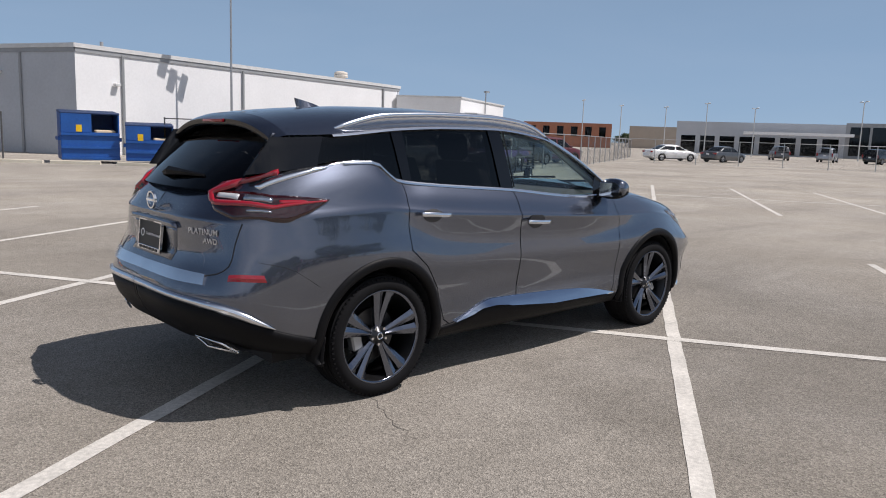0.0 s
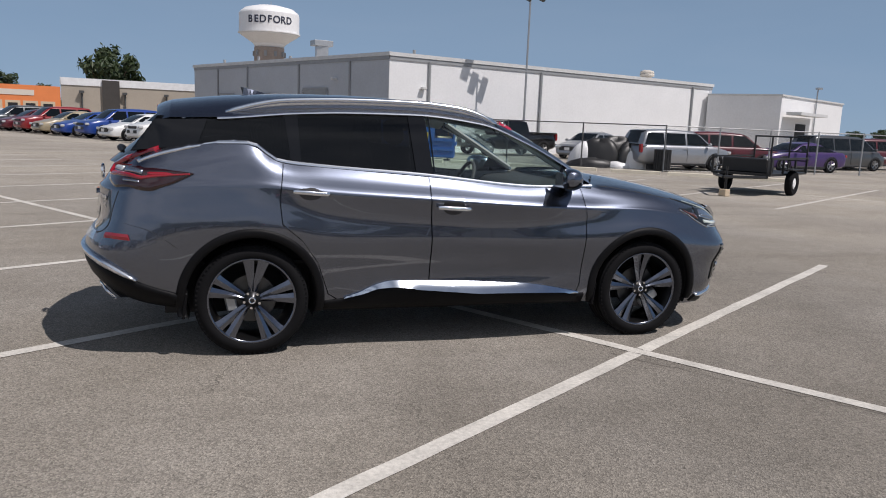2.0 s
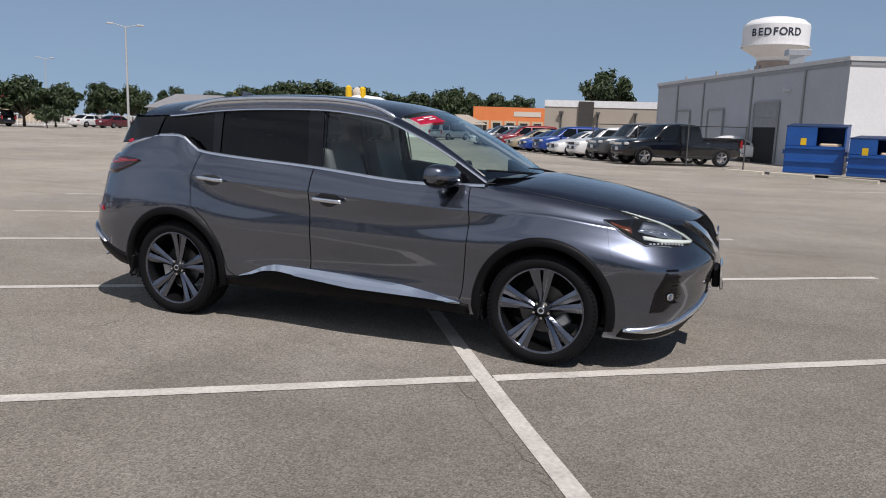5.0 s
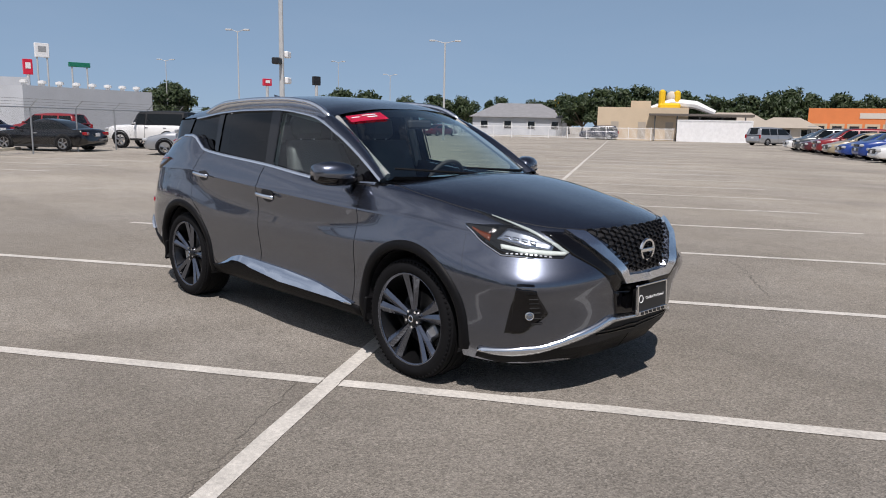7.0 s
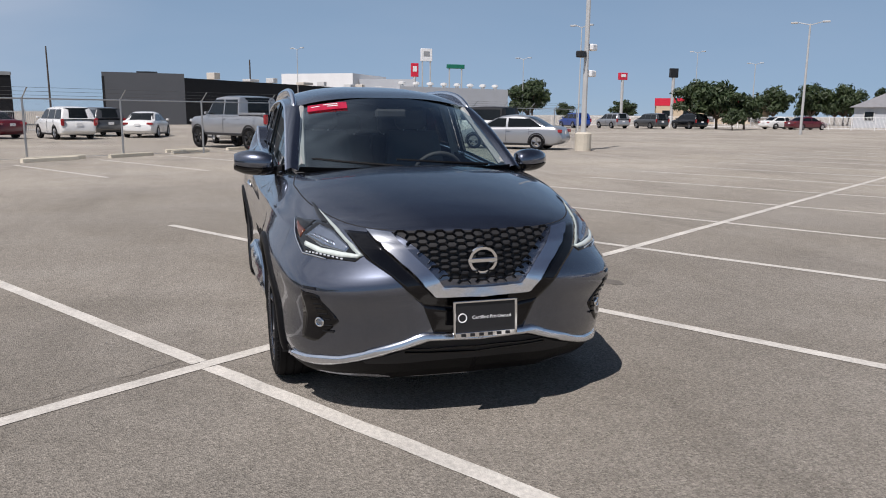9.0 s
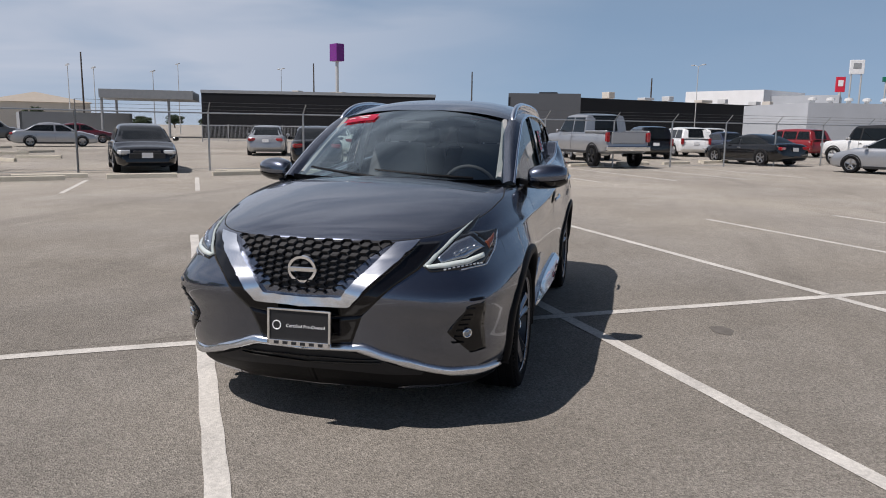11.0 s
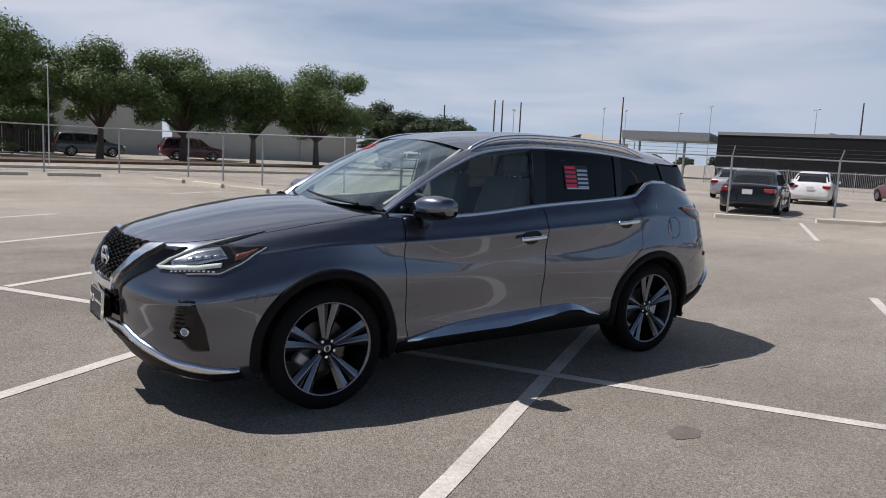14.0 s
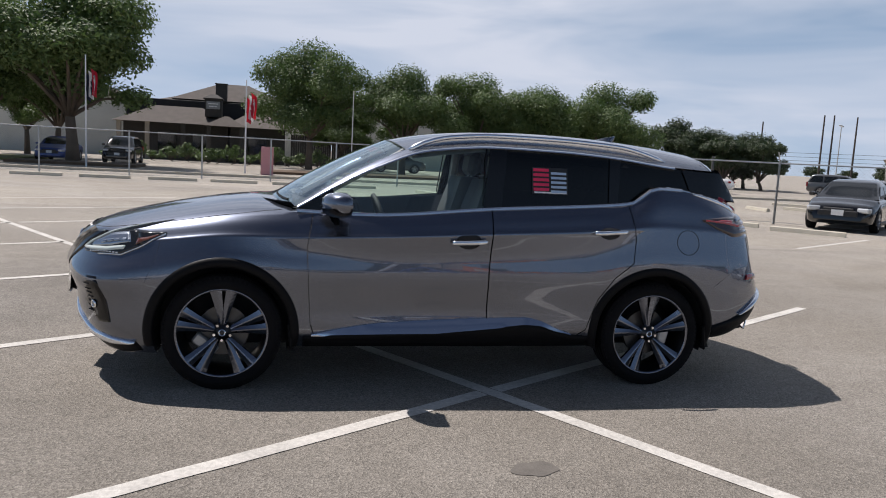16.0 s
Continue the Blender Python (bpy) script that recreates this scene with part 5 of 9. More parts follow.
for k in range(8):
    bm = bmesh.new()
    x, y = along((-88.0, 35.0), (-82.4, 19.6), 0.8 + k * 2.1)
    lathe(bm, [(0.25, 0), (0.25, 0.4), (0.45, 0.45), (0.4, 0.7), (0.001, 0.8)], 10, "z")
    bmesh.ops.translate(bm, verts=bm.verts, vec=(x, y, 4.5))
    part("roof_fan", bm, M_TRIM, wh2)
shed = pitched("sports_hall", -112, -106, 47, 27, 16, 5.0, 1.8, M_CREAM, M_BEIGE, "cream hall with a low beige roof far behind the fence", 5)
block("far_low_building", [(-62, -62), (-70, -54), (-78, -62), (-70, -70)], 2.6, M_GREYTRIM, "long low grey building across the street", M_TRIM)

# far buildings to the east
a, c = (139, 121), (152.5, 104)
block("brick_building", [c, a, (158, 136), (172, 118)], 5.9, M_BRICK, "red brick building beyond the lot", M_BRICK, opens(a, c, 6, 1.6, 2.6, 5.0, M_CARGLASS) + opens(c, a, 6, 1.6, 2.6, 5.0, M_CARGLASS))
a, c = (126, 71), (138, 45)
gb = block("grey_showroom", [c, a, (150, 82), (162, 56)], 5.9, M_GREYWALL, "long pale grey showroom with a white canopy", M_TRIM, opens(a, c, 8, 2.6, 0.2, 3.3, M_CARGLASS) + opens(c, a, 8, 2.6, 0.2, 3.3, M_CARGLASS))
bm = bmesh.new()
prism(bm, [(129.5, 59.5), (136.5, 43.5), (133.5, 42), (126.5, 58)], 3.7, 4.2)
part("canopy", bm, M_WHITE, gb)
a, c = (138, 45), (143, 24)
block("dark_showroom", [c, a, (155, 50), (160, 29)], 6.2, M_GREYTRIM, "dark glazed showroom end", M_GREYTRIM, opens(a, c, 6, 3.0, 0.5, 5.5, M_CARGLASS) + opens(c, a, 6, 3.0, 0.5, 5.5, M_CARGLASS))
block("low_far_shop", [(180, 117), (187, 106), (200, 112), (193, 124)], 6.2, M_BEIGE, "far low shop with a flat roof", M_GREYTRIM)

# ---- clubhouse and apartments to the south ----
club = thing("clubhouse", "dark clubhouse with wide brown shingle roofs", "house", pose(8.0, -62, 0))


def hip(bm, x, y, w, d, z, rise, ridge):
    q = [bm.verts.new(p) for p in ((x - w / 2, y - d / 2, z), (x + w / 2, y - d / 2, z), (x + w / 2, y + d / 2, z), (x - w / 2, y + d / 2, z))]
    r = [bm.verts.new((x - ridge / 2, y, z + rise)), bm.verts.new((x + ridge / 2, y, z + rise))]
    for f in ((q[0], q[1], r[1], r[0]), (q[1], q[2], r[1]), (q[2], q[3], r[0], r[1]), (q[3], q[0], r[0]), tuple(q[::-1])):
        bm.faces.new(f)


# low hipped front, side wing with a porch, clerestory band and taller hall behind
for (x, y, w, d, z, rise, ridge) in ((2.3, -1.0, 9.6, 6.6, 3.05, 1.5, 3.8), (-4.4, -0.6, 5.6, 6.6, 3.0, 1.35, 1.6), (-1.9, 2.4, 3.4, 2.6, 2.98, 0.85, 0.3), (-1.9, -6.2, 10.4, 7.0, 5.35, 1.75, 2.6)):
    bm = bmesh.new()
    hip(bm, x, y, w, d, z, rise, ridge)
    part("roof", bm, M_ROOFING, club)
for (x, y, w, d, z) in ((2.3, -1.6, 8.4, 4.6, 3.1), (-4.4, -1.2, 4.6, 4.8, 3.05), (-1.9, -6.2, 9.2, 6.0, 5.4)):
    bm = bmesh.new()
    box(bm, (x, y, z / 2), (w, d, z))
    part("wall", bm, M_DARKWOOD, club)
bm = bmesh.new()
box(bm, (1.6, -3.2, 4.45), (10.6, 1.6, 1.5), 0, 0.03)
part("clerestory", bm, M_DARK, club, "dark band between the roofs")
bm = bmesh.new()
box(bm, (-0.75, 1.0, 4.5), (1.35, 1.0, 1.5), 0, 0.02)
prism(bm, [(-1.55, 0.4), (0.05, 0.4), (0.05, 1.6), (-1.55, 1.6)], 5.2, 5.3)
hip(bm, -0.75, 1.0, 1.6, 1.3, 5.3, 0.35, 0.5)
part("sign_gable", bm, M_DARKWOOD, club)
bm = bmesh.new()
box(bm, (-0.75, 1.54, 4.72), (1.1, 0.06, 0.62))
part("sign_board", bm, M_GREYTRIM, club, "grey name board with plain bars")
for k in range(2):
    bm = bmesh.new()
    box(bm, (-0.75, 1.585, 4.84 - k * 0.22), (0.8 - 0.15 * k, 0.03, 0.08))
    part("sign_bar", bm, M_WHITE, club)
bm = bmesh.new()
box(bm, (-1.1, -2.2, 6.0), (0.95, 0.8, 1.5), 0, 0.02)
box(bm, (-1.1, -2.2, 6.78), (1.1, 0.95, 0.08), 0, 0.02)
part("chimney", bm, M_DARKWOOD, club)
for x, y in ((6.6, 1.9), (4.4, 1.9), (-0.6, 3.3), (-3.2, 3.3), (1.6, 1.9)):
    bm = bmesh.new()
    box(bm, (x, y, 1.55), (0.34, 0.34, 3.1), 0, 0.02)
    part("porch_post", bm, M_BEIGE if x > 4 else M_DARKWOOD, club)
for x, y in ((3.0, 0.74), (0.2, 0.74), (-4.4, 1.24)):
    bm = bmesh.new()
    box(bm, (x, y, 1.5), (1.5, 0.08, 1.6))
    part("window", bm, M_CARGLASS, club)
# dark fence between the clubhouse and the apartments, its colour doubling as tree shade
for k in range(4):
    panel = thing("fence_panel", "dark close-boarded fence panel by the clubhouse, doubling as tree shade", "fence", pose(0.7 - k * 1.75, -60.5, 0), group="timber fence panels")
    for j in range(9):
        bm = bmesh.new()
        box(bm, (-j * 0.19, -0.02 * (j % 2), 1.35), (0.18, 0.03, 2.6 + 0.04 * (j % 3)), 0, 0.004)
        part("board", bm, M_DARKWOOD, panel)
    for z in (1.9, 0.5):
        bm = bmesh.new()
        box(bm, (-0.76, -0.075, z), (1.72, 0.06, 0.09))
        part("rail", bm, M_DARKWOOD, panel)


def apartment(x, y, rz, w, d, h, label):
    b = thing("apartment_house", label, "building", pose(x, y, 0, 0, 0, rz))
    bm = bmesh.new()
    box(bm, (0, 0, h / 2), (w, d, h))
    part("wall", bm, M_PALESTUCCO, b)
    bm = bmesh.new()
    hip(bm, 0, 0, w + 1.4, d + 1.4, h, 1.8, w * 0.5)
    part("roof", bm, M_ROOFING, b)
    n = max(2, int(w / 4))
    for k in range(n):
        px = -w / 2 + w * (k + 0.5) / n
        for z in (1.5, 4.1):
            bm = bmesh.new()
            box(bm, (px - 0.7, d / 2 + 0.04, z), (1.1, 0.08, 1.9))
            part("window", bm, M_CARGLASS, b)
        # each bay is a flat dark panel on the face of the wall
        bm = bmesh.new()
        box(bm, (px + 0.9, d / 2 + 0.05, h / 2), (1.3, 0.1, h * 0.94))
        part("recessed_bay", bm, M_DARKWOOD, b)
        bm = bmesh.new()
        box(bm, (px + 0.9, d / 2 + 0.55, 2.75), (1.5, 1.0, 0.12))
        part("balcony", bm, M_DARKWOOD, b)
        bm = bmesh.new()
        box(bm, (px + 1.75, d / 2 + 0.14, h / 2), (0.32, 0.28, h))
        part("column", bm, M_CREAM, b)
    return b


apartment(-10.3, -72.3, 172, 13, 9, 5.4, "two-storey cream apartment house behind oak trees")
apartment(-24.5, -69.5, 164, 13, 9, 5.4, "two-storey cream apartment house with dark bays")
apartment(-32.3, -66.2, 160, 5.5, 8, 3.9, "low cream apartment wing at the end of the row")
apartment(24, -74, 184, 16, 9, 5.4, "cream and brown apartment house beyond the clubhouse")
apartment(6, -86, 176, 20, 9, 5.6, "brown-roofed apartment house behind the clubhouse")

# grass verge, kerbed island and street side planting
M_GRASS = mat("dry_grass", (0.16, 0.17, 0.06), 0.95, vary=0.3, scale=2.5, bump=0.6)
M_SOIL = mat("brown_mulch", (0.12, 0.08, 0.05), 0.95, vary=0.3, scale=3)
for pts, mm, lab in (([(16, -39.8), (22, -39.5), (24, -47), (16, -47)], M_GRASS, "patch of dry grass under an oak"), ([(2.5, -37.2), (-24, -44), (-23, -46.5), (2.5, -41.5)], M_SOIL, "mulched planting strip with a kerb"), ([(9.0, -37.2), (15.5, -37.2), (15.5, -40.0), (9.0, -40.0)], M_SOIL, "kerbed planting island")):
    bm = bmesh.new()
    prism(bm, pts, -0.02, 0.14)
    whole("planting_bed", bm, mm, lab, "planting bed", kind="structure")
bm = bmesh.new()
wall_run(bm, (20, -30.4), (-30, -32.6), 0.12, 0.3, -0.02)
whole("kerb", bm, M_STOP, "pale concrete kerb along the street", "kerb", kind="structure")

# flags and poles
for x, y, h, cols, lab in ((11.1, -35.6, 5.6, (M_LETTER, M_WHITE, M_RED), "red, white and blue flag on a slim white pole"), (3.3, -36.6, 5.0, (M_RED, M_WHITE, M_RED), "striped red and white flag on a slim white pole")):
    fl = thing("flagpole", lab, "flag", pose(x, y, 0))
    bm = bmesh.new()
    tube(bm, [(0, 0, 0), (0, 0, h)], [0.05, 0.03], 8)
    part("pole", bm, M_WHITE, fl)
    for k, mm in enumerate(cols):
        bm = bmesh.new()
        rows = []
        for i in range(6):
            z = h - 0.9 - 1.25 * i / 5
            rows.append([(-0.02 - 0.12 * k - 0.14 * j - 0.04 * math.sin(i), 0.07 * math.sin(2.2 * j + i * 0.8 + k), z + 0.12 * k - 0.1 * j) for j in range(3)])
        grid(bm, rows)
        bmesh.ops.solidify(bm, geom=bm.faces[:], thickness=0.01)
        part("cloth_band", bm, mm, fl)
bm = bmesh.new()
box(bm, (0, 0, 0.75), (0.65, 0.12, 1.5), 0, 0.02)
board = whole("notice_board", bm, mat("pink_sign", (0.60, 0.28, 0.30), 0.6), "pink and white upright notice board", "sign", pose(2.1, -35.5, 0))


def pole(name, x, y, h, r, mm, label, arm=0.0, heads=0, cross=False):
    p = thing(name, label, "pole", pose(x, y, 0), group="poles round the lot")
    bm = bmesh.new()
    tube(bm, [(0, 0, -0.05), (0, 0, h)], [r, r * 0.65], 8)
    part("shaft", bm, mm, p)
    for k in range(heads):
        s = 1 if k % 2 else -1
        bm = bmesh.new()
        tube(bm, [(0, 0, h - 0.1), (s * arm * 0.7, s * arm * 0.7, h + 0.12)], 0.035, 5)
        box(bm, (s * (arm * 0.7 + 0.2), s * (arm * 0.7 + 0.2), h + 0.12), (0.55, 0.3, 0.13), 0.78, 0.03)
        part("lamp_head", bm, mm, p)
    if cross:
        for z in (h - 0.5, h - 1.3):
            bm = bmesh.new()
            box(bm, (0, 0, z), (0.09, 1.3, 0.09), 0.5)
            part("crossarm", bm, mm, p)
    return p


for x, y, h, heads in ((92, 67.7, 7.7, 2), (95.4, 63, 7.0, 2), (102, 52.3, 7.6, 2), (105, 46.3, 7.0, 2), (110, 33.3, 8.1, 2), (100, 58, 7, 2)):
    pole("street_lamp", x, y, h, 0.09, M_STEELPOLE, "tall grey car park lamp far across the lot", 0.5, heads)
pole("street_lamp", -45.6, 45.5, 8.9, 0.11, M_STEELPOLE, "white car park lamp with two heads", 0.9, 2)
pole("street_lamp", -56.4, 30.5, 9.2, 0.07, M_STEELPOLE, "very tall slim lamp pole", 0.5, 2)
bigp = pole("camera_pole", -22.6, 13.5, 9.5, 0.12, M_STEELPOLE, "tall white pole with security cameras")
for z, s, mm in ((3.9, 1, M_BLACK), (3.15, -1, M_WHITE), (4.2, -1, M_WHITE)):
    bm = bmesh.new()
    box(bm, (s * 0.12, -s * 0.3, z), (0.3, 0.42, 0.26), 0.6, 0.04)
    part("camera_box", bm, mm, bigp)
bm = bmesh.new()
lathe(bm, [(0.34, 0), (0.34, 0.7), (0.26, 0.76), (0.001, 0.77)], 16, "z")
part("concrete_base", bm, M_STOP, bigp)
for x, y, h in ((-79.4, -95.7, 10.9), (-80.4, -94.8, 10.9), (-82.8, -92.8, 10.7), (-94.8, -80.7, 12.2), (-72.6, -101.0, 9.7), (-113.8, -50.6, 11.9), (-122.0, -25.0, 11.0), (-124.3, 4.8, 10.0)):
    pole("utility_pole", x, y, h, 0.16, M_POLE, "dark timber utility pole")
for x, y, h, r in ((-74, -62, 8.0, 0.07), (-72, -64, 8.2, 0.07), (-80, -58, 8.0, 0.07), (-90, -45, 9, 0.07), (-58, -66, 7, 0.07), (-100, 10, 10, 0.07), (-92, 40, 9, 0.07), (-95, 70, 11, 0.07), (-88, 75, 9, 0.08), (-104, -70, 11, 0.08)):
    pole("street_lamp", x, y, h, r, M_STEELPOLE, "thin far lamp pole against the sky", 0.6, 2)
pole("lamp_post", -2.45, -36.5, 4.8, 0.035, M_STEELPOLE, "slim bare pole by the street")


def sign(x, y, zc, w, h, mm, label, posts=1, facing=0.0, inset=None, deep=0.5, stout=0.26):
    s = thing("roadside_sign", label, "sign", pose(x, y, 0, 0, 0, facing))
    bm = bmesh.new()
    box(bm, (0, 0, zc), (deep, w, h), 0, 0.05)
    part("cabinet", bm, mm, s)
    for k in range(posts):
        py = 0 if posts == 1 else (k - 0.5) * w * 0.7
        bm = bmesh.new()
        tube(bm, [(0, py, 0), (0, py, zc - h / 2)], 0.14 if posts > 1 else stout, 10)
        part("post", bm, M_STEELPOLE, s)
    if inset:
        bm = bmesh.new()
        box(bm, (deep / 2 + 0.02, 0, zc + h * 0.08), (0.03, w * 0.55, h * 0.4), 0, 0.02)
        part("emblem", bm, inset, s)
    return s


sign(-181.5, -73.5, 20.5, 3.3, 4.4, M_PURPLE, "purple cabinet sign on a tall white post", 1, -35, deep=2.4, stout=0.42)
sign(-139.0, 39.2, 12.8, 2.3, 2.4, M_WHITE, "white cabinet sign with a grey round emblem on two posts", 2, 0, M_GREYTRIM)
sign(-139.7, 37.0, 9.9, 1.5, 2.6, M_RED, "red sign with pale bars", 1, 0, M_WHITE)
sign(-137.0, 44.6, 10.6, 3.6, 0.8, M_GREEN, "long dark green sign on two posts", 2, 0)
sign(-110.0, 66.0, 8.0, 1.6, 1.2, M_RED, "small red roadside sign", 1, 0, M_WHITE)
sign(-104.0, 72.0, 8.4, 1.5, 1.5, M_BLACK, "small black roadside sign", 1, 0)
sign(-85.6, 116.8, 5.9, 2.4, 1.5, M_YELLOW, "yellow rectangular sign before trees", 1, -20)

# ---- trees ----


def tree_proto(name, h, spread, seed, mm, leaves, leaf=0.30, low=0.30, label=""):
    """A tapered trunk with limbs, and a crown of many small leaf sprays in uneven clumps."""
    rnd = random.Random(seed)
    t = thing(name, label, "tree", group="trees round the lot")
    bm = bmesh.new()
    lean = Vector((rnd.uniform(-0.3, 0.3), rnd.uniform(-0.3, 0.3), 0))
    fork = Vector((lean.x, lean.y, h * low))
    tube(bm, [(0, 0, -0.1), (lean.x * 0.3, lean.y * 0.3, h * low * 0.5), fork], [h * 0.034, h * 0.026, h * 0.022], 9)
    clumps = []
    for k in range(15):
        a = 2 * math.pi * k / 15 * 2 + rnd.uniform(-0.3, 0.3)
        reach = spread * rnd.uniform(0.45, 0.88)
        top = Vector((math.cos(a) * reach, math.sin(a) * reach, h * (rnd.uniform(0.36, 0.6) if k % 2 else rnd.uniform(0.58, 0.84))))
        mid = fork.lerp(top, 0.5) + Vector((0, 0, h * 0.04))
        tube(bm, [fork, mid, top], [h * 0.013, h * 0.008, h * 0.003], 6)
        clumps.append((top, spread * rnd.uniform(0.22, 0.38)))
        clumps.append((mid + Vector((rnd.uniform(-0.2, 0.2) * spread, rnd.uniform(-0.2, 0.2) * spread, h * 0.10)), spread * rnd.uniform(0.2, 0.34)))
    clumps.append((Vector((lean.x, lean.y, h * 0.84)), spread * 0.42))
    clumps.append((Vector((lean.x * 2, lean.y, h * 0.68)), spread * 0.5))
    part("trunk", bm, M_BARK, t, smooth=True)
    verts, faces = [], []
    weights = [r * r for _, r in clumps]
    total = sum(weights)
    for (c, r), wgt in zip(clumps, weights):
        for _ in range(int(leaves * wgt / total)):
            d = Vector((rnd.gauss(0, 1), rnd.gauss(0, 1), rnd.gauss(0, 0.75))).normalized()
            p = c + Vector((d.x, d.y, d.z * 0.75)) * r * (rnd.random() ** 0.45) * rnd.uniform(0.85, 1.18)
            if p.z > h:
                p.z = h - rnd.random() * 0.5
            n = (d + Vector((rnd.gauss(0, 0.6), rnd.gauss(0, 0.6), rnd.gauss(0.5, 0.6)))).normalized()
            u = n.orthogonal().normalized()
            u.rotate(Matrix.Rotation(rnd.uniform(0, 6.28), 3, n))
            w = n.cross(u)
            s = leaf * rnd.uniform(0.6, 1.3)
            b = len(verts)
            verts.extend([p - u * s, p - w * s * 0.42 + n * s * 0.12, p + u * s, p + w * s * 0.42 + n * s * 0.12])
            faces.extend([(b, b + 1, b + 2), (b, b + 2, b + 3)])
    me = bpy.data.meshes.new("crown")
    me.from_pydata(verts, [], faces)
    me.materials.append(mm)
    ob = new("crown", me)
    ob.parent = t
    return t


def plant(proto, x, y, s, rz, sz=None):
    return copy_thing(proto, pose(x, y, 0, 0, 0, rz) @ Matrix.Diagonal((s, s, sz or s, 1)))


oaks = [
    tree_proto("oak_tree", 8.6, 4.3, 11, M_LEAF, 52000, 0.108, 0.24, "large green live oak with a wide crown"),
    tree_proto("oak_tree", 8.2, 3.8, 12, M_LEAF, 50000, 0.108, 0.24, "green live oak with a rounded crown"),
]
far_trees = [
    tree_proto("street_tree", 8.5, 3.8, 21, M_LEAFDARK, 3000, 0.45, 0.2, "dark green tree beyond the lot"),
    tree_proto("street_tree", 7.5, 4.2, 22, M_LEAFDARK, 3000, 0.45, 0.2, "broad dark green tree beyond the lot"),
]
oaks[0].matrix_world = pose(-0.5, -50.5, 0) @ Matrix.Diagonal((1.05, 1.05, 1.10, 1))
oaks[1].matrix_world = pose(-7.3, -49.5, 0, 0, 0, 40) @ Matrix.Diagonal((1.0, 1.0, 1.0, 1))
far_trees[0].matrix_world = pose(-72, 118, 0) @ Matrix.Diagonal((0.75, 0.75, 0.75, 1))
far_trees[1].matrix_world = pose(-66, 52.5, 0) @ Matrix.Diagonal((0.72, 0.72, 0.72, 1))
for k, (x, y, s, rz, sz) in enumerate(((-12.8, -49.5, 0.92, 80, 0.84), (-17.2, -47.5, 0.95, 150, 0.88), (-21.5, -46.0, 0.86, 210, 0.80), (13.0, -40.5, 1.46, 300, 1.32), (19.0, -44.0, 1.1, 20, 1.1), (17.0, -52, 1.0, 70, 1.0), (26, -46, 1.1, 120, 1.1), (-15, -57, 0.8, 10, 0.85), (-3.4, -58.5, 0.8, 130, 0.62), (20.5, -57.0, 0.9, 200, 0.9))):
    plant(oaks[k % 2], x, y, s, rz, sz)
west = [(-36.7, -59.4, 0.69), (-40.4, -58.1, 0.62), (-64, 54.6, 0.62), (-60, 50, 0.4), (-100, 105, 0.9), (-95, 109, 0.85), (-89, 114, 0.95), (-84, 118, 1.1), (-80, 121, 1.25), (-75, 124, 1.2), (-71, 126, 1.15), (-66, 129, 1.0), (-60, 132, 0.98), (-56, 134, 0.85), (-52, 135, 0.9), (-47, 138, 0.95), (-41, 139.5, 1.2), (-36, 141, 1.1), (-30, 143, 0.9), (-24, 140, 0.85), (-104, 100, 0.8), (-112, 96, 0.8), (-125, 90, 0.9), (-18, 142, 0.9), (-108, 110, 0.9), (-116, 70, 0.8), (-120, 60, 0.6), (-108, -112, 0.9), (-84, -80, 0.6)]
for k, (x, y, s) in enumerate(west):
    plant(far_trees[k % 2], x, y, s, k * 77, s * (1.0 if k % 3 else 1.08))
plant(far_trees[0], -93.0, 41.5, 1.05, 60, 1.0)
plant(far_trees[0], -177.6, 79.0, 1.75, 20, 1.75)
# the lone round tree behind the beige building, and the belt of trees behind the diner and the house
plant(far_trees[0], -14.5, 107.0, 1.3, 35, 1.7)
for k, (x, y, z) in enumerate(((-92, 68, 7.6), (-106, 94, 8.0), (-101, 98, 8.0), (-97, 101, 8.2), (-92, 106, 7.8), (-87, 110, 7.6), (-82, 113, 8.6), (-65, 95, 8.0), (-62, 97, 8.6), (-60, 98.5, 9.0), (-58, 99.5, 9.0), (-55, 101, 8.2), (-52, 103, 8.0), (-62, 112, 9.0), (-58, 114, 8.6), (-54, 117, 8.4), (-50, 119, 8.2), (-46, 121, 9.2), (-44, 125, 9.6), (-41, 124, 8.6), (-37, 126, 8.6), (-33, 128, 8.6))):
    plant(far_trees[k % 2], x, y, z / 8.5 * 1.12, k * 63, z / (6.9 if k % 2 == 0 else 6.2))
street_oak = tree_proto("street_tree", 8.5, 3.8, 23, M_LEAFDARK, 16000, 0.19, 0.14, "dense dark green tree by the street")
street_oak.matrix_world = pose(-34.2, -57.9, 0) @ Matrix.Diagonal((0.75, 0.75, 0.75, 1))
for k, (x, y, s) in enumerate([(-34.2, -55.5, 0.62), (-37.8, -57.8, 0.66), (-36.4, -53.9, 0.60), (-41.3, -57.8, 0.66), (-40.2, -53.5, 0.62)]):
    plant(street_oak, x, y, s * 1.4, k * 71, s * 1.3)
# low far woods along the horizon
for k in range(26):
    a = radians(18 + k * 1.7)
    plant(far_trees[k % 2], 300 * math.cos(a), 300 * math.sin(a) , 1.15 + 0.3 * math.sin(k * 2.3), k * 50, 1.0)
for k in range(18):
    a = radians(205 + k * 2.2)
    plant(far_trees[k % 2], 330 * math.cos(a), 330 * math.sin(a), 1.2 + 0.3 * math.sin(k * 1.7), k * 50, 0.9)
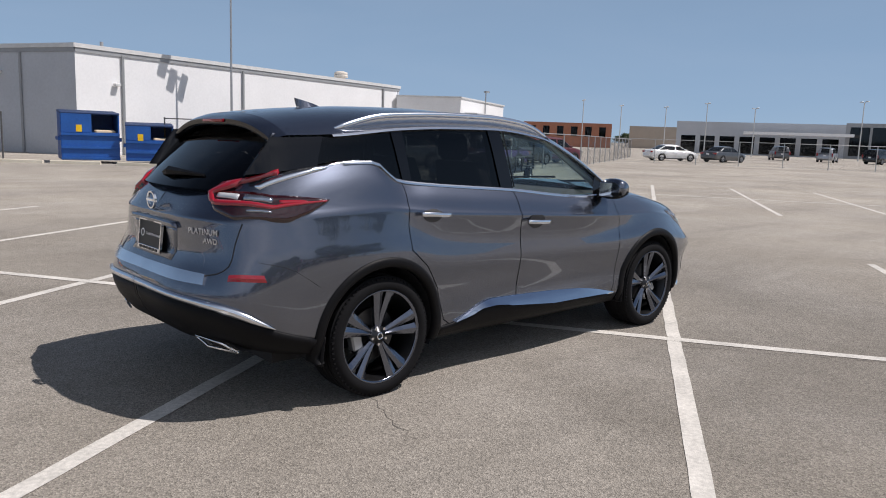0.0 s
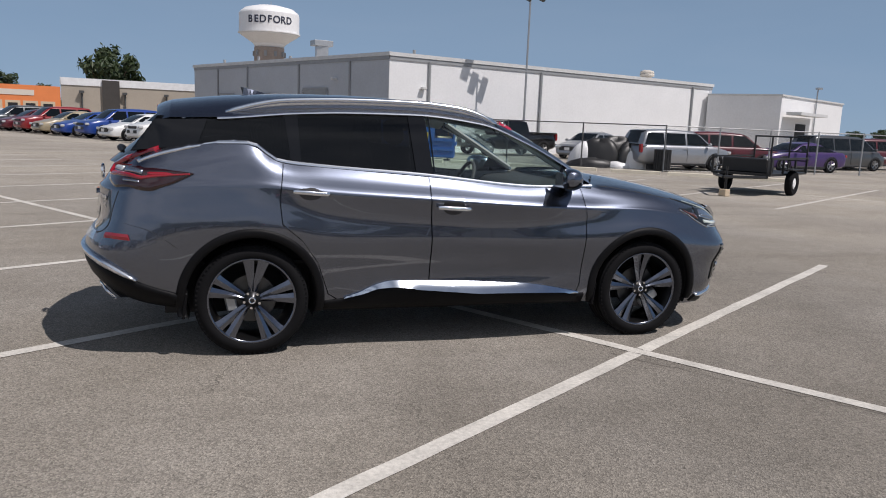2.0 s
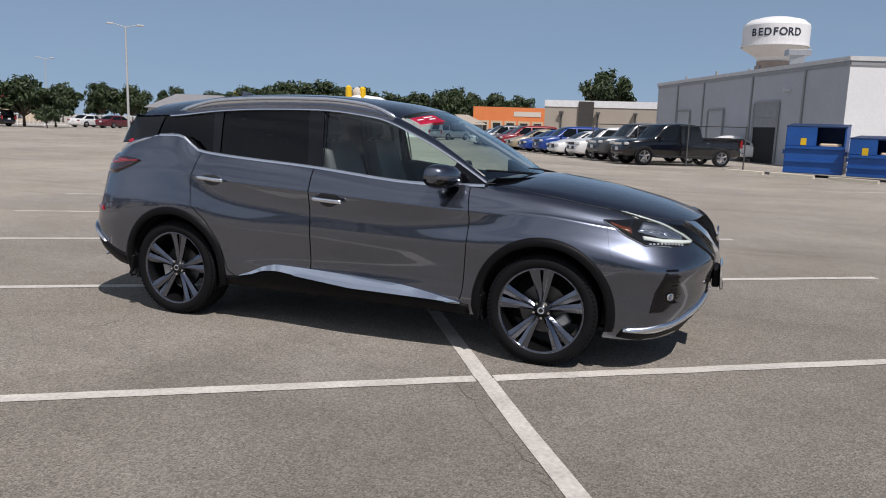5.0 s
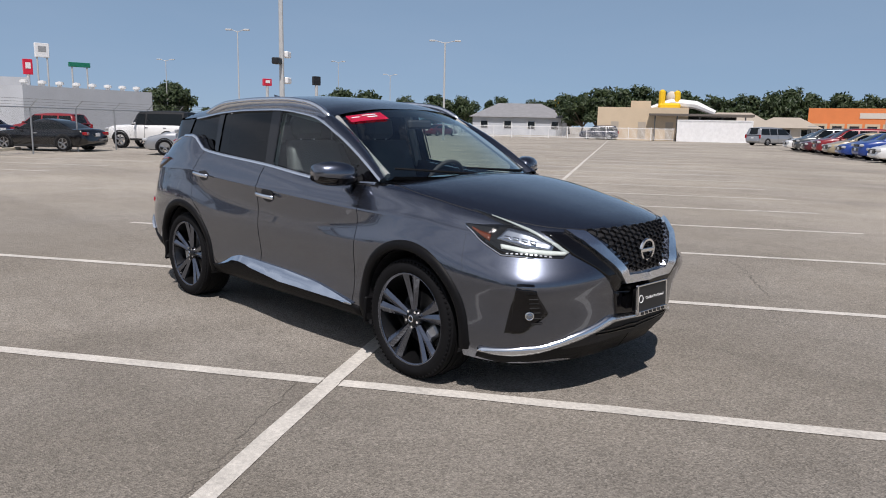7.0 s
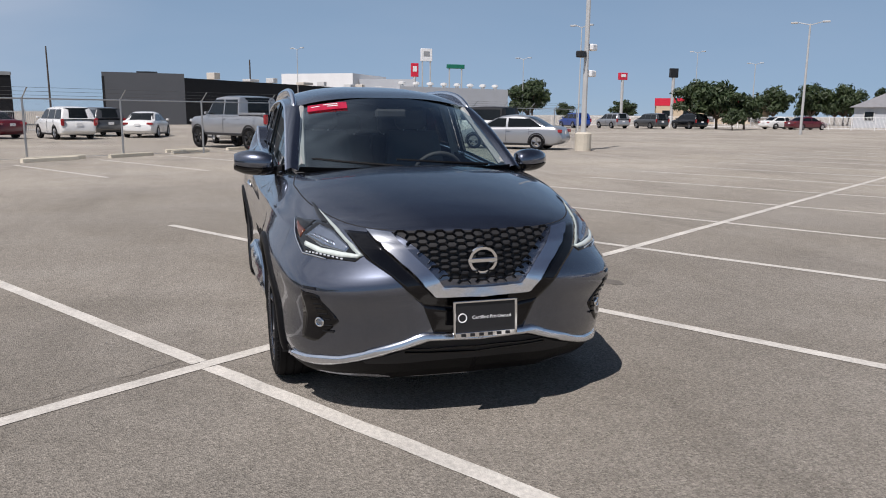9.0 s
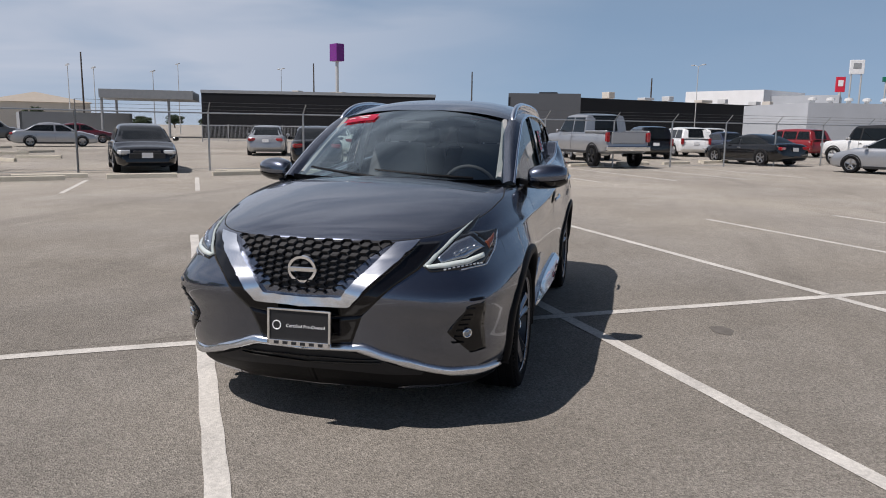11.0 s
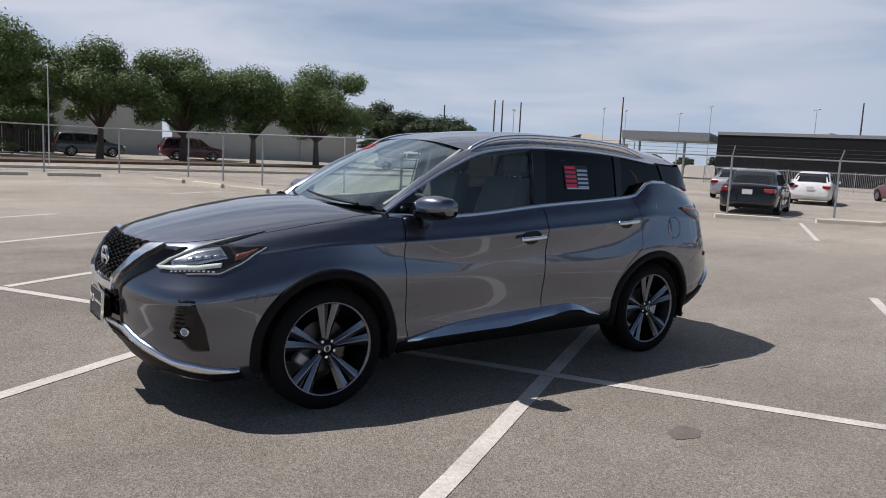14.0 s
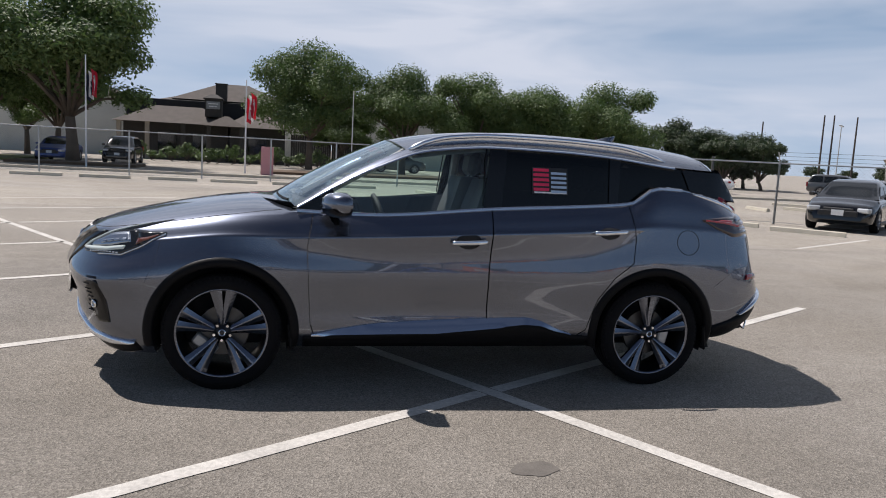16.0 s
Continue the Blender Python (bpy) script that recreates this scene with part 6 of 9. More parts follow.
# low shrubs before the clubhouse
shrub = tree_proto("shrub", 1.2, 0.7, 31, M_LEAF, 420, 0.14, 0.1, "low green shrub in a planting bed")
shrub.matrix_world = pose(7.0, -53, 0)
for k in range(16):
    copy_thing(shrub, pose(14 - k * 1.1, -54 + 1.5 * math.sin(k), 0, 0, 0, k * 40) @ Matrix.Diagonal((1, 1, 0.7 + 0.3 * (k % 3), 1)))

# ---- the grey car ----
from mathutils.bvhtree import BVHTree


def car_paint():
    m = bpy.data.materials.new("gunmetal_metallic_paint")
    m.use_nodes = True
    n, l = m.node_tree.nodes, m.node_tree.links
    b = n["Principled BSDF"]
    b.inputs["Metallic"].default_value = 1.0
    b.inputs["Roughness"].default_value = 0.27
    b.inputs["Coat IOR"].default_value = 1.8
    b.inputs["Coat Weight"].default_value = 1.0
    b.inputs["Coat Roughness"].default_value = 0.015
    co, fl, rng, sc = n.new("ShaderNodeTexCoord"), n.new("ShaderNodeTexVoronoi"), n.new("ShaderNodeMapRange"), n.new("ShaderNodeVectorMath")
    dirt, drng, mul = n.new("ShaderNodeTexNoise"), n.new("ShaderNodeMapRange"), n.new("ShaderNodeMath")
    fl.inputs["Scale"].default_value = 900
    dirt.inputs["Scale"].default_value = 2.2
    dirt.inputs["Detail"].default_value = 5
    for r, a, z in ((rng, 0.8, 1.2), (drng, 0.92, 1.08)):
        r.inputs["To Min"].default_value, r.inputs["To Max"].default_value = a, z
    sc.operation, mul.operation = "SCALE", "MULTIPLY"
    sc.inputs[0].default_value = (0.112, 0.127, 0.166)
    # the flakes that lie askew scatter more widely
    b_wide, both = n.new("ShaderNodeBsdfPrincipled"), n.new("ShaderNodeMixShader")
    for key, val in (("Metallic", 1.0), ("Roughness", 0.46), ("Coat IOR", 1.8), ("Coat Weight", 1.0), ("Coat Roughness", 0.015)):
        b_wide.inputs[key].default_value = val
    both.inputs["Fac"].default_value = 0.20
    l.new(b.outputs["BSDF"], both.inputs[1])
    l.new(b_wide.outputs["BSDF"], both.inputs[2])
    l.new(both.outputs["Shader"], n["Material Output"].inputs["Surface"])
    l.new(sc.outputs["Vector"], b_wide.inputs["Base Color"])
    l.new(co.outputs["Object"], fl.inputs["Vector"])
    l.new(co.outputs["Object"], dirt.inputs["Vector"])
    l.new(fl.outputs["Color"], rng.inputs["Value"])
    l.new(dirt.outputs["Fac"], drng.inputs["Value"])
    l.new(rng.outputs["Result"], mul.inputs[0])
    l.new(drng.outputs["Result"], mul.inputs[1])
    l.new(mul.outputs["Value"], sc.inputs["Scale"])
    l.new(sc.outputs["Vector"], b.inputs["Base Color"])
    return m


M_PAINT = car_paint()
M_CLAD = mat("black_grained_plastic", (0.006, 0.006, 0.007), 0.5, vary=0.15, scale=6, bump=0.1, bump_scale=300, spec=0.13)
M_SATIN = mat("satin_bright_metal", (0.80, 0.83, 0.88), 0.22, 1.0, vary=0.02)
M_SILL = mat("bright_sill_metal", (0.62, 0.67, 0.74), 0.08, 1.0, vary=0.02)
M_MESH = mat("black_grille_plastic", (0.004, 0.004, 0.005), 0.28, vary=0.1, spec=0.22)
M_GLOSSBLACK = mat("gloss_black_trim", (0.004, 0.004, 0.005), 0.06, vary=0.02, spec=0.45)
M_WINDSCREEN = glass("clear_windscreen", (0.88, 0.98, 0.97), 0.0, 0.90, 1.7, 2.5, (0.84, 0.96, 1.0))
M_FRONTGLASS = glass("green_tinted_side_glass", (0.84, 0.98, 0.94), 0.0, 0.97, 1.7)
M_PRIVACY = glass("dark_privacy_glass", (0.6, 0.62, 0.65), 0.0, 0.06)
M_INSIDE = mat("dark_cabin_plastic", (0.045, 0.046, 0.048), 0.7, vary=0.15)
M_SEAT = mat("charcoal_leather", (0.075, 0.076, 0.080), 0.55, vary=0.15, scale=5, bump=0.15, bump_scale=80)
M_PALETRIM = mat("pale_grey_pillar_trim", (0.34, 0.34, 0.33), 0.7)
M_DARKALLOY = mat("dark_machined_alloy", (0.18, 0.195, 0.235), 0.16, 1.0, vary=0.05)
M_GUNALLOY = mat("gunmetal_alloy", (0.055, 0.056, 0.06), 0.3, 0.9, vary=0.05)
M_AMBER = mat("amber_reflector", (0.11, 0.028, 0.010), 0.15, coat=1.0)
M_SMOKE = mat("smoked_chrome", (0.36, 0.40, 0.46), 0.22, 0.9, vary=0.1, scale=20)
M_LAMPBLACK = mat("black_lamp_housing", (0.012, 0.013, 0.014), 0.05, vary=0.05, spec=0.6)
M_DRL = mat("white_light_guide", (0.66, 0.72, 0.68), 0.15, coat=1.0)
M_GUIDE = mat("dull_light_guide", (0.40, 0.45, 0.43), 0.2, coat=0.6)
M_REDLENS = mat("red_tail_lens", (0.30, 0.010, 0.020), 0.08, coat=1.0, vary=0.05)
M_DARKRED = mat("smoked_red_lens", (0.022, 0.003, 0.004), 0.06, coat=1.0, vary=0.05)
M_PINKLABEL = mat("red_window_label", (0.75, 0.03, 0.10), 0.4, vary=0.05)
M_BRAKE = mat("brake_disc_steel", (0.10, 0.10, 0.10), 0.45, 0.9)

hero = thing("suv", "dark grey metallic five-door suv parked askew over white lines", "car")


def cr(pts, n):
    """A smooth curve through points, n steps to each span."""
    pts = [Vector(p) for p in pts]
    ext = [pts[0] * 2 - pts[1]] + pts + [pts[-1] * 2 - pts[-2]]
    out = []
    for i in range(1, len(ext) - 2):
        p0, p1, p2, p3 = ext[i - 1 : i + 3]
        t1 = max((p1 - p0).length, 1e-4) ** 0.5
        t2 = t1 + max((p2 - p1).length, 1e-4) ** 0.5
        t3 = t2 + max((p3 - p2).length, 1e-4) ** 0.5
        for k in range(n):
            t = t1 + (t2 - t1) * k / n
            a1 = p0 * ((t1 - t) / t1) + p1 * (t / t1)
            a2 = p1 * ((t2 - t) / (t2 - t1)) + p2 * ((t - t1) / (t2 - t1))
            a3 = p2 * ((t3 - t) / (t3 - t2)) + p3 * ((t - t2) / (t3 - t2))
            b1 = a1 * ((t2 - t) / t2) + a2 * (t / t2)
            b2 = a2 * ((t3 - t) / (t3 - t1)) + a3 * ((t - t1) / (t3 - t1))
            out.append(b1 * ((t2 - t) / (t2 - t1)) + b2 * ((t - t1) / (t2 - t1)))
    return out + [pts[-1]]


# horizontal lines round the left half, from the middle of the tail to the middle of the nose
UNDER = [(-2.33, 0, 0.40), (-2.31, 0.45, 0.40), (-2.16, 0.74, 0.38), (-2.0, 0.82, 0.34), (-1.75, 0.85, 0.31), (-1.41, 0.85, 0.28), (-1.22, 0.85, 0.27), (-0.95, 0.85, 0.27), (-0.25, 0.85, 0.265), (0.4, 0.85, 0.265), (0.9, 0.85, 0.265), (1.41, 0.85, 0.26), (1.78, 0.84, 0.22), (2.04, 0.72, 0.205), (2.20, 0.42, 0.20), (2.25, 0, 0.20)]
SILL = [(-2.43, 0, 0.52), (-2.40, 0.45, 0.51), (-2.24, 0.77, 0.47), (-2.02, 0.875, 0.42), (-1.75, 0.90, 0.37), (-1.41, 0.905, 0.35), (-1.22, 0.905, 0.35), (-0.95, 0.90, 0.35), (-0.25, 0.895, 0.36), (0.4, 0.895, 0.36), (0.9, 0.90, 0.35), (1.41, 0.91, 0.35), (1.78, 0.895, 0.33), (2.10, 0.77, 0.34), (2.31, 0.44, 0.37), (2.37, 0, 0.39)]
LOWER = [(-2.46, 0, 0.68), (-2.43, 0.45, 0.67), (-2.27, 0.78, 0.64), (-2.05, 0.89, 0.60), (-1.75, 0.925, 0.57), (-1.41, 0.93, 0.56), (-1.22, 0.925, 0.55), (-0.95, 0.908, 0.53), (-0.25, 0.884, 0.52), (0.4, 0.88, 0.51), (0.9, 0.898, 0.52), (1.41, 0.93, 0.54), (1.78, 0.908, 0.53), (2.125, 0.774, 0.525), (2.345, 0.445, 0.55), (2.40, 0, 0.59)]
WAIST = [(-2.352, 0, 0.84), (-2.335, 0.45, 0.84), (-2.21, 0.78, 0.84), (-2.04, 0.875, 0.84), (-1.75, 0.93, 0.84), (-1.41, 0.948, 0.83), (-1.22, 0.943, 0.82), (-0.95, 0.930, 0.75), (-0.25, 0.912, 0.72), (0.4, 0.907, 0.71), (0.9, 0.920, 0.74), (1.41, 0.94, 0.79), (1.78, 0.911, 0.725), (2.172, 0.797, 0.655), (2.383, 0.455, 0.68), (2.410, 0, 0.75)]
SHOULDER = [(-2.36, 0, 1.04), (-2.33, 0.45, 1.04), (-2.17, 0.75, 1.04), (-2.02, 0.835, 1.06), (-1.75, 0.885, 1.08), (-1.41, 0.905, 1.09), (-1.22, 0.91, 1.08), (-0.95, 0.912, 1.05), (-0.25, 0.915, 1.01), (0.4, 0.912, 0.975), (0.9, 0.895, 0.955), (1.41, 0.88, 0.95), (1.78, 0.82, 0.905), (2.10, 0.685, 0.868), (2.305, 0.42, 0.862), (2.365, 0, 0.872)]
BELT = [(-2.24, 0, 1.20), (-2.20, 0.42, 1.20), (-2.09, 0.64, 1.235), (-1.95, 0.715, 1.285), (-1.72, 0.772, 1.325), (-1.43, 0.797, 1.348), (-1.24, 0.803, 1.24), (-0.95, 0.813, 1.215), (-0.25, 0.822, 1.165), (0.4, 0.820, 1.108), (0.9, 0.80, 1.105), (1.41, 0.755, 1.065), (1.78, 0.695, 1.005), (2.09, 0.575, 0.952), (2.248, 0.38, 0.932), (2.305, 0, 0.932)]
HOOD_RISE = [(0.7, 0.0), (0.95, 0.045), (1.3, 0.085), (1.7, 0.085), (2.0, 0.073), (2.17, 0.052), (2.26, 0.027), (2.31, 0.0)]

LONG = 6
lines = [cr(r, LONG) for r in (UNDER, SILL, LOWER, WAIST, SHOULDER, BELT)]
bm = bmesh.new()
rows = []
for j in range(len(lines[0])):
    ring = [ln[j] for ln in lines]
    sh, wa, be = ring[4], ring[3], ring[5]
    # a firm edge along the shoulder
    hollow = 0.014 * max(0.0, 1 - (abs(sh.x + 0.05) / 1.35) ** 4) if -1.4 < sh.x < 1.3 else 0.0
    side = cr(ring[:4] + [sh.lerp(wa, 0.5) - Vector((0, hollow, 0)), sh.lerp(wa, 0.12) - Vector((0, hollow * 0.25, 0)), sh, sh.lerp(be, 0.14), sh.lerp(be, 0.55) + Vector((0, 0.006, 0.006)), be], 3)
    top = side[-1]
    rise = bez(HOOD_RISE, top.x) if top.x > 0.7 else 0.0
    loop = [tuple(p) for p in side]
    for k in range(1, 12):
        s = 1 - 2 * k / 12
        loop.append((top.x, top.y * s, top.z + rise * (1 - abs(s) ** 2.4)))
    loop += [(p.x, -p.y, p.z) for p in side[::-1]]
    loop += [(side[0].x, -side[0].y * s, side[0].z) for s in (0.5, 0, -0.5)]
    rows.append(loop)
grid(bm, rows, closed=True)
bmesh.ops.remove_doubles(bm, verts=bm.verts, dist=0.0008)
bmesh.ops.dissolve_degenerate(bm, edges=bm.edges[:], dist=0.0004)
bmesh.ops.recalc_face_normals(bm, faces=bm.faces)
skin = BVHTree.FromBMesh(bm)


def snap(p, lift=0.0):
    """The place on the body's skin nearest to p, raised by lift."""
    place, normal, _, _ = skin.find_nearest(Vector(p))
    return place + normal * lift


def resample(pts, n):
    pts = [Vector(p) for p in pts]
    acc = [0.0]
    for a, c in zip(pts, pts[1:]):
        acc.append(acc[-1] + (c - a).length)
    out = []
    for i in range(n + 1):
        d = acc[-1] * i / n
        k = max(j for j in range(len(pts)) if acc[j] <= d + 1e-9)
        k = min(k, len(pts) - 2)
        t = (d - acc[k]) / max(acc[k + 1] - acc[k], 1e-9)
        out.append(pts[k].lerp(pts[k + 1], min(t, 1)))
    return out


def nose_at(y, z, lift):
    """The place on the nose straight ahead of (y, z), raised by lift."""
    place, normal, _, _ = skin.ray_cast(Vector((3.5, y, z)), Vector((-1, 0, 0)))
    return place + normal * lift


def place_on(q, ahead, lift):
    return nose_at(q.y, q.z, lift) if ahead else snap(q, lift)


def strip(bm, upper, lower, n=14, m=4, lift=0.006, depth=0.012, side=1, crown=0.0, smooth=True, lean=0.0, ahead=False, slope=0.0):
    """A moulding that lies on the body between two lines, with edges turned down into the skin."""
    if not smooth and len(upper) == len(lower):
        spans = [max((Vector(upper[i + 1]) - Vector(upper[i])).length, (Vector(lower[i + 1]) - Vector(lower[i])).length) for i in range(len(upper) - 1)]
        up, lo, acc = [], [], sum(spans)
        for k in range(n + 1):
            d, i = acc * k / n, 0
            while i < len(spans) - 1 and d > spans[i]:
                d -= spans[i]
                i += 1
            t = min(1, d / spans[i])
            up.append(Vector(upper[i]).lerp(Vector(upper[i + 1]), t))
            lo.append(Vector(lower[i]).lerp(Vector(lower[i + 1]), t))
    else:
        f = (lambda v: resample(cr(v, 5), n)) if smooth else (lambda v: resample(v, n))
        up, lo = f(upper), f(lower)
    rows = []
    for i in [-1] + list(range(m + 1)) + [m + 1]:
        t = min(max(i, 0), m) / m
        row = []
        for k in [-1] + list(range(n + 1)) + [n + 1]:
            kk = min(max(k, 0), n)
            edge = i in (-1, m + 1) or k in (-1, n + 1)
            q = up[kk].lerp(lo[kk], t)
            p = place_on(q, ahead, (lean + slope * (up[kk] - lo[kk]).length) * t + (lift - depth if edge else lift + crown * 4 * t * (1 - t)))
            row.append((p.x, p.y * side, p.z))
        rows.append(row)
    grid(bm, rows)
    bmesh.ops.recalc_face_normals(bm, faces=bm.faces)
    return bm


# ---- cut the shell: cabin, wheel wells, doors, tailgate ----
def solid(bm, name):
    me = bpy.data.meshes.new(name)
    bm.to_mesh(me)
    bm.free()
    return new(name, me)


def cut(ob, tool, how="DIFFERENCE"):
    mod = ob.modifiers.new("cut", "BOOLEAN")
    mod.object, mod.operation, mod.solver = tool, how, "EXACT"
    dg = bpy.context.evaluated_depsgraph_get()
    me = bpy.data.meshes.new_from_object(ob.evaluated_get(dg))
    ob.modifiers.clear()
    ob.data = me


def slab(outline, y0, y1):
    """A prism through an outline in side view (x, z)."""
    bm = bmesh.new()
    a = [bm.verts.new((x, y0, z)) for x, z in outline]
    c = [bm.verts.new((x, y1, z)) for x, z in outline]
    n = len(outline)
    bm.faces.new(a)
    bm.faces.new(c[::-1])
    for i in range(n):
        bm.faces.new((a[i], c[i], c[(i + 1) % n], a[(i + 1) % n]))
    bmesh.ops.recalc_face_normals(bm, faces=bm.faces)
    return bm


def grown(outline, d):
    """An outline pushed outwards by d."""
    n = len(outline)
    area = sum(outline[i][0] * outline[(i + 1) % n][1] - outline[(i + 1) % n][0] * outline[i][1] for i in range(n))
    sg = 1 if area > 0 else -1
    out = []
    for i in range(n):
        a, b, c = (Vector(outline[k % n]) for k in (i - 1, i, i + 1))
        u, v = (b - a).normalized(), (c - b).normalized()
        nu, nv = Vector((u.y, -u.x)) * sg, Vector((v.y, -v.x)) * sg
        w = (nu + nv).normalized()
        out.append(tuple(b + w * d / max(0.3, w.dot(nu))))
    return out


AXLES = (-1.4125, 1.4125)
HUB = 0.354
shell = solid(bm, "body")
tool_bm = bmesh.new()
box(tool_bm, (-0.36, 0, 1.15), (2.75, 1.43, 1.2))
tools = [solid(tool_bm, "tool")]
for ax in AXLES:
    for s in (-1,):
        b2 = bmesh.new()
        lathe(b2, [(0.001, 0.60), (0.408, 0.60), (0.408, 1.2), (0.001, 1.2)], 48)
        bmesh.ops.remove_doubles(b2, verts=b2.verts, dist=0.002)
        bmesh.ops.translate(b2, verts=b2.verts, vec=(ax, 0, HUB + 0.012))
        if s < 0:
            bmesh.ops.scale(b2, vec=(1, -1, 1), verts=b2.verts)
        bmesh.ops.recalc_face_normals(b2, faces=b2.faces)
        tools.append(solid(b2, "tool"))

FRONT_DOOR = [(-0.255, 1.30), (-0.25, 1.05), (-0.235, 0.75), (-0.24, 0.50), (-0.25, 0.37), (0.86, 0.345), (0.885, 0.42), (0.905, 0.70), (0.915, 0.90), (0.895, 1.02), (0.86, 1.30)]
REAR_DOOR = [(-0.263, 1.30), (-0.258, 1.05), (-0.243, 0.75), (-0.248, 0.50), (-0.258, 0.37), (-0.86, 0.345), (-0.93, 0.39), (-1.0, 0.60), (-1.10, 0.745), (-1.225, 0.85), (-1.24, 1.0), (-1.215, 1.20), (-1.20, 1.42)]
doors = []
for s in (-1,):
    for nm, o in (("front_door", FRONT_DOOR), ("rear_door", REAR_DOOR)):
        for attempt in range(6):
            jog = 0.00137 * attempt
            d = new(nm, shell.data.copy())
            tl = solid(slab([(x + jog, z + jog * 0.7) for x, z in o], (0.76 + jog) * s, (1.2 + jog) * s), "tool")
            cut(d, tl, "INTERSECT")
            bpy.data.objects.remove(tl)
            if d.data.vertices and max(abs(v.co.y) for v in d.data.vertices) < 1.0:
                break
            bpy.data.objects.remove(d)
        doors.append(d)
        tools.append(solid(slab(grown([(x + jog, z + jog * 0.7) for x, z in o], 0.006), (0.74 + jog) * s, (1.2 + jog) * s), "tool"))
for tl in tools:
    cut(shell, tl)
    bpy.data.objects.remove(tl)
# the left half and the left doors are the mirror image of the right ones
b2 = bmesh.new()
b2.from_mesh(shell.data)
bmesh.ops.bisect_plane(b2, geom=b2.verts[:] + b2.edges[:] + b2.faces[:], dist=0.0002, plane_co=(0, 0, 0), plane_no=(0, 1, 0), clear_outer=True)
twin = bmesh.ops.duplicate(b2, geom=b2.verts[:] + b2.edges[:] + b2.faces[:])["geom"]
for v in twin:
    if isinstance(v, bmesh.types.BMVert):
        v.co.y = -v.co.y
bmesh.ops.reverse_faces(b2, faces=[f for f in twin if isinstance(f, bmesh.types.BMFace)])
bmesh.ops.remove_doubles(b2, verts=[v for v in b2.verts if abs(v.co.y) < 0.001], dist=0.0006)
b2.to_mesh(shell.data)
b2.free()
for d in doors[:]:
    b2 = bmesh.new()
    b2.from_mesh(d.data)
    for v in b2.verts:
        v.co.y = -v.co.y
    bmesh.ops.reverse_faces(b2, faces=b2.faces[:])
    me = bpy.data.meshes.new(d.name)
    b2.to_mesh(me)
    b2.free()
    doors.append(new(d.name.split(".")[0], me))
# shut line of the bonnet and of the tailgate, as grooves
for pts, rad in (
    ([(2.305, 0, 0.93), (2.25, 0.36, 0.93), (2.11, 0.56, 0.95), (1.80, 0.71, 1.02), (1.41, 0.765, 1.085), (1.08, 0.73, 1.14)], 0.0045),
    ([(-2.19, 0.725, 1.03), (-2.25, 0.73, 0.93), (-2.28, 0.715, 0.81), (-2.36, 0.60, 0.768), (-2.42, 0.0, 0.745)], 0.005),
    ([(1.79, 0.85, 0.93), (1.82, 0.91, 0.78), (1.86, 0.92, 0.66)], 0.003),
    ([(-1.85, 0.93, 0.70), (-2.0, 0.89, 0.80), (-2.15, 0.81, 0.84)], 0.003),
):
    for s in (1, -1):
        b2 = bmesh.new()
        tube(b2, [Vector((p.x, p.y * s, p.z)) for p in (snap(q, -0.0025) for q in resample(cr(pts, 6), 26))], rad, 6)
        part("shut_line", b2, M_DARK, hero)
for ob in [shell] + doors:
    ob.data.materials.clear()
    ob.data.materials.append(M_PAINT)
    ob.data.polygons.foreach_set("use_smooth", [True] * len(ob.data.polygons))
    ob.data.set_sharp_from_angle(angle=radians(38))
    ob.parent = hero

# ---- glasshouse ----
ROOFLINE = [(0.99, 1.125), (0.75, 1.268), (0.5, 1.395), (0.145, 1.522), (-0.33, 1.565), (-0.75, 1.56), (-1.12, 1.541), (-1.6, 1.492), (-1.9, 1.478), (-2.05, 1.475)]
BELTLINE = [(0.99, 1.110), (0.59, 1.100), (-0.3, 1.170), (-1.08, 1.222), (-1.24, 1.242), (-1.42, 1.348), (-1.6, 1.345), (-1.78, 1.315), (-2.04, 1.282), (-2.16, 1.268)]


def flank(x, z):
    """Half width of the glasshouse."""
    return 0.785 - 0.26 * (z - 1.19) - 0.35 * max(0, z - 1.40) ** 2 - 0.022 * (x + 0.3) ** 2 - 1.1 * max(0, -1.9 - x) ** 2


def tail_x(z):
    """Rear edge of the flank panels, which stand out as fins beside the rear window."""
    return -2.135 + 0.145 * (z - 1.265) / 0.2


def pane_x(z):
    return -2.10 + 0.19 * (z - 1.265) / 0.2


def side_panel(name, x0, x1, material, inset=0.0, drop=0.0, lean=(0, 0), n=18, m=7, label="", smooth=True):
    """Glass or pillar between the belt line and the roof line, from x0 to x1, on both flanks."""
    for s in (1, -1):
        b2 = bmesh.new()
        rows = []
        for i in range(m + 1):
            row = []
            for k in range(n + 1):
                u = x0 + (x1 - x0) * k / n
                t = i / m
                x = u + (lean[0] + (lean[1] - lean[0]) * k / n) * (t - 0.5)
                zb, zt = bez(BELTLINE, x) + drop, bez(ROOFLINE, x) - drop
                z = zb + (zt - zb) * t
                x = max(x, tail_x(z))
                row.append((x, s * (flank(x, z) - inset), z))
            rows.append(row)
        grid(b2, rows)
        bmesh.ops.recalc_face_normals(b2, faces=b2.faces)
        ob = part(name, b2, material, hero, label, smooth=smooth)
        yield s, ob


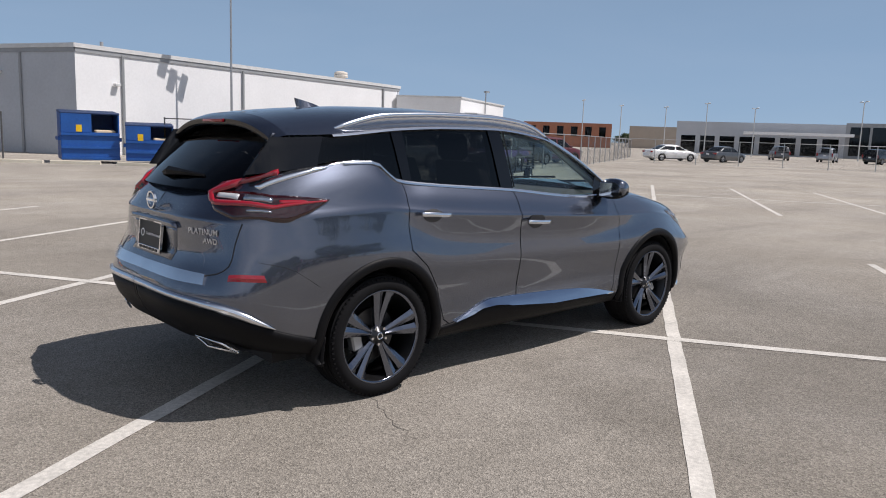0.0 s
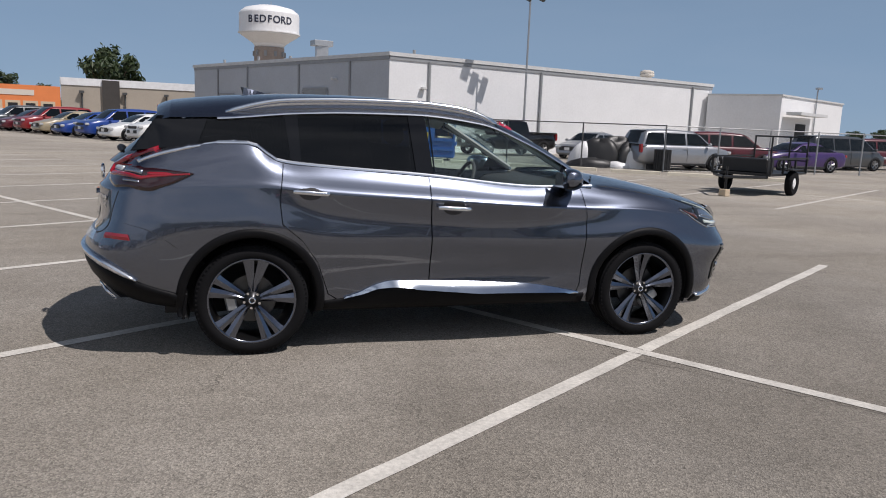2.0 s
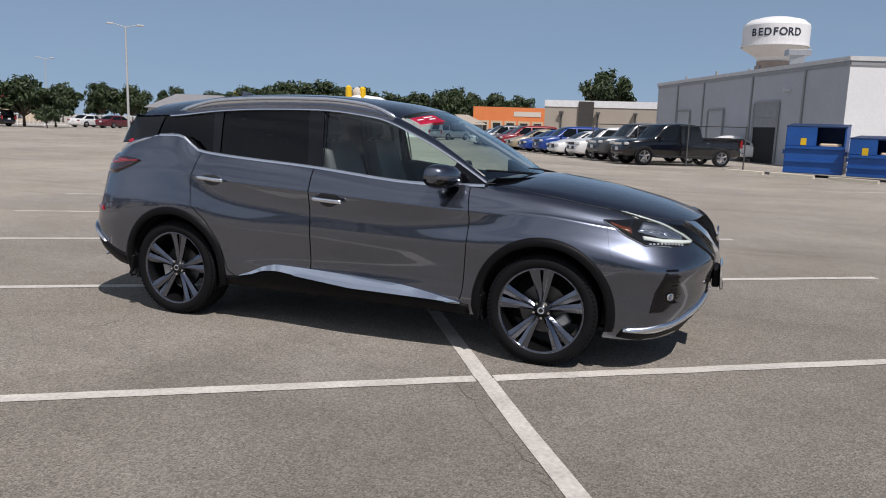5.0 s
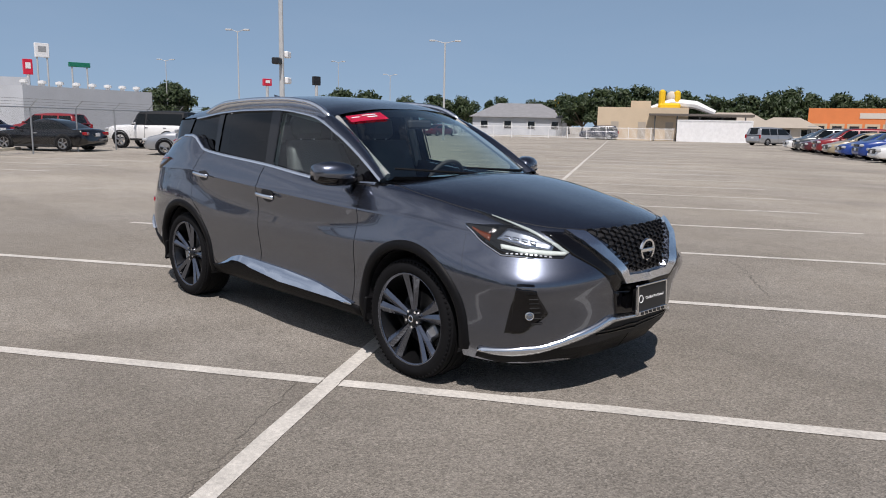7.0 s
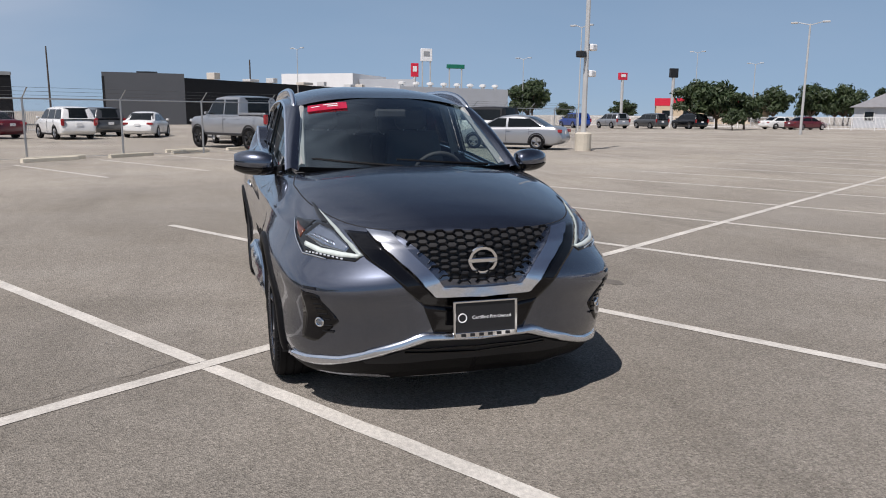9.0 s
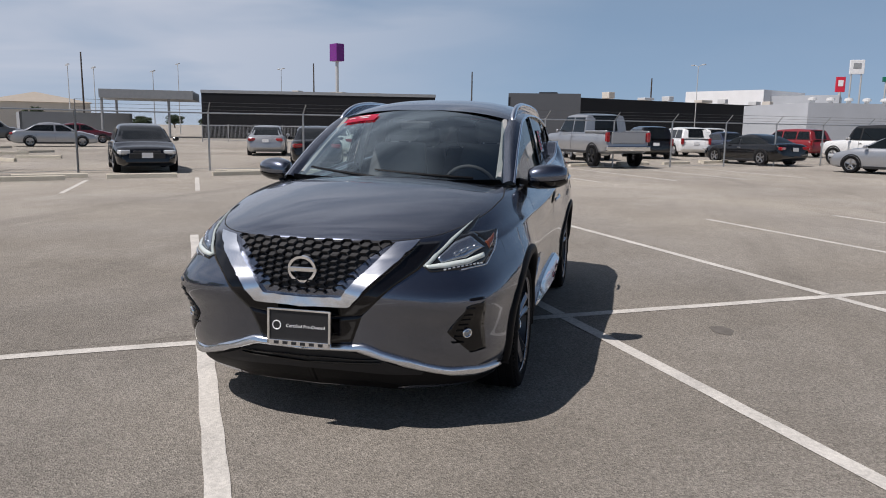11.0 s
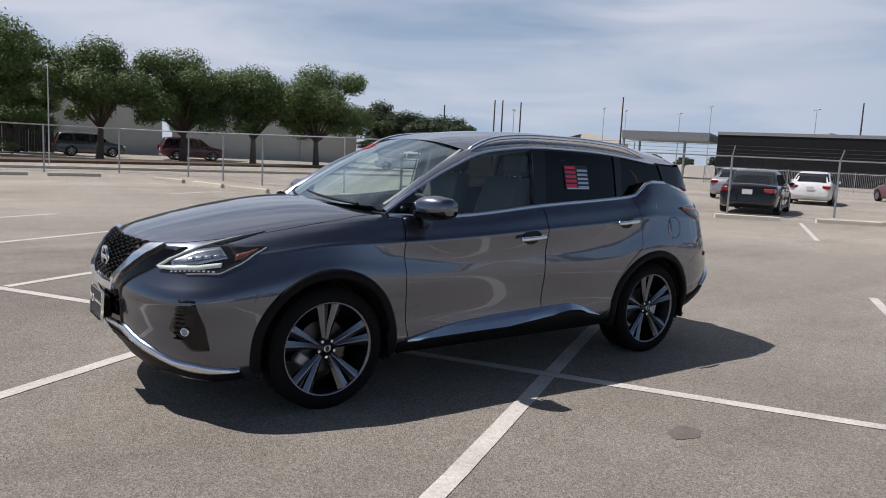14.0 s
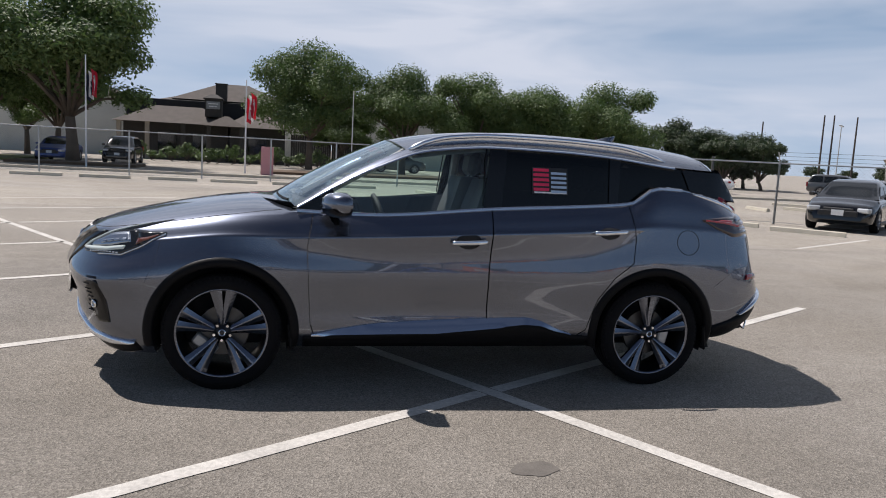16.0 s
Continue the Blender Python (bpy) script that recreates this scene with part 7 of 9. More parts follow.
for s, ob in side_panel("front_side_window", 0.74, -0.245, M_FRONTGLASS, 0.012, 0.006, (0.06, -0.05), label="clear green-tinted front side window"):
    ob.visible_shadow = False
for s, ob in side_panel("quarter_light", 0.985, 0.74, M_GLOSSBLACK, 0.006, 0.004, (0, 0.06), 8):
    pass
for s, ob in side_panel("rear_side_window", -0.345, -1.115, M_PRIVACY, 0.012, 0.006, (-0.05, -0.02), label="dark tinted rear side window"):
    pass
for s, ob in side_panel("rear_quarter_window", -1.17, -1.72, M_PRIVACY, 0.012, 0.006, (-0.04, 0.06), label="dark tinted rear quarter window"):
    pass
for s, ob in side_panel("b_pillar", -0.235, -0.355, M_GLOSSBLACK, 0.004, 0.004, (-0.05, -0.05), 4):
    pass
for s, ob in side_panel("c_pillar", -1.105, -1.18, M_GLOSSBLACK, 0.004, 0.004, (-0.02, -0.04), 4):
    pass
for s, ob in side_panel("d_pillar", -1.70, -2.15, M_GLOSSBLACK, 0.004, 0.003, (0.06, 0.0), 12):
    pass
BELT_WIDE = [(x, y) for x, y, z in BELT[3:11]]
for s in (1, -1):
    for nm, curve, xs, r in (("belt_trim", BELTLINE, [0.985 - 0.0605 * k for k in range(44)], 0.0105), ("roof_trim", ROOFLINE, [0.985 - 0.053 * k for k in range(50)], 0.0085)):
        b2 = bmesh.new()
        rows = []
        for x in xs:
            z = bez(curve, x)
            y = max(flank(x, z), bez(BELT_WIDE, x) if nm == "belt_trim" else 0)
            rows.append([(x, s * (y + dy), z + dz) for dy, dz in ((-0.008, r * 1.1), (0.002, r * 1.0), (0.009, r * 0.3), (0.012, -r * 0.6), (0.006, -r * 1.0), (-0.008, -r * 1.0))])
        grid(b2, rows)
        bmesh.ops.recalc_face_normals(b2, faces=b2.faces)
        part(nm, b2, M_SATIN, hero, "chrome window moulding")
    b2 = bmesh.new()
    tube(b2, [(-0.205 - 0.03 * t, s * (flank(-0.22, 1.18 + 0.37 * t) + 0.0), 1.185 + 0.365 * t) for t in (0, 0.25, 0.5, 0.75, 1)], 0.006, 5)
    part("window_upright", b2, M_GLOSSBLACK, hero)

# roof panel and spoiler
ROOF_MID = [(0.37, 1.585), (0.1, 1.640), (-0.3, 1.678), (-0.7, 1.690), (-1.1, 1.682), (-1.5, 1.655), (-1.86, 1.612), (-2.13, 1.555)]


def roof_z(x, s):
    e = bez(ROOFLINE, x) + 0.008
    return e + (bez(ROOF_MID, x) - e) * (1 - abs(s) ** 2.8)


b2 = bmesh.new()
rows = []
for i in range(41):
    row = []
    for k in range(29):
        s = 1 - 2 * k / 28
        s = math.copysign(abs(s) ** 0.8, s)
        front = 0.37 - 0.10 * abs(s) ** 2.2
        x = front + (-1.90 - front) * i / 40
        row.append((x, s * (flank(x, bez(ROOFLINE, x)) + 0.002), roof_z(x, s)))
    rows.append(row)
grid(b2, rows)
bmesh.ops.recalc_face_normals(b2, faces=b2.faces)
roof = part("roof", b2, M_PAINT, hero, smooth=True)
sp_rows = []
for t, dz in ((0.0, 0.0), (0.35, -0.004), (0.75, -0.012), (1.0, -0.022), (1.0, -0.05), (0.8, -0.062), (0.4, -0.075), (0.0, -0.085)):
    row = []
    for k in range(21):
        s = 1 - 2 * k / 20
        x = -1.895 - 0.095 * t * (1 - 0.25 * abs(s) ** 2.5)
        y = s * (flank(-1.89, 1.46) + 0.002) * (1 - 0.06 * t)
        z = roof_z(-1.89, s) + (bez(ROOF_MID, x) - bez(ROOF_MID, -1.89)) * (1 - 0.5 * abs(s)) + dz
        row.append((x, y, z))
    sp_rows.append(row)
b2 = bmesh.new()
grid(b2, sp_rows[:4])
bmesh.ops.recalc_face_normals(b2, faces=b2.faces)
part("spoiler", b2, M_PAINT, hero, smooth=True)
b2 = bmesh.new()
grid(b2, sp_rows[3:])
bmesh.ops.recalc_face_normals(b2, faces=b2.faces)
under = part("spoiler_underside", b2, M_GLOSSBLACK, hero, smooth=True)
b2 = bmesh.new()
box(b2, (-1.985, 0, 1.555), (0.03, 0.26, 0.02), 0, 0.004)
part("high_brake_lamp", b2, M_REDLENS, under)
for s in (1, -1):
    b2 = bmesh.new()
    rows = []
    for i in range(9):
        z = 1.27 + 0.225 * i / 8
        xo, xi = tail_x(z) + 0.002, pane_x(z)
        yo = flank(tail_x(z), z)
        rows.append([(xo, s * (yo - 0.003), z), (xo + 0.004, s * (yo - 0.028), z), (xi + 0.03, s * (yo - 0.05), z)])
    grid(b2, rows)
    bmesh.ops.recalc_face_normals(b2, faces=b2.faces)
    part("tail_fin", b2, M_GLOSSBLACK, hero, smooth=True)

# windscreen and rear window
b2 = bmesh.new()
rows = []
for i in range(13):
    t = i / 12
    row = []
    for k in range(25):
        s = 1 - 2 * k / 24
        top = Vector((0.372 - 0.105 * abs(s) ** 2.2, s * 0.585, 1.583 - 0.055 * abs(s) ** 2.4))
        low = Vector((1.20 - 0.235 * abs(s) ** 2.2, s * 0.70, 1.128))
        p = low.lerp(top, t)
        p.z += 0.035 * 4 * t * (1 - t) * 0.9
        row.append(tuple(p))
    rows.append(row)
grid(b2, rows)
bmesh.ops.recalc_face_normals(b2, faces=b2.faces)
ws = part("windscreen", b2, M_WINDSCREEN, hero, "clear sloping windscreen", smooth=True)
ws.visible_shadow = False
ws_rows = rows
for s in (1, -1):
    b2 = bmesh.new()
    prow = []
    for i in range(13):
        w = Vector(ws_rows[i][0 if s > 0 else 24])
        x = 0.985 + (0.27 - 0.985) * i / 12
        o = Vector((x, s * (flank(x, bez(ROOFLINE, x)) + 0.002), bez(ROOFLINE, x) + 0.006))
        mid = w.lerp(o, 0.5) + Vector((0.012, s * 0.012, 0.014))
        prow.append([tuple(w + Vector((0, -s * 0.015, -0.004))), tuple(w.lerp(mid, 0.5) + Vector((0.004, 0, 0.004))), tuple(mid), tuple(o)])
    grid(b2, prow)
    bmesh.ops.recalc_face_normals(b2, faces=b2.faces)
    part("a_pillar", b2, M_PAINT, hero, smooth=True)
b2 = bmesh.new()
rows = []
for i in range(10):
    z = 1.185 + (1.525 - 1.185) * i / 9
    row = []
    for k in range(21):
        s = 1 - 2 * k / 20
        xe, ye = pane_x(z), flank(tail_x(z), z) - 0.04
        row.append((xe - (0.135 - 0.085 * i / 9) * (1 - abs(s) ** 2.2), s * ye, z))
    rows.append(row)
grid(b2, rows)
bmesh.ops.recalc_face_normals(b2, faces=b2.faces)
part("rear_window", b2, M_PRIVACY, hero, "dark tinted rear window", smooth=True)
# cowl and wipers
b2 = bmesh.new()
rows = []
for i in range(4):
    row = []
    for k in range(21):
        s = 1 - 2 * k / 20
        x = 1.205 - 0.235 * abs(s) ** 2.2 - 0.02 + 0.075 * i / 3
        row.append((x, s * (0.715 - 0.01 * i), 1.118 + 0.006 * i + (0.018 if i == 3 else 0)))
    rows.append(row)
grid(b2, rows)
bmesh.ops.solidify(b2, geom=b2.faces[:], thickness=0.02)
part("cowl", b2, M_CLAD, hero)
for y0, y1 in ((0.52, -0.10), (-0.08, -0.60)):
    b2 = bmesh.new()
    pts = []
    for k in range(7):
        y = y0 + (y1 - y0) * k / 6
        s = y / 0.7
        pts.append((1.165 - 0.235 * abs(s) ** 2.2 - 0.012 * k, y, 1.158 + 0.006 * k))
    tube(b2, pts, 0.009, 5)
    part("wiper", b2, M_CLAD, hero)
b2 = bmesh.new()
tube(b2, [(-2.235, 0.12, 1.245), (-2.25, 0.02, 1.262), (-2.24, -0.14, 1.262), (-2.205, -0.32, 1.255)], [0.02, 0.028, 0.018, 0.008], 6)
part("rear_wiper", b2, M_CLAD, hero)

# roof rails and aerial
for s in (1, -1):
    b2 = bmesh.new()
    pts, feet = [], []
    for k in range(31):
        x = 0.30 - 1.86 * k / 30
        edge = flank(x, bez(ROOFLINE, x))
        e = edge - 0.058
        base = roof_z(x, e / edge)
        rise = 0.046
        pts.append((x, s * e, base - 0.006 + (rise + 0.006) * math.sin(math.pi / 2 * min(1, k / 5, (30 - k) / 6))))
        feet.append((x, s * e, base - 0.01))
    tube(b2, pts, [0.010] + [0.019] * 29 + [0.010], 8)
    grid(b2, [[(p[0], p[1] + 0.010, p[2]), (q[0], q[1] + 0.010, q[2]), (q[0], q[1] - 0.010, q[2]), (p[0], p[1] - 0.010, p[2])] for p, q in zip(pts, feet)])
    part("roof_rail", b2, M_SATIN, hero, "satin chrome roof rail", smooth=True)
b2 = bmesh.new()
rows = []
for k in range(9):
    t = k / 8
    w = 0.035 * math.sin(math.pi * min(1, 0.15 + t * 0.9)) + 0.006
    h = 0.004 + 0.046 * t**0.8
    rows.append([(-1.26 - 0.17 * t, w, roof_z(-1.35, 0) - 0.004), (-1.26 - 0.185 * t, 0.006, roof_z(-1.35, 0) + h), (-1.26 - 0.185 * t, -0.006, roof_z(-1.35, 0) + h), (-1.26 - 0.17 * t, -w, roof_z(-1.35, 0) - 0.004)])
vs = grid(b2, rows)
b2.faces.new(vs[-1])
bmesh.ops.recalc_face_normals(b2, faces=b2.faces)
part("shark_fin_aerial", b2, M_PAINT, hero, smooth=False)

# ---- cladding, chrome and lamps ----
for s in (1, -1):
    sg = s
    for ax in AXLES:
        b2 = bmesh.new()
        rows = []
        for i in range(41):
            a = radians(-14 + 208 * i / 40)
            row = []
            for r, lift in ((0.402, -0.03), (0.402, 0.006), (0.416, 0.014), (0.440, 0.014), (0.456, 0.008), (0.460, -0.006)):
                p = Vector((ax + r * math.cos(a), 0.93, max(0.27, HUB + 0.012 + r * math.sin(a))))
                q = snap(p, 0)
                if abs(q.x - p.x) > 0.06 or abs(q.z - p.z) > 0.06:
                    q = Vector((p.x, 0.90, p.z))
                row.append((p.x, s * (q.y + lift), p.z))
            rows.append(row)
        grid(b2, rows)
        bmesh.ops.recalc_face_normals(b2, faces=b2.faces)
        part("arch_trim", b2, M_CLAD, hero, "matt black wheel arch trim", smooth=True)
        b2 = bmesh.new()
        lathe(b2, [(0.402, 0.605), (0.404, 0.885)], 36)
        lathe(b2, [(0.402, 0.606), (0.05, 0.606)], 36)
        bmesh.ops.scale(b2, vec=(1, s, 1), verts=b2.verts)
        bmesh.ops.translate(b2, verts=b2.verts, vec=(ax, 0, HUB + 0.012))
        bmesh.ops.bisect_plane(b2, geom=b2.verts[:] + b2.edges[:] + b2.faces[:], plane_co=(0, 0, 0.24), plane_no=(0, 0, -1), clear_outer=True)
        part("wheel_well_liner", b2, M_DARK, hero)
    b2 = bmesh.new()
    strip(b2, [(-0.98, 0.90, 0.335), (-0.80, 0.90, 0.36), (-0.62, 0.90, 0.43), (-0.50, 0.9, 0.445), (-0.2, 0.9, 0.405), (0.4, 0.9, 0.36), (0.93, 0.9, 0.335)], [(-0.98, 0.86, 0.268), (-0.2, 0.86, 0.265), (0.4, 0.86, 0.265), (0.93, 0.86, 0.265)], 30, 3, 0.010, 0.02, s)
    part("sill_cladding", b2, M_CLAD, hero, smooth=True)
    b2 = bmesh.new()
    strip(b2, [(-0.82, 0.9, 0.366), (-0.72, 0.9, 0.400), (-0.62, 0.9, 0.444), (-0.52, 0.9, 0.468), (-0.30, 0.9, 0.462), (0.10, 0.9, 0.448), (0.47, 0.9, 0.424), (0.68, 0.9, 0.394), (0.88, 0.9, 0.352)], [(-0.83, 0.9, 0.358), (-0.72, 0.9, 0.382), (-0.61, 0.9, 0.415), (-0.50, 0.9, 0.424), (-0.30, 0.9, 0.404), (0.10, 0.9, 0.368), (0.47, 0.9, 0.362), (0.68, 0.9, 0.356), (0.88, 0.9, 0.347)], 44, 3, 0.014, 0.05, s, 0.0, smooth=False, slope=0.6)
    bright = part("sill_chrome", b2, M_SILL, hero, "chrome lower door moulding", smooth=True)
    bright.data.set_sharp_from_angle(angle=radians(28))
    # nose
    v_out = [(2.19, 0.505, 0.922), (2.29, 0.398, 0.815), (2.37, 0.283, 0.70), (2.392, 0.232, 0.650), (2.40, -0.012, 0.640)]
    v_in = [(2.262, 0.405, 0.918), (2.33, 0.308, 0.815), (2.385, 0.213, 0.715), (2.396, 0.192, 0.688), (2.40, -0.012, 0.682)]
    b2 = bmesh.new()
    strip(b2, v_out, v_in, 40, 4, 0.030, 0.044, s, 0.0, smooth=False, lean=-0.010, ahead=True)
    bright = part("grille_surround", b2, M_SATIN, hero, "bright chrome v-shaped grille surround", smooth=True)
    bright.data.set_sharp_from_angle(angle=radians(28))
    b2 = bmesh.new()
    strip(b2, v_out, [(2.11, 0.60, 0.925), (2.262, 0.53, 0.815), (2.35, 0.43, 0.745), (2.382, 0.285, 0.60), (2.39, 0.0, 0.57)], 30, 5, 0.007, 0.014, s, smooth=False, ahead=True)
    part("nose_panel", b2, M_GLOSSBLACK, hero, "gloss black nose panel", smooth=True)
    b2 = bmesh.new()
    strip(b2, [(2.39, 0.0, 0.575), (2.385, 0.15, 0.585), (2.382, 0.285, 0.605)], [(2.38, 0.0, 0.435), (2.37, 0.12, 0.44), (2.365, 0.225, 0.455)], 16, 5, 0.0075, 0.014, s, smooth=False, ahead=True)
    part("plate_mount", b2, M_GLOSSBLACK, hero, smooth=True)
    ch_low = [(2.38, -0.012, 0.426), (2.362, 0.25, 0.432), (2.285, 0.47, 0.362), (2.193, 0.634, 0.300), (2.126, 0.71, 0.282), (1.915, 0.845, 0.288)]
    ch_top = [(2.38, -0.012, 0.447), (2.362, 0.28, 0.460), (2.285, 0.48, 0.388), (2.194, 0.646, 0.322), (2.126, 0.731, 0.314), (1.915, 0.848, 0.297)]
    b2 = bmesh.new()
    strip(b2, ch_low, [(2.27, -0.012, 0.205), (2.24, 0.30, 0.205), (2.18, 0.45, 0.205), (2.08, 0.66, 0.21), (2.0, 0.75, 0.215), (1.88, 0.83, 0.23)], 30, 4, 0.006, 0.02, s, smooth=False)
    part("lower_bumper", b2, M_CLAD, hero, "matt black lower bumper", smooth=True)
    b2 = bmesh.new()
    strip(b2, [(2.375, -0.012, 0.412), (2.36, 0.25, 0.412), (2.29, 0.45, 0.345), (2.24, 0.54, 0.312)], [(2.35, -0.012, 0.30), (2.32, 0.25, 0.30), (2.28, 0.42, 0.295), (2.24, 0.53, 0.293)], 16, 3, 0.010, 0.014, s)
    intake = part("lower_intake", b2, M_DARK, hero, "dark lower air intake with slats")
    for zz in (0.33, 0.365):
        b2 = bmesh.new()
        tube(b2, [Vector((q.x, q.y * s, q.z)) for q in (snap((2.40, -0.012 + 0.076 * k, zz), 0.014) for k in range(6))], 0.005, 5)
        part("slat", b2, M_GLOSSBLACK, intake)
    b2 = bmesh.new()
    strip(b2, ch_top, ch_low, 34, 3, 0.010, 0.02, s, 0.002, smooth=False, lean=0.016)
    part("bumper_chrome", b2, M_SATIN, hero, "chrome strip along the front bumper", smooth=True)
    # fog lamp pod
    b2 = bmesh.new()
    strip(b2, [(2.185, 0.728, 0.661), (2.232, 0.652, 0.505), (2.139, 0.747, 0.391)], [(2.127, 0.785, 0.663), (2.09, 0.80, 0.53), (2.064, 0.809, 0.398)], 14, 5, 0.004, 0.010, s, smooth=False)
    fog = part("fog_lamp_pod", b2, M_GLOSSBLACK, hero, "five-sided gloss black fog lamp recess", smooth=True)
    for r_ in range(7):
        b2 = bmesh.new()
        z_ = 0.635 - 0.030 * r_
        tube(b2, [Vector((p.x, p.y * s, p.z)) for p in (snap((2.205, 0.728 - 0.010 * r_, z_), 0.005), snap((2.175, 0.757 - 0.006 * r_, z_ - 0.004), 0.005))], 0.004, 5)
        part("slat", b2, M_CLAD, fog)
    c0 = snap((2.172, 0.735, 0.497), 0.006)
    nrm = (snap((2.172, 0.735, 0.497), 1.0) - snap((2.172, 0.735, 0.497), 0.0)).normalized()
    rot = nrm.to_track_quat("Z", "Y").to_matrix().to_4x4()
    for nm_, prof_, mm_ in (("fog_lamp", [(0.017, 0.002), (0.019, 0.008), (0.023, 0.008), (0.025, 0.0)], M_CHROME), ("fog_lens", [(0.001, 0.008), (0.010, 0.007), (0.018, 0.002)], M_SMOKE)):
        b2 = bmesh.new()
        lathe(b2, prof_, 18, "z")
        bmesh.ops.transform(b2, matrix=Matrix.Translation(c0) @ rot, verts=b2.verts)
        bmesh.ops.scale(b2, vec=(1, s, 1), verts=b2.verts)
        bmesh.ops.recalc_face_normals(b2, faces=b2.faces)
        part(nm_, b2, mm_, fog, smooth=True)
    # headlamp: housing with an upper prong and a tail, light guides, reflector, amber end
    up_edge = [(2.262, 0.535, 0.823), (2.15, 0.595, 0.892), (2.026, 0.641, 0.949), (1.90, 0.672, 0.983), (1.72, 0.698, 1.022)]
    lo_edge = [(2.255, 0.575, 0.796), (2.15, 0.69, 0.794), (2.011, 0.788, 0.807), (1.896, 0.806, 0.862), (1.75, 0.793, 0.938)]
    b2 = bmesh.new()
    strip(b2, up_edge[:3] + [(1.925, 0.705, 0.952)], lo_edge[:4], 20, 6, 0.003, 0.010, s, smooth=False)
    strip(b2, up_edge[2:], [(1.96, 0.69, 0.953), (1.88, 0.70, 0.970), (1.725, 0.705, 1.016)], 10, 3, 0.003, 0.010, s, smooth=False)
    strip(b2, [(1.925, 0.705, 0.952), (1.84, 0.755, 0.948), (1.748, 0.79, 0.948)], [(1.896, 0.806, 0.862), (1.82, 0.800, 0.900), (1.75, 0.795, 0.938)], 8, 4, 0.003, 0.010, s, smooth=False)
    lamp = part("headlight", b2, M_LAMPBLACK, hero, "sharp swept headlight with white light guides", smooth=True)
    b2 = bmesh.new()
    strip(b2, up_edge[:3] + [(1.84, 0.682, 0.996)], [(2.250, 0.550, 0.812), (2.148, 0.606, 0.881), (2.025, 0.651, 0.938), (1.842, 0.684, 0.993)], 28, 2, 0.006, 0.008, s, 0.001, smooth=False)
    part("light_guide", b2, M_GUIDE, lamp, "dull white upper light guide", smooth=True)
    b2 = bmesh.new()
    strip(b2, [(2.258, 0.545, 0.826), (2.195, 0.622, 0.832), (2.10, 0.705, 0.838), (1.985, 0.766, 0.858)], [(2.250, 0.560, 0.808), (2.20, 0.635, 0.810), (2.10, 0.718, 0.815), (1.995, 0.773, 0.836)], 20, 2, 0.009, 0.010, s, 0.003, smooth=False)
    part("light_guide", b2, M_DRL, lamp, "thick white lower light guide", smooth=True)
    b2 = bmesh.new()
    strip(b2, [(2.20, 0.590, 0.852), (2.08, 0.645, 0.918), (1.975, 0.700, 0.938)], [(2.21, 0.615, 0.838), (2.09, 0.705, 0.846), (1.955, 0.768, 0.884)], 16, 4, 0.005, 0.006, s, smooth=False)
    part("reflector", b2, M_SMOKE, lamp, smooth=True)
    for k in range(4):
        b2 = bmesh.new()
        a = Vector((2.135, 0.655, 0.862)).lerp(Vector((2.0, 0.735, 0.890)), k / 3.4)
        c = Vector((2.135, 0.655, 0.862)).lerp(Vector((2.0, 0.735, 0.890)), (k + 0.72) / 3.4)
        strip(b2, [a + Vector((0, 0, 0.014)), c + Vector((0, 0, 0.016))], [a - Vector((0, 0, 0.012)), c - Vector((0, 0, 0.012))], 4, 3, 0.010, 0.006, s, 0.003, smooth=False)
        part("projector", b2, M_SMOKE, lamp, smooth=True)
    for k in range(10):
        t0 = k / 10
        a = Vector((2.215, 0.625, 0.803)).lerp(Vector((2.02, 0.780, 0.813)), t0)
        c = Vector((2.215, 0.625, 0.803)).lerp(Vector((2.02, 0.780, 0.813)), t0 + 0.055)
        b2 = bmesh.new()
        strip(b2, [a + Vector((0, 0, 0.005)), c + Vector((0, 0, 0.005))], [a - Vector((0, 0, 0.004)), c - Vector((0, 0, 0.004))], 2, 1, 0.006, 0.005, s, smooth=False)
        part("tooth", b2, M_LAMP, lamp)
    b2 = bmesh.new()
    strip(b2, [(1.915, 0.765, 0.905), (1.85, 0.783, 0.920), (1.79, 0.788, 0.938)], [(1.925, 0.788, 0.868), (1.87, 0.797, 0.895), (1.80, 0.792, 0.925)], 8, 3, 0.006, 0.006, s, smooth=False)
    part("amber_reflector", b2, M_AMBER, lamp, smooth=True)
    b2 = bmesh.new()
    tube(b2, [Vector((q.x, q.y * s, q.z)) for q in (snap(v, 0.003) for v in resample([(2.15, 0.69, 0.792), (2.011, 0.788, 0.804), (1.896, 0.806, 0.858), (1.75, 0.793, 0.936)], 16))], 0.0045, 5)
    part("lower_chrome", b2, M_CHROME, lamp, smooth=True)
    # tail lamp
    b2 = bmesh.new()
    strip(b2, [(-1.752, 0.851, 1.151), (-1.90, 0.81, 1.164), (-2.04, 0.755, 1.172), (-2.14, 0.63, 1.182), (-2.20, 0.50, 1.176), (-2.215, 0.455, 1.165)], [(-1.756, 0.853, 1.145), (-1.88, 0.862, 1.085), (-2.0, 0.847, 1.040), (-2.205, 0.672, 1.036), (-2.25, 0.55, 1.08), (-2.235, 0.455, 1.15)], 34, 6, 0.010, 0.02, s, 0.004, smooth=False)
    tl = part("taillight", b2, M_DARKRED, hero, "smoked boomerang tail lamp with red light bars", smooth=True)
    b2 = bmesh.new()
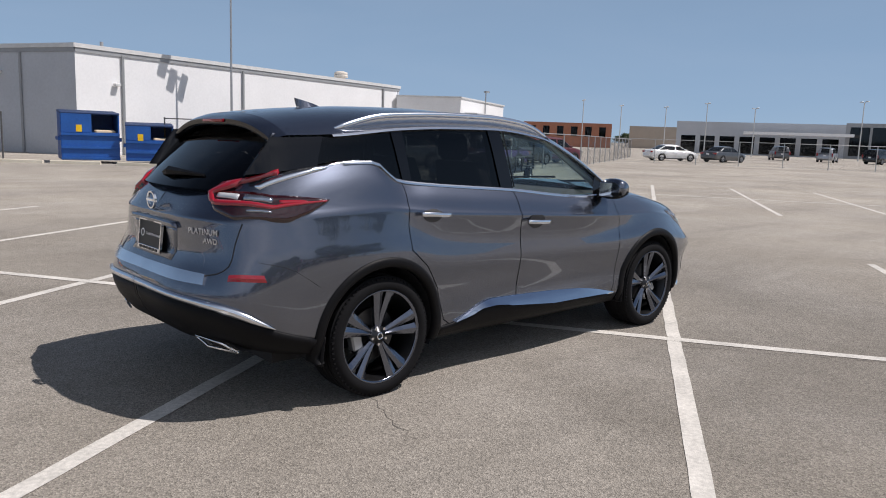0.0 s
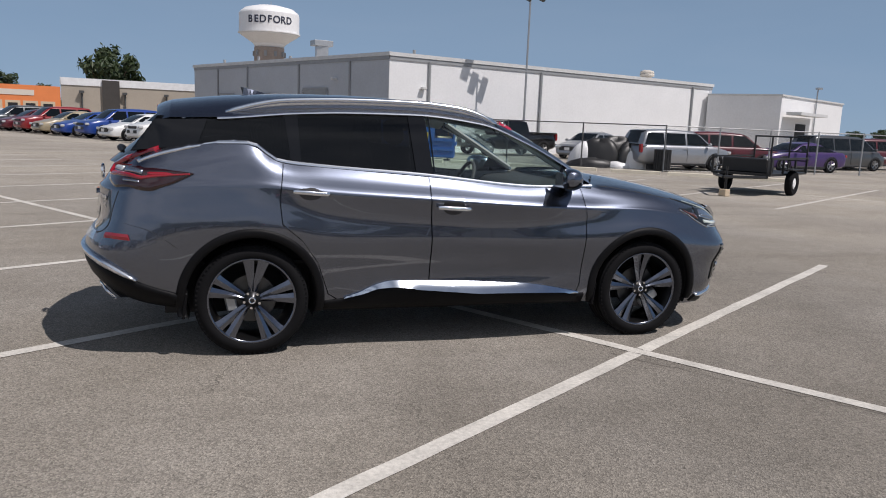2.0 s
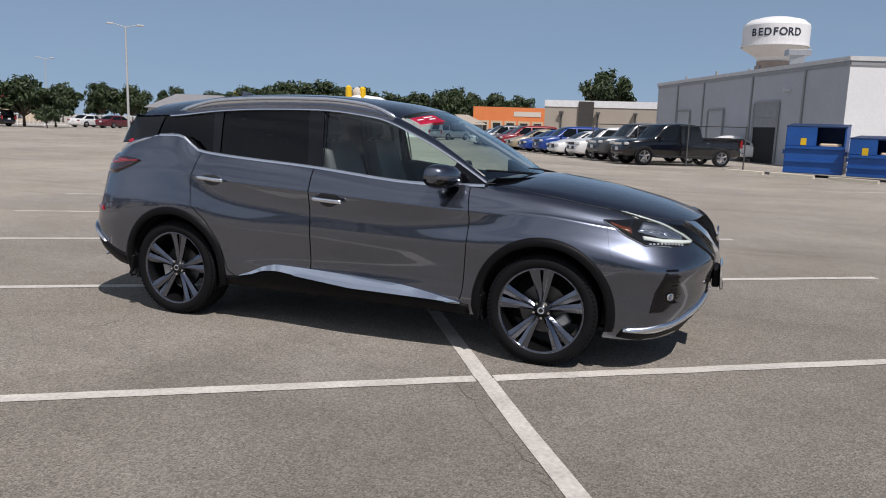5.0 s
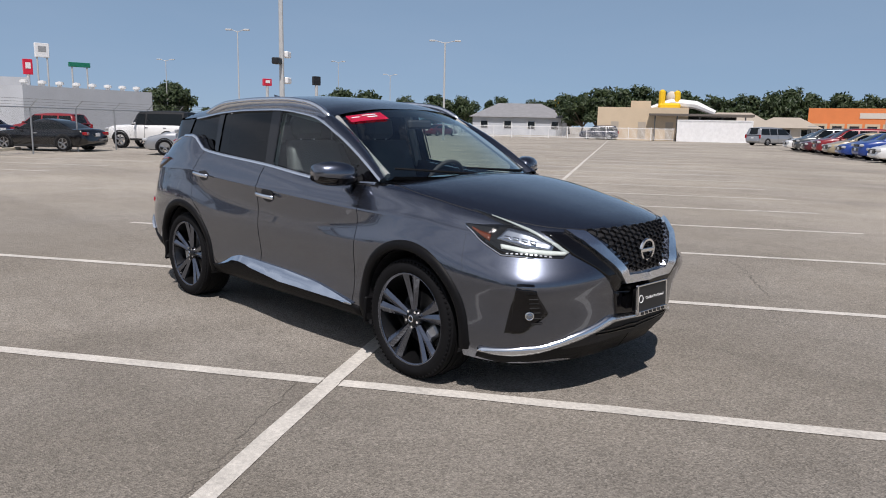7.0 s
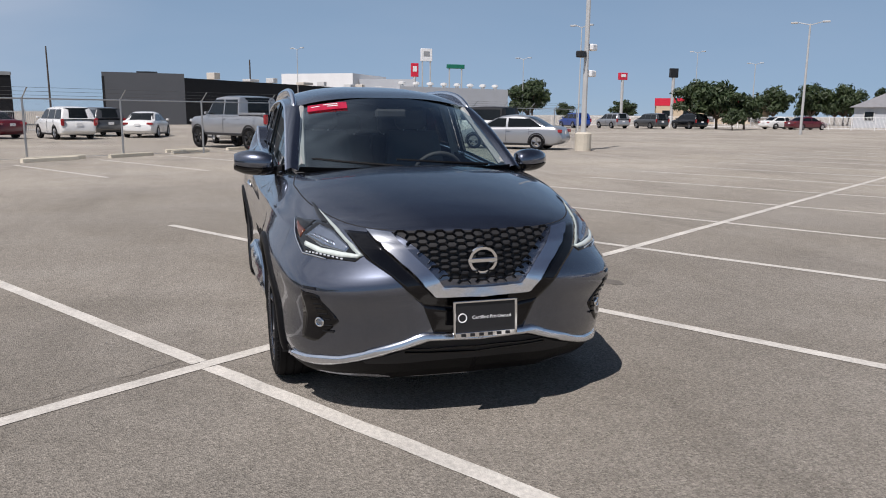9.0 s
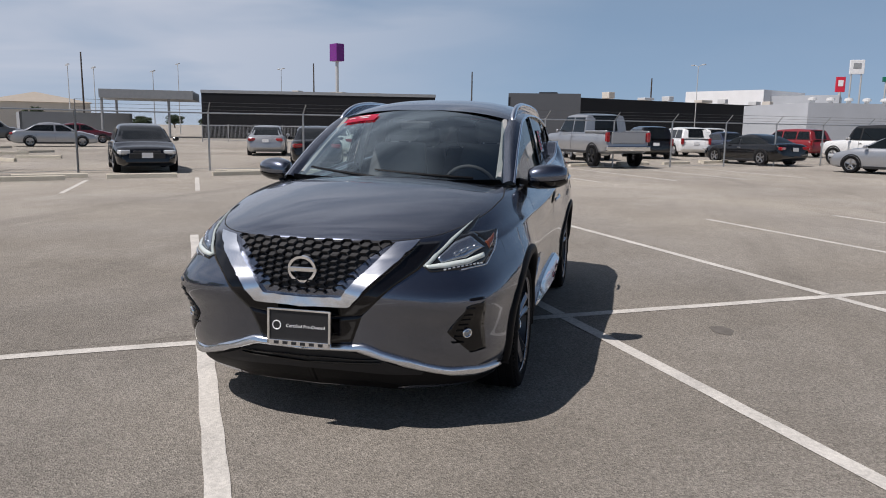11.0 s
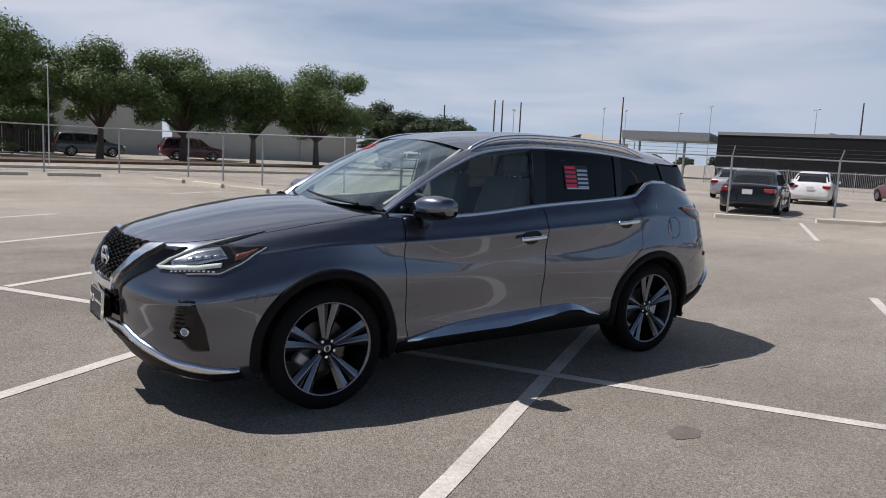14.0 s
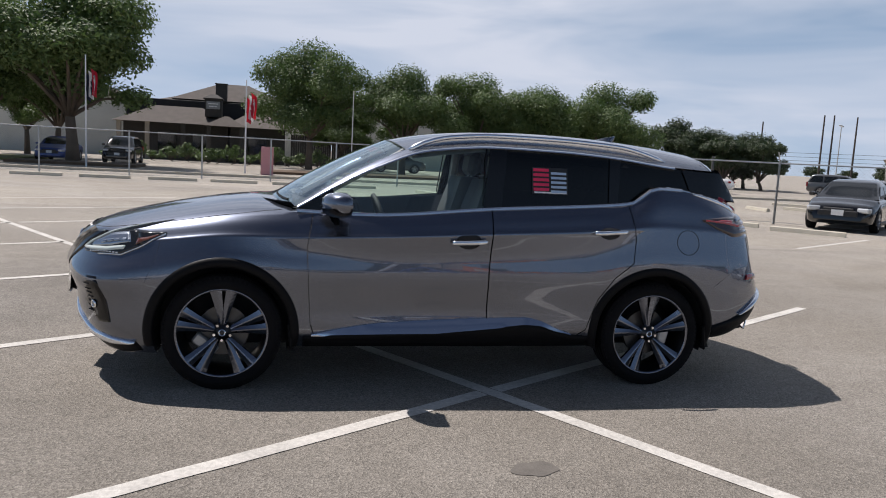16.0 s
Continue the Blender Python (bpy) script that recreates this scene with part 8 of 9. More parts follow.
    strip(b2, [(-1.943, 0.676, 1.292), (-2.06, 0.585, 1.242), (-2.16, 0.49, 1.195), (-2.222, 0.44, 1.158), (-2.245, 0.50, 1.118)], [(-1.978, 0.706, 1.273), (-2.07, 0.620, 1.225), (-2.15, 0.55, 1.180), (-2.205, 0.475, 1.150), (-2.228, 0.535, 1.112)], 26, 3, 0.024, 0.024, s, 0.003, smooth=False)
    part("light_blade", b2, M_REDLENS, tl, "red light blade", smooth=True)
    b2 = bmesh.new()
    strip(b2, [(-2.235, 0.50, 1.132), (-2.20, 0.56, 1.124), (-2.054, 0.785, 1.122), (-1.772, 0.852, 1.147)], [(-2.245, 0.52, 1.106), (-2.21, 0.575, 1.098), (-2.06, 0.79, 1.100), (-1.775, 0.856, 1.139)], 22, 2, 0.018, 0.012, s, 0.003, smooth=False)
    part("red_bar", b2, M_REDLENS, tl, smooth=True)
    b2 = bmesh.new()
    strip(b2, [(-2.02, 0.79, 1.150), (-1.90, 0.825, 1.148)], [(-2.02, 0.80, 1.128), (-1.84, 0.845, 1.135)], 8, 2, 0.016, 0.008, s, smooth=False)
    part("red_bar", b2, M_REDLENS, tl, smooth=True)
    for up_, lo_, mm_ in (
        ([(-2.205, 0.515, 1.166), (-2.15, 0.635, 1.166)], [(-2.215, 0.52, 1.140), (-2.165, 0.64, 1.138)], M_LAMP),
        ([(-2.135, 0.66, 1.166), (-2.04, 0.765, 1.157)], [(-2.145, 0.665, 1.136), (-2.05, 0.775, 1.132)], M_SMOKE),
        ([(-2.14, 0.70, 1.090), (-2.06, 0.785, 1.090)], [(-2.145, 0.705, 1.076), (-2.06, 0.79, 1.078)], M_SMOKE),
    ):
        b2 = bmesh.new()
        strip(b2, up_, lo_, 8, 2, 0.017, 0.012, s, 0.002, smooth=False)
        part("clear_lens", b2, mm_, tl, smooth=True)
    b2 = bmesh.new()
    strip(b2, [(-1.50, 0.772, 1.350), (-1.68, 0.755, 1.332), (-1.86, 0.735, 1.297), (-2.095, 0.662, 1.216)], [(-1.50, 0.774, 1.340), (-1.68, 0.764, 1.314), (-1.86, 0.752, 1.270), (-2.07, 0.690, 1.195)], 20, 2, 0.006, 0.012, s, 0.003, smooth=False)
    part("quarter_chrome", b2, M_SATIN, hero, "chrome moulding widening toward the tail lamp", smooth=True)
    b2 = bmesh.new()
    strip(b2, [(-1.60, 0.760, 1.348), (-1.75, 0.740, 1.345), (-1.90, 0.700, 1.322), (-2.04, 0.650, 1.285)], [(-1.60, 0.762, 1.338), (-1.75, 0.748, 1.316), (-1.90, 0.728, 1.283), (-2.075, 0.668, 1.222)], 14, 3, 0.004, 0.010, s, smooth=False)
    part("pillar_trim", b2, M_GLOSSBLACK, hero, "gloss black trim over the rear quarter moulding", smooth=True)
    # rear bumper
    b2 = bmesh.new()
    strip(b2, [(-2.46, -0.012, 0.635), (-2.42, 0.45, 0.62), (-2.28, 0.76, 0.575), (-2.10, 0.87, 0.49), (-1.86, 0.90, 0.415)], [(-2.36, -0.012, 0.40), (-2.32, 0.45, 0.40), (-2.17, 0.74, 0.38), (-2.0, 0.83, 0.34), (-1.83, 0.86, 0.325)], 26, 4, 0.012, 0.02, s)
    part("rear_lower_bumper", b2, M_CLAD, hero, "matt black lower rear bumper", smooth=True)
    b2 = bmesh.new()
    strip(b2, [(-2.46, -0.012, 0.668), (-2.43, 0.45, 0.655), (-2.28, 0.77, 0.615), (-2.16, 0.845, 0.55), (-2.09, 0.87, 0.505)], [(-2.46, -0.012, 0.638), (-2.42, 0.45, 0.625), (-2.28, 0.765, 0.577), (-2.16, 0.84, 0.525), (-2.09, 0.87, 0.498)], 24, 2, 0.022, 0.02, s, 0.004)
    part("rear_chrome", b2, M_SATIN, hero, "chrome strip along the rear bumper", smooth=True)
    b2 = bmesh.new()
    strip(b2, [(-2.405, -0.012, 0.765), (-2.385, 0.40, 0.765), (-2.33, 0.60, 0.76)], [(-2.43, -0.012, 0.715), (-2.42, 0.42, 0.715), (-2.36, 0.62, 0.715)], 16, 2, 0.010, 0.016, s)
    bright = part("bumper_step", b2, M_SATIN, hero, "satin silver bumper step plate", smooth=True)
    bright.data.set_sharp_from_angle(angle=radians(28))
    b2 = bmesh.new()
    strip(b2, [(-2.27, 0.735, 0.775), (-2.13, 0.83, 0.775)], [(-2.275, 0.735, 0.74), (-2.12, 0.84, 0.74)], 8, 2, 0.008, 0.012, s, 0.003, smooth=False)
    part("reflector", b2, M_REDLENS, hero, "red rear reflector")
    b2 = bmesh.new()
    rim_pts = [(-2.345, 0.50, 0.422), (-2.285, 0.68, 0.408), (-2.23, 0.74, 0.365), (-2.30, 0.55, 0.366)]
    tube(b2, [Vector((x, y * s, z)) for x, y, z in rim_pts + rim_pts[:1]], 0.007, 6)
    ex = part("exhaust_tip", b2, M_CHROME, hero, "chrome framed exhaust tip", smooth=True)
    b2 = bmesh.new()
    b2.faces.new([b2.verts.new((x + 0.03, y * s, z)) for x, y, z in rim_pts])
    r_ = bmesh.ops.extrude_face_region(b2, geom=b2.faces[:])
    bmesh.ops.translate(b2, vec=(0.12, 0, 0), verts=[v for v in r_["geom"] if isinstance(v, bmesh.types.BMVert)])
    part("exhaust_mouth", b2, M_DARK, ex)
    # mud flaps
    for ax in AXLES:
        b2 = bmesh.new()
        box(b2, (ax - 0.405, s * 0.835, 0.335), (0.02, 0.16, 0.17), 0, 0.008, (0, 0.12, 0))
        part("mud_flap", b2, M_CLAD, hero)
    # mirrors
    b2 = bmesh.new()
    rows = []
    for i in range(9):
        t = i / 8
        bulge = math.sin(math.pi * (0.10 + 0.82 * t)) ** 0.35
        y = 0.83 + 0.235 * t
        rows.append([(0.735 + 0.035 * (1 - t) + (0.10 * math.cos(a) if math.cos(a) > 0 else 0.06 * math.copysign(abs(math.cos(a)) ** 0.5, math.cos(a))) * bulge - 0.035 * t, s * y, 1.160 + 0.008 * t + 0.078 * math.copysign(abs(math.sin(a)) ** 0.75, math.sin(a)) * bulge) for a in (2 * math.pi * k / 14 for k in range(14))])
    vs = grid(b2, rows, closed=True)
    b2.faces.new(vs[0])
    b2.faces.new(vs[-1])
    bmesh.ops.recalc_face_normals(b2, faces=b2.faces)
    mir = part("door_mirror", b2, M_PAINT, hero, smooth=True)
    b2 = bmesh.new()
    low_rows = []
    for i in range(9):
        t = i / 8
        bulge = 1.03 * math.sin(math.pi * (0.10 + 0.82 * t)) ** 0.35
        y = 0.83 + 0.238 * t
        low_rows.append([(0.735 + 0.035 * (1 - t) + (0.10 * math.cos(a) if math.cos(a) > 0 else 0.06 * math.copysign(abs(math.cos(a)) ** 0.5, math.cos(a))) * bulge - 0.035 * t, s * y, 1.160 + 0.008 * t + 0.078 * math.copysign(abs(math.sin(a)) ** 0.75, math.sin(a)) * bulge) for a in (radians(196 + 148 * k / 10) for k in range(11))])
    grid(b2, low_rows)
    bmesh.ops.recalc_face_normals(b2, faces=b2.faces)
    part("lower_cap", b2, M_GLOSSBLACK, mir, "black lower mirror cap", smooth=True)
    b2 = bmesh.new()
    box(b2, (0.672, s * 0.955, 1.158), (0.008, 0.17, 0.105), s * -0.1, 0.004)
    part("mirror_glass", b2, M_CHROME, mir)
    b2 = bmesh.new()
    tube(b2, [(0.80, s * 0.765, 1.125), (0.765, s * 0.83, 1.115), (0.745, s * 0.90, 1.12)], [0.03, 0.026, 0.04], 8)
    part("mirror_foot", b2, M_CLAD, mir)
    b2 = bmesh.new()
    tube(b2, [(0.785, s * 0.90, 1.148), (0.765, s * 0.99, 1.15), (0.725, s * 1.062, 1.155)], [0.004, 0.010, 0.006], 6)
    part("indicator", b2, M_LAMP, mir)
    # handles
    for hx, hz in ((-0.095, 0.953), (-1.05, 1.05)):
        p = snap((hx, 0.93, hz))
        # no hollow is cut: a raised dark disc paints the shade behind the handle
        b2 = bmesh.new()
        rows = [[snap((hx + 0.080 * q * math.cos(a), 0.95, hz + 0.006 + 0.056 * q * math.sin(a)), 0.004 + 0.003 * (1 - q)) for a in (2 * math.pi * k / 20 for k in range(20))] for q in (0.02, 0.5, 1.0)]
        grid(b2, [[(v.x, v.y * s, v.z) for v in row] for row in rows], closed=True)
        bmesh.ops.recalc_face_normals(b2, faces=b2.faces)
        shade_disc = part("handle_recess", b2, M_DARK, hero)
        b2 = bmesh.new()
        rows = []
        for i in range(11):
            t = i / 10
            x = hx - 0.115 + 0.23 * t
            q = snap((x, 0.93, hz + 0.006 - 0.012 * t))
            o = 0.012 + 0.030 * math.sin(math.pi * (0.12 + 0.76 * t)) ** 0.5
            h = 0.015
            rows.append([(x, s * (q.y + o + 0.010 * math.cos(a)), q.z + h * math.sin(a)) for a in (2 * math.pi * k / 10 for k in range(10))])
        vs = grid(b2, rows, closed=True)
        b2.faces.new(vs[0])
        b2.faces.new(vs[-1])
        bmesh.ops.recalc_face_normals(b2, faces=b2.faces)
        part("door_handle", b2, M_SATIN, hero, "chrome door handle", smooth=True)
b2 = bmesh.new()
c0 = snap((-1.63, 0.93, 1.0), 0.001)
tube(b2, [snap((-1.63 + 0.085 * math.cos(a), 0.93, 1.0 + 0.085 * math.sin(a)), -0.001) for a in (2 * math.pi * k / 24 for k in range(25))], 0.003, 5)
part("fuel_flap_line", b2, M_DARK, hero)

# grille mesh: a dark back and a honeycomb
b2 = bmesh.new()
strip(b2, [(2.25, -0.40, 0.93), (2.305, 0, 0.93), (2.25, 0.40, 0.93)], [(2.375, -0.15, 0.722), (2.40, 0, 0.722), (2.375, 0.15, 0.722)], 24, 8, 0.004, 0.008, 1)
gr = part("grille", b2, M_DARK, hero, "black honeycomb grille")
cells = bmesh.new()
hw, hh = 0.030, 0.0135
for k in range(-9, 10):
    y = k * 1.5 * hw
    for r_ in range(10):
        z = 0.700 + r_ * 2 * hh + (hh if k % 2 else 0)
        if abs(y) > 0.192 + (z - 0.725) * 0.93 or z > 0.925:
            continue
        hexa = [(y + hw * math.cos(a), min(0.928, z + hh * math.sin(a) / 0.866)) for a in (radians(60 * q) for q in range(6))]
        for q in range(3):
            (ya, za), (yb, zb) = hexa[q], hexa[q + 1]
            for lift in (0.006, 0.013):
                tube(cells, [nose_at(ya, za, lift), nose_at(yb, zb, lift)], 0.0038, 4)
hc = part("honeycomb", cells, M_MESH, gr)
tagged(hc, kind="stuff")


def roundel(x, y, z, r, facing, parent, name="emblem"):
    """A plain round chrome emblem with a bar."""
    b2 = bmesh.new()
    lathe(b2, [(r * 0.74, 0.0), (r * 0.78, 0.012), (r * 0.96, 0.012), (r, 0.0)], 32, "x")
    bmesh.ops.scale(b2, vec=(1, 1.12, 1), verts=b2.verts)
    box(b2, (0.008, 0, 0), (0.012, r * 2.2, r * 0.36), 0, 0.004)
    bmesh.ops.scale(b2, vec=(facing, 1, 1), verts=b2.verts)
    bmesh.ops.translate(b2, verts=b2.verts, vec=(x, y, z))
    bmesh.ops.recalc_face_normals(b2, faces=b2.faces)
    return part(name, b2, M_CHROME, parent, "round chrome emblem with a plain bar")


roundel(2.405, 0, 0.806, 0.066, 1, hero)
roundel(snap((-2.6, 0, 1.10)).x - 0.002, 0, 1.10, 0.052, -1, hero)


def plate(x, z, facing, tilt):
    """A black dealer plate in a silver frame with white wording."""
    p = thing("licence_plate", "", "")
    p.parent = hero
    p.matrix_local = Matrix.Translation((x, 0, z)) @ Matrix.Rotation(0 if facing > 0 else math.pi, 4, "Z") @ Matrix.Rotation(radians(tilt), 4, "Y")
    b2 = bmesh.new()
    box(b2, (0, 0, 0), (0.010, 0.305, 0.152), 0, 0.003)
    part("plate", b2, M_BLACK, p)
    b2 = bmesh.new()
    for y in (-0.152, 0.152):
        box(b2, (0.006, y, -0.004), (0.016, 0.012, 0.168), 0, 0.002)
    box(b2, (0.006, 0, 0.076), (0.016, 0.30, 0.010), 0, 0.002)
    box(b2, (0.006, 0, -0.080), (0.016, 0.316, 0.024), 0, 0.002)
    part("plate_frame", b2, M_CHROME, p)
    for k in range(6):
        b2 = bmesh.new()
        box(b2, (0.016, -0.11 + 0.044 * k, -0.080), (0.004, 0.022, 0.014))
        part("name_bar", b2, M_BLACK, p)
    b2 = bmesh.new()
    lathe(b2, [(0.017, 0.006), (0.019, 0.008), (0.022, 0.008), (0.023, 0.005)], 20, "x")
    bmesh.ops.translate(b2, verts=b2.verts, vec=(0, -0.112, 0))
    part("round_mark", b2, M_WHITE, p)
    text(p, "Certified Pre-Owned", 0.0225, Matrix.Translation((0.0065, 0.032, -0.007)) @ Matrix.Rotation(math.pi / 2, 4, "Z") @ Matrix.Rotation(math.pi / 2, 4, "X"), M_WHITE)
    return p


def text(parent, words, size, m, material, bold=0.0):
    cu = bpy.data.curves.new("words", "FONT")
    cu.body, cu.size, cu.align_x, cu.extrude, cu.offset = words, size, "CENTER", 0.0008, bold
    ob = new("words", cu)
    me = bpy.data.meshes.new_from_object(ob.evaluated_get(bpy.context.evaluated_depsgraph_get()))
    bpy.data.objects.remove(ob)
    me.materials.clear()
    me.materials.append(material)
    ob = new("lettering", me)
    ob.parent = parent
    ob.matrix_local = m
    return ob


plate(2.452, 0.545, 1, -3)
b2 = bmesh.new()
box(b2, (2.425, 0, 0.53), (0.05, 0.24, 0.13), 0, 0.01)
part("plate_bracket", b2, M_CLAD, hero)
b2 = bmesh.new()
strip(b2, [(-2.30, -0.30, 0.985), (-2.31, 0.0, 0.99), (-2.30, 0.30, 0.985)], [(-2.385, -0.27, 0.80), (-2.39, 0.0, 0.80), (-2.385, 0.27, 0.80)], 16, 5, 0.004, 0.01)
part("plate_recess", b2, M_PAINT, hero, smooth=True)
plate(-2.372, 0.905, -1, -6)
b2 = bmesh.new()
strip(b2, [(-2.29, -0.29, 1.005), (-2.31, 0.0, 1.01), (-2.29, 0.29, 1.005)], [(-2.31, -0.31, 0.975), (-2.32, 0.0, 0.98), (-2.31, 0.31, 0.975)], 16, 2, 0.022, 0.02)
part("tailgate_lip", b2, M_PAINT, hero, smooth=True)
for words, size, y, z in (("PLATINUM", 0.044, -0.555, 0.97), ("AWD", 0.040, -0.615, 0.922)):
    p = snap((-2.4, y, z), 0.002)
    n = (snap((-2.4, y, z), 1.0) - snap((-2.4, y, z))).normalized()
    rot = Matrix.Rotation(math.atan2(n.y, n.x) + math.pi / 2, 4, "Z") @ Matrix.Rotation(math.pi / 2 - math.asin(n.z), 4, "X")
    text(hero, words, size, Matrix.Translation(p) @ rot, M_CHROME, 0.001)

# red label on the windscreen and stickers in the rear left window
b2 = bmesh.new()
rows = []
for i in range(4):
    row = []
    for k in range(9):
        s = -(0.50 + (0.93 - 0.50) * k / 8)
        t = 0.80 + 0.125 * i / 3
        top = Vector((0.372 - 0.105 * abs(s) ** 2.2, s * 0.585, 1.583 - 0.055 * abs(s) ** 2.4))
        low = Vector((1.20 - 0.235 * abs(s) ** 2.2, s * 0.70, 1.128))
        p = low.lerp(top, t) + Vector((0.006, 0, 0.008))
        p.z += 0.035 * 4 * t * (1 - t) * 0.9
        row.append(tuple(p))
    rows.append(row)
grid(b2, rows)
bmesh.ops.solidify(b2, geom=b2.faces[:], thickness=0.001)
lab = part("windscreen_label", b2, M_PINKLABEL, hero, "red paper label with white bars")
for k, (s0, s1, t0) in enumerate(((0.60, 0.76, 0.885), (0.60, 0.72, 0.85), (0.80, 0.89, 0.865))):
    b2 = bmesh.new()
    rows = []
    for i in range(2):
        row = []
        for q in range(4):
            s = -(s0 + (s1 - s0) * q / 3)
            t = t0 + 0.016 * i
            top = Vector((0.372 - 0.105 * abs(s) ** 2.2, s * 0.585, 1.583 - 0.055 * abs(s) ** 2.4))
            low = Vector((1.20 - 0.235 * abs(s) ** 2.2, s * 0.70, 1.128))
            p = low.lerp(top, t) + Vector((0.0085, 0, 0.0105))
            p.z += 0.035 * 4 * t * (1 - t) * 0.9
            row.append(tuple(p))
        rows.append(row)
    grid(b2, rows)
    part("white_bar", b2, M_WHITE, lab)


def sticker(x0, x1, z0, z1, mm, lift, parent, name):
    b2 = bmesh.new()
    grid(b2, [[(x, flank(x, z) + lift, z) for x in (x0, (x0 + x1) / 2, x1)] for z in (z0, (z0 + z1) / 2, z1)])
    bmesh.ops.recalc_face_normals(b2, faces=b2.faces)
    return part(name, b2, mm, parent)


st = sticker(-0.545, -0.80, 1.275, 1.452, M_BLACK, -0.006, hero, "window_sticker")
tagged(st, "red, white and blue information sticker")
for k in range(5):
    sticker(-0.555, -0.665, 1.425 - 0.032 * k, 1.445 - 0.032 * k, M_PINKLABEL, -0.004, st, "red_bar")
for k in range(5):
    sticker(-0.68, -0.79, 1.408 - 0.030 * k, 1.424 - 0.030 * k, mat("pale_blue_print", (0.42, 0.55, 0.72), 0.5), -0.004, st, "blue_bar")
sticker(-0.56, -0.79, 1.282, 1.292, M_WHITE, -0.004, st, "white_bar")

# ---- wheels ----


def hero_wheel(ax, s):
    w = thing("wheel", "", "")
    w.parent = hero
    w.matrix_local = Matrix.Translation((ax, s * 0.79, HUB)) @ (Matrix.Rotation(0.35 + ax * 0.4, 4, "Y"))
    b2 = bmesh.new()
    prof = [(0.262, 0.10), (0.275, 0.118), (0.300, 0.128), (0.325, 0.124), (0.343, 0.108)]
    for c in (0.085, 0.045, 0.0, -0.045, -0.085):
        prof += [(0.358 - 0.05 * c * c * 10, c + 0.016), (0.358 - 0.05 * c * c * 10, c - 0.014), (0.350, c - 0.017), (0.350, c - 0.025)]
    prof += [(0.345, -0.112), (0.325, -0.122), (0.275, -0.118), (0.262, -0.10)]
    lathe(b2, [(r, h * s) for r, h in prof], 64)
    bmesh.ops.recalc_face_normals(b2, faces=b2.faces)
    tyre = part("tyre", b2, M_RUBBER, w, "black road tyre with grooved tread", smooth=True)
    tyre.data.set_sharp_from_angle(angle=radians(40))
    b2 = bmesh.new()
    for k in range(72):
        a = 2 * math.pi * k / 72
        for side_ in (1, -1):
            c, q = math.cos(a), math.sin(a)
            box(b2, (0.337 * c, side_ * 0.104, 0.337 * q), (0.018, 0.026, 0.011), 0, 0, (0, -a, 0))
    tagged(part("tread", b2, M_RUBBER, tyre), kind="stuff")
    b2 = bmesh.new()
    lathe(b2, [(0.263, 0.108 * s), (0.274, 0.120 * s), (0.277, 0.112 * s), (0.270, 0.09 * s)], 64)
    bmesh.ops.recalc_face_normals(b2, faces=b2.faces)
    rim = part("rim", b2, M_DARKALLOY, w, "dark machined ten-spoke alloy rim", smooth=True)
    b2 = bmesh.new()
    lathe(b2, [(0.268, 0.110 * s), (0.250, 0.06 * s), (0.240, -0.02 * s), (0.245, -0.10 * s)], 48)
    bmesh.ops.recalc_face_normals(b2, faces=b2.faces)
    part("barrel", b2, M_GUNALLOY, rim, smooth=True)
    for k in range(5):
        for e in (1, -1):
            b2 = bmesh.new()
            rows = []
            for i in range(9):
                t = i / 8
                r = 0.045 + 0.222 * t
                a = 2 * math.pi * k / 5 + e * (0.15 + 0.03 * t)
                hwd = (0.013 + 0.021 * t) * (1 if t < 0.9 else 1.1)
                face = s * (0.082 + 0.030 * t**1.5)
                c, q = math.cos(a), math.sin(a)
                row = []
                for u, d in ((-1, -0.035), (-1, -0.011), (-0.15, 0.0), (0.15, -0.001), (1, -0.013), (1, -0.035)):
                    row.append((r * c - u * e * hwd * q, face + s * d, r * q + u * e * hwd * c))
                rows.append(row)
            grid(b2, rows)
            bmesh.ops.recalc_face_normals(b2, faces=b2.faces)
            if sum(f.normal.y * s for f in b2.faces) < 0:
                bmesh.ops.reverse_faces(b2, faces=b2.faces)
            part("spoke", b2, M_DARKALLOY, rim)
    b2 = bmesh.new()
    lathe(b2, [(0.001, 0.098 * s), (0.027, 0.097 * s), (0.030, 0.088 * s), (0.056, 0.080 * s), (0.060, 0.05 * s)], 30)
    bmesh.ops.recalc_face_normals(b2, faces=b2.faces)
    hubp = part("hub", b2, M_GUNALLOY, rim, smooth=True)
    b2 = bmesh.new()
    lathe(b2, [(0.014, 0.0985 * s), (0.018, 0.101 * s), (0.022, 0.0985 * s)], 20)
    part("cap_ring", b2, M_CHROME, rim)
    for k in range(5):
        a = 2 * math.pi * (k + 0.5) / 5
        b2 = bmesh.new()
        lathe(b2, [(0.001, 0.092 * s), (0.009, 0.092 * s), (0.011, 0.07 * s)], 6)
        bmesh.ops.translate(b2, verts=b2.verts, vec=(0.050 * math.cos(a), 0, 0.050 * math.sin(a)))
        part("wheel_nut", b2, M_CHROME, rim)
    b2 = bmesh.new()
    lathe(b2, [(0.001, 0.02 * s), (0.155, 0.02 * s), (0.16, 0.0), (0.155, -0.015 * s)], 40)
    bmesh.ops.recalc_face_normals(b2, faces=b2.faces)
    part("brake_disc", b2, M_BRAKE, w)
    b2 = bmesh.new()
    box(b2, (0.13 if ax > 0 else -0.13, 0.025 * s, 0.03), (0.07, 0.06, 0.16), 0, 0.01)
    part("brake_caliper", b2, M_GALV, w)
    return w


for ax in AXLES:
    for s in (1, -1):
        hero_wheel(ax, s)

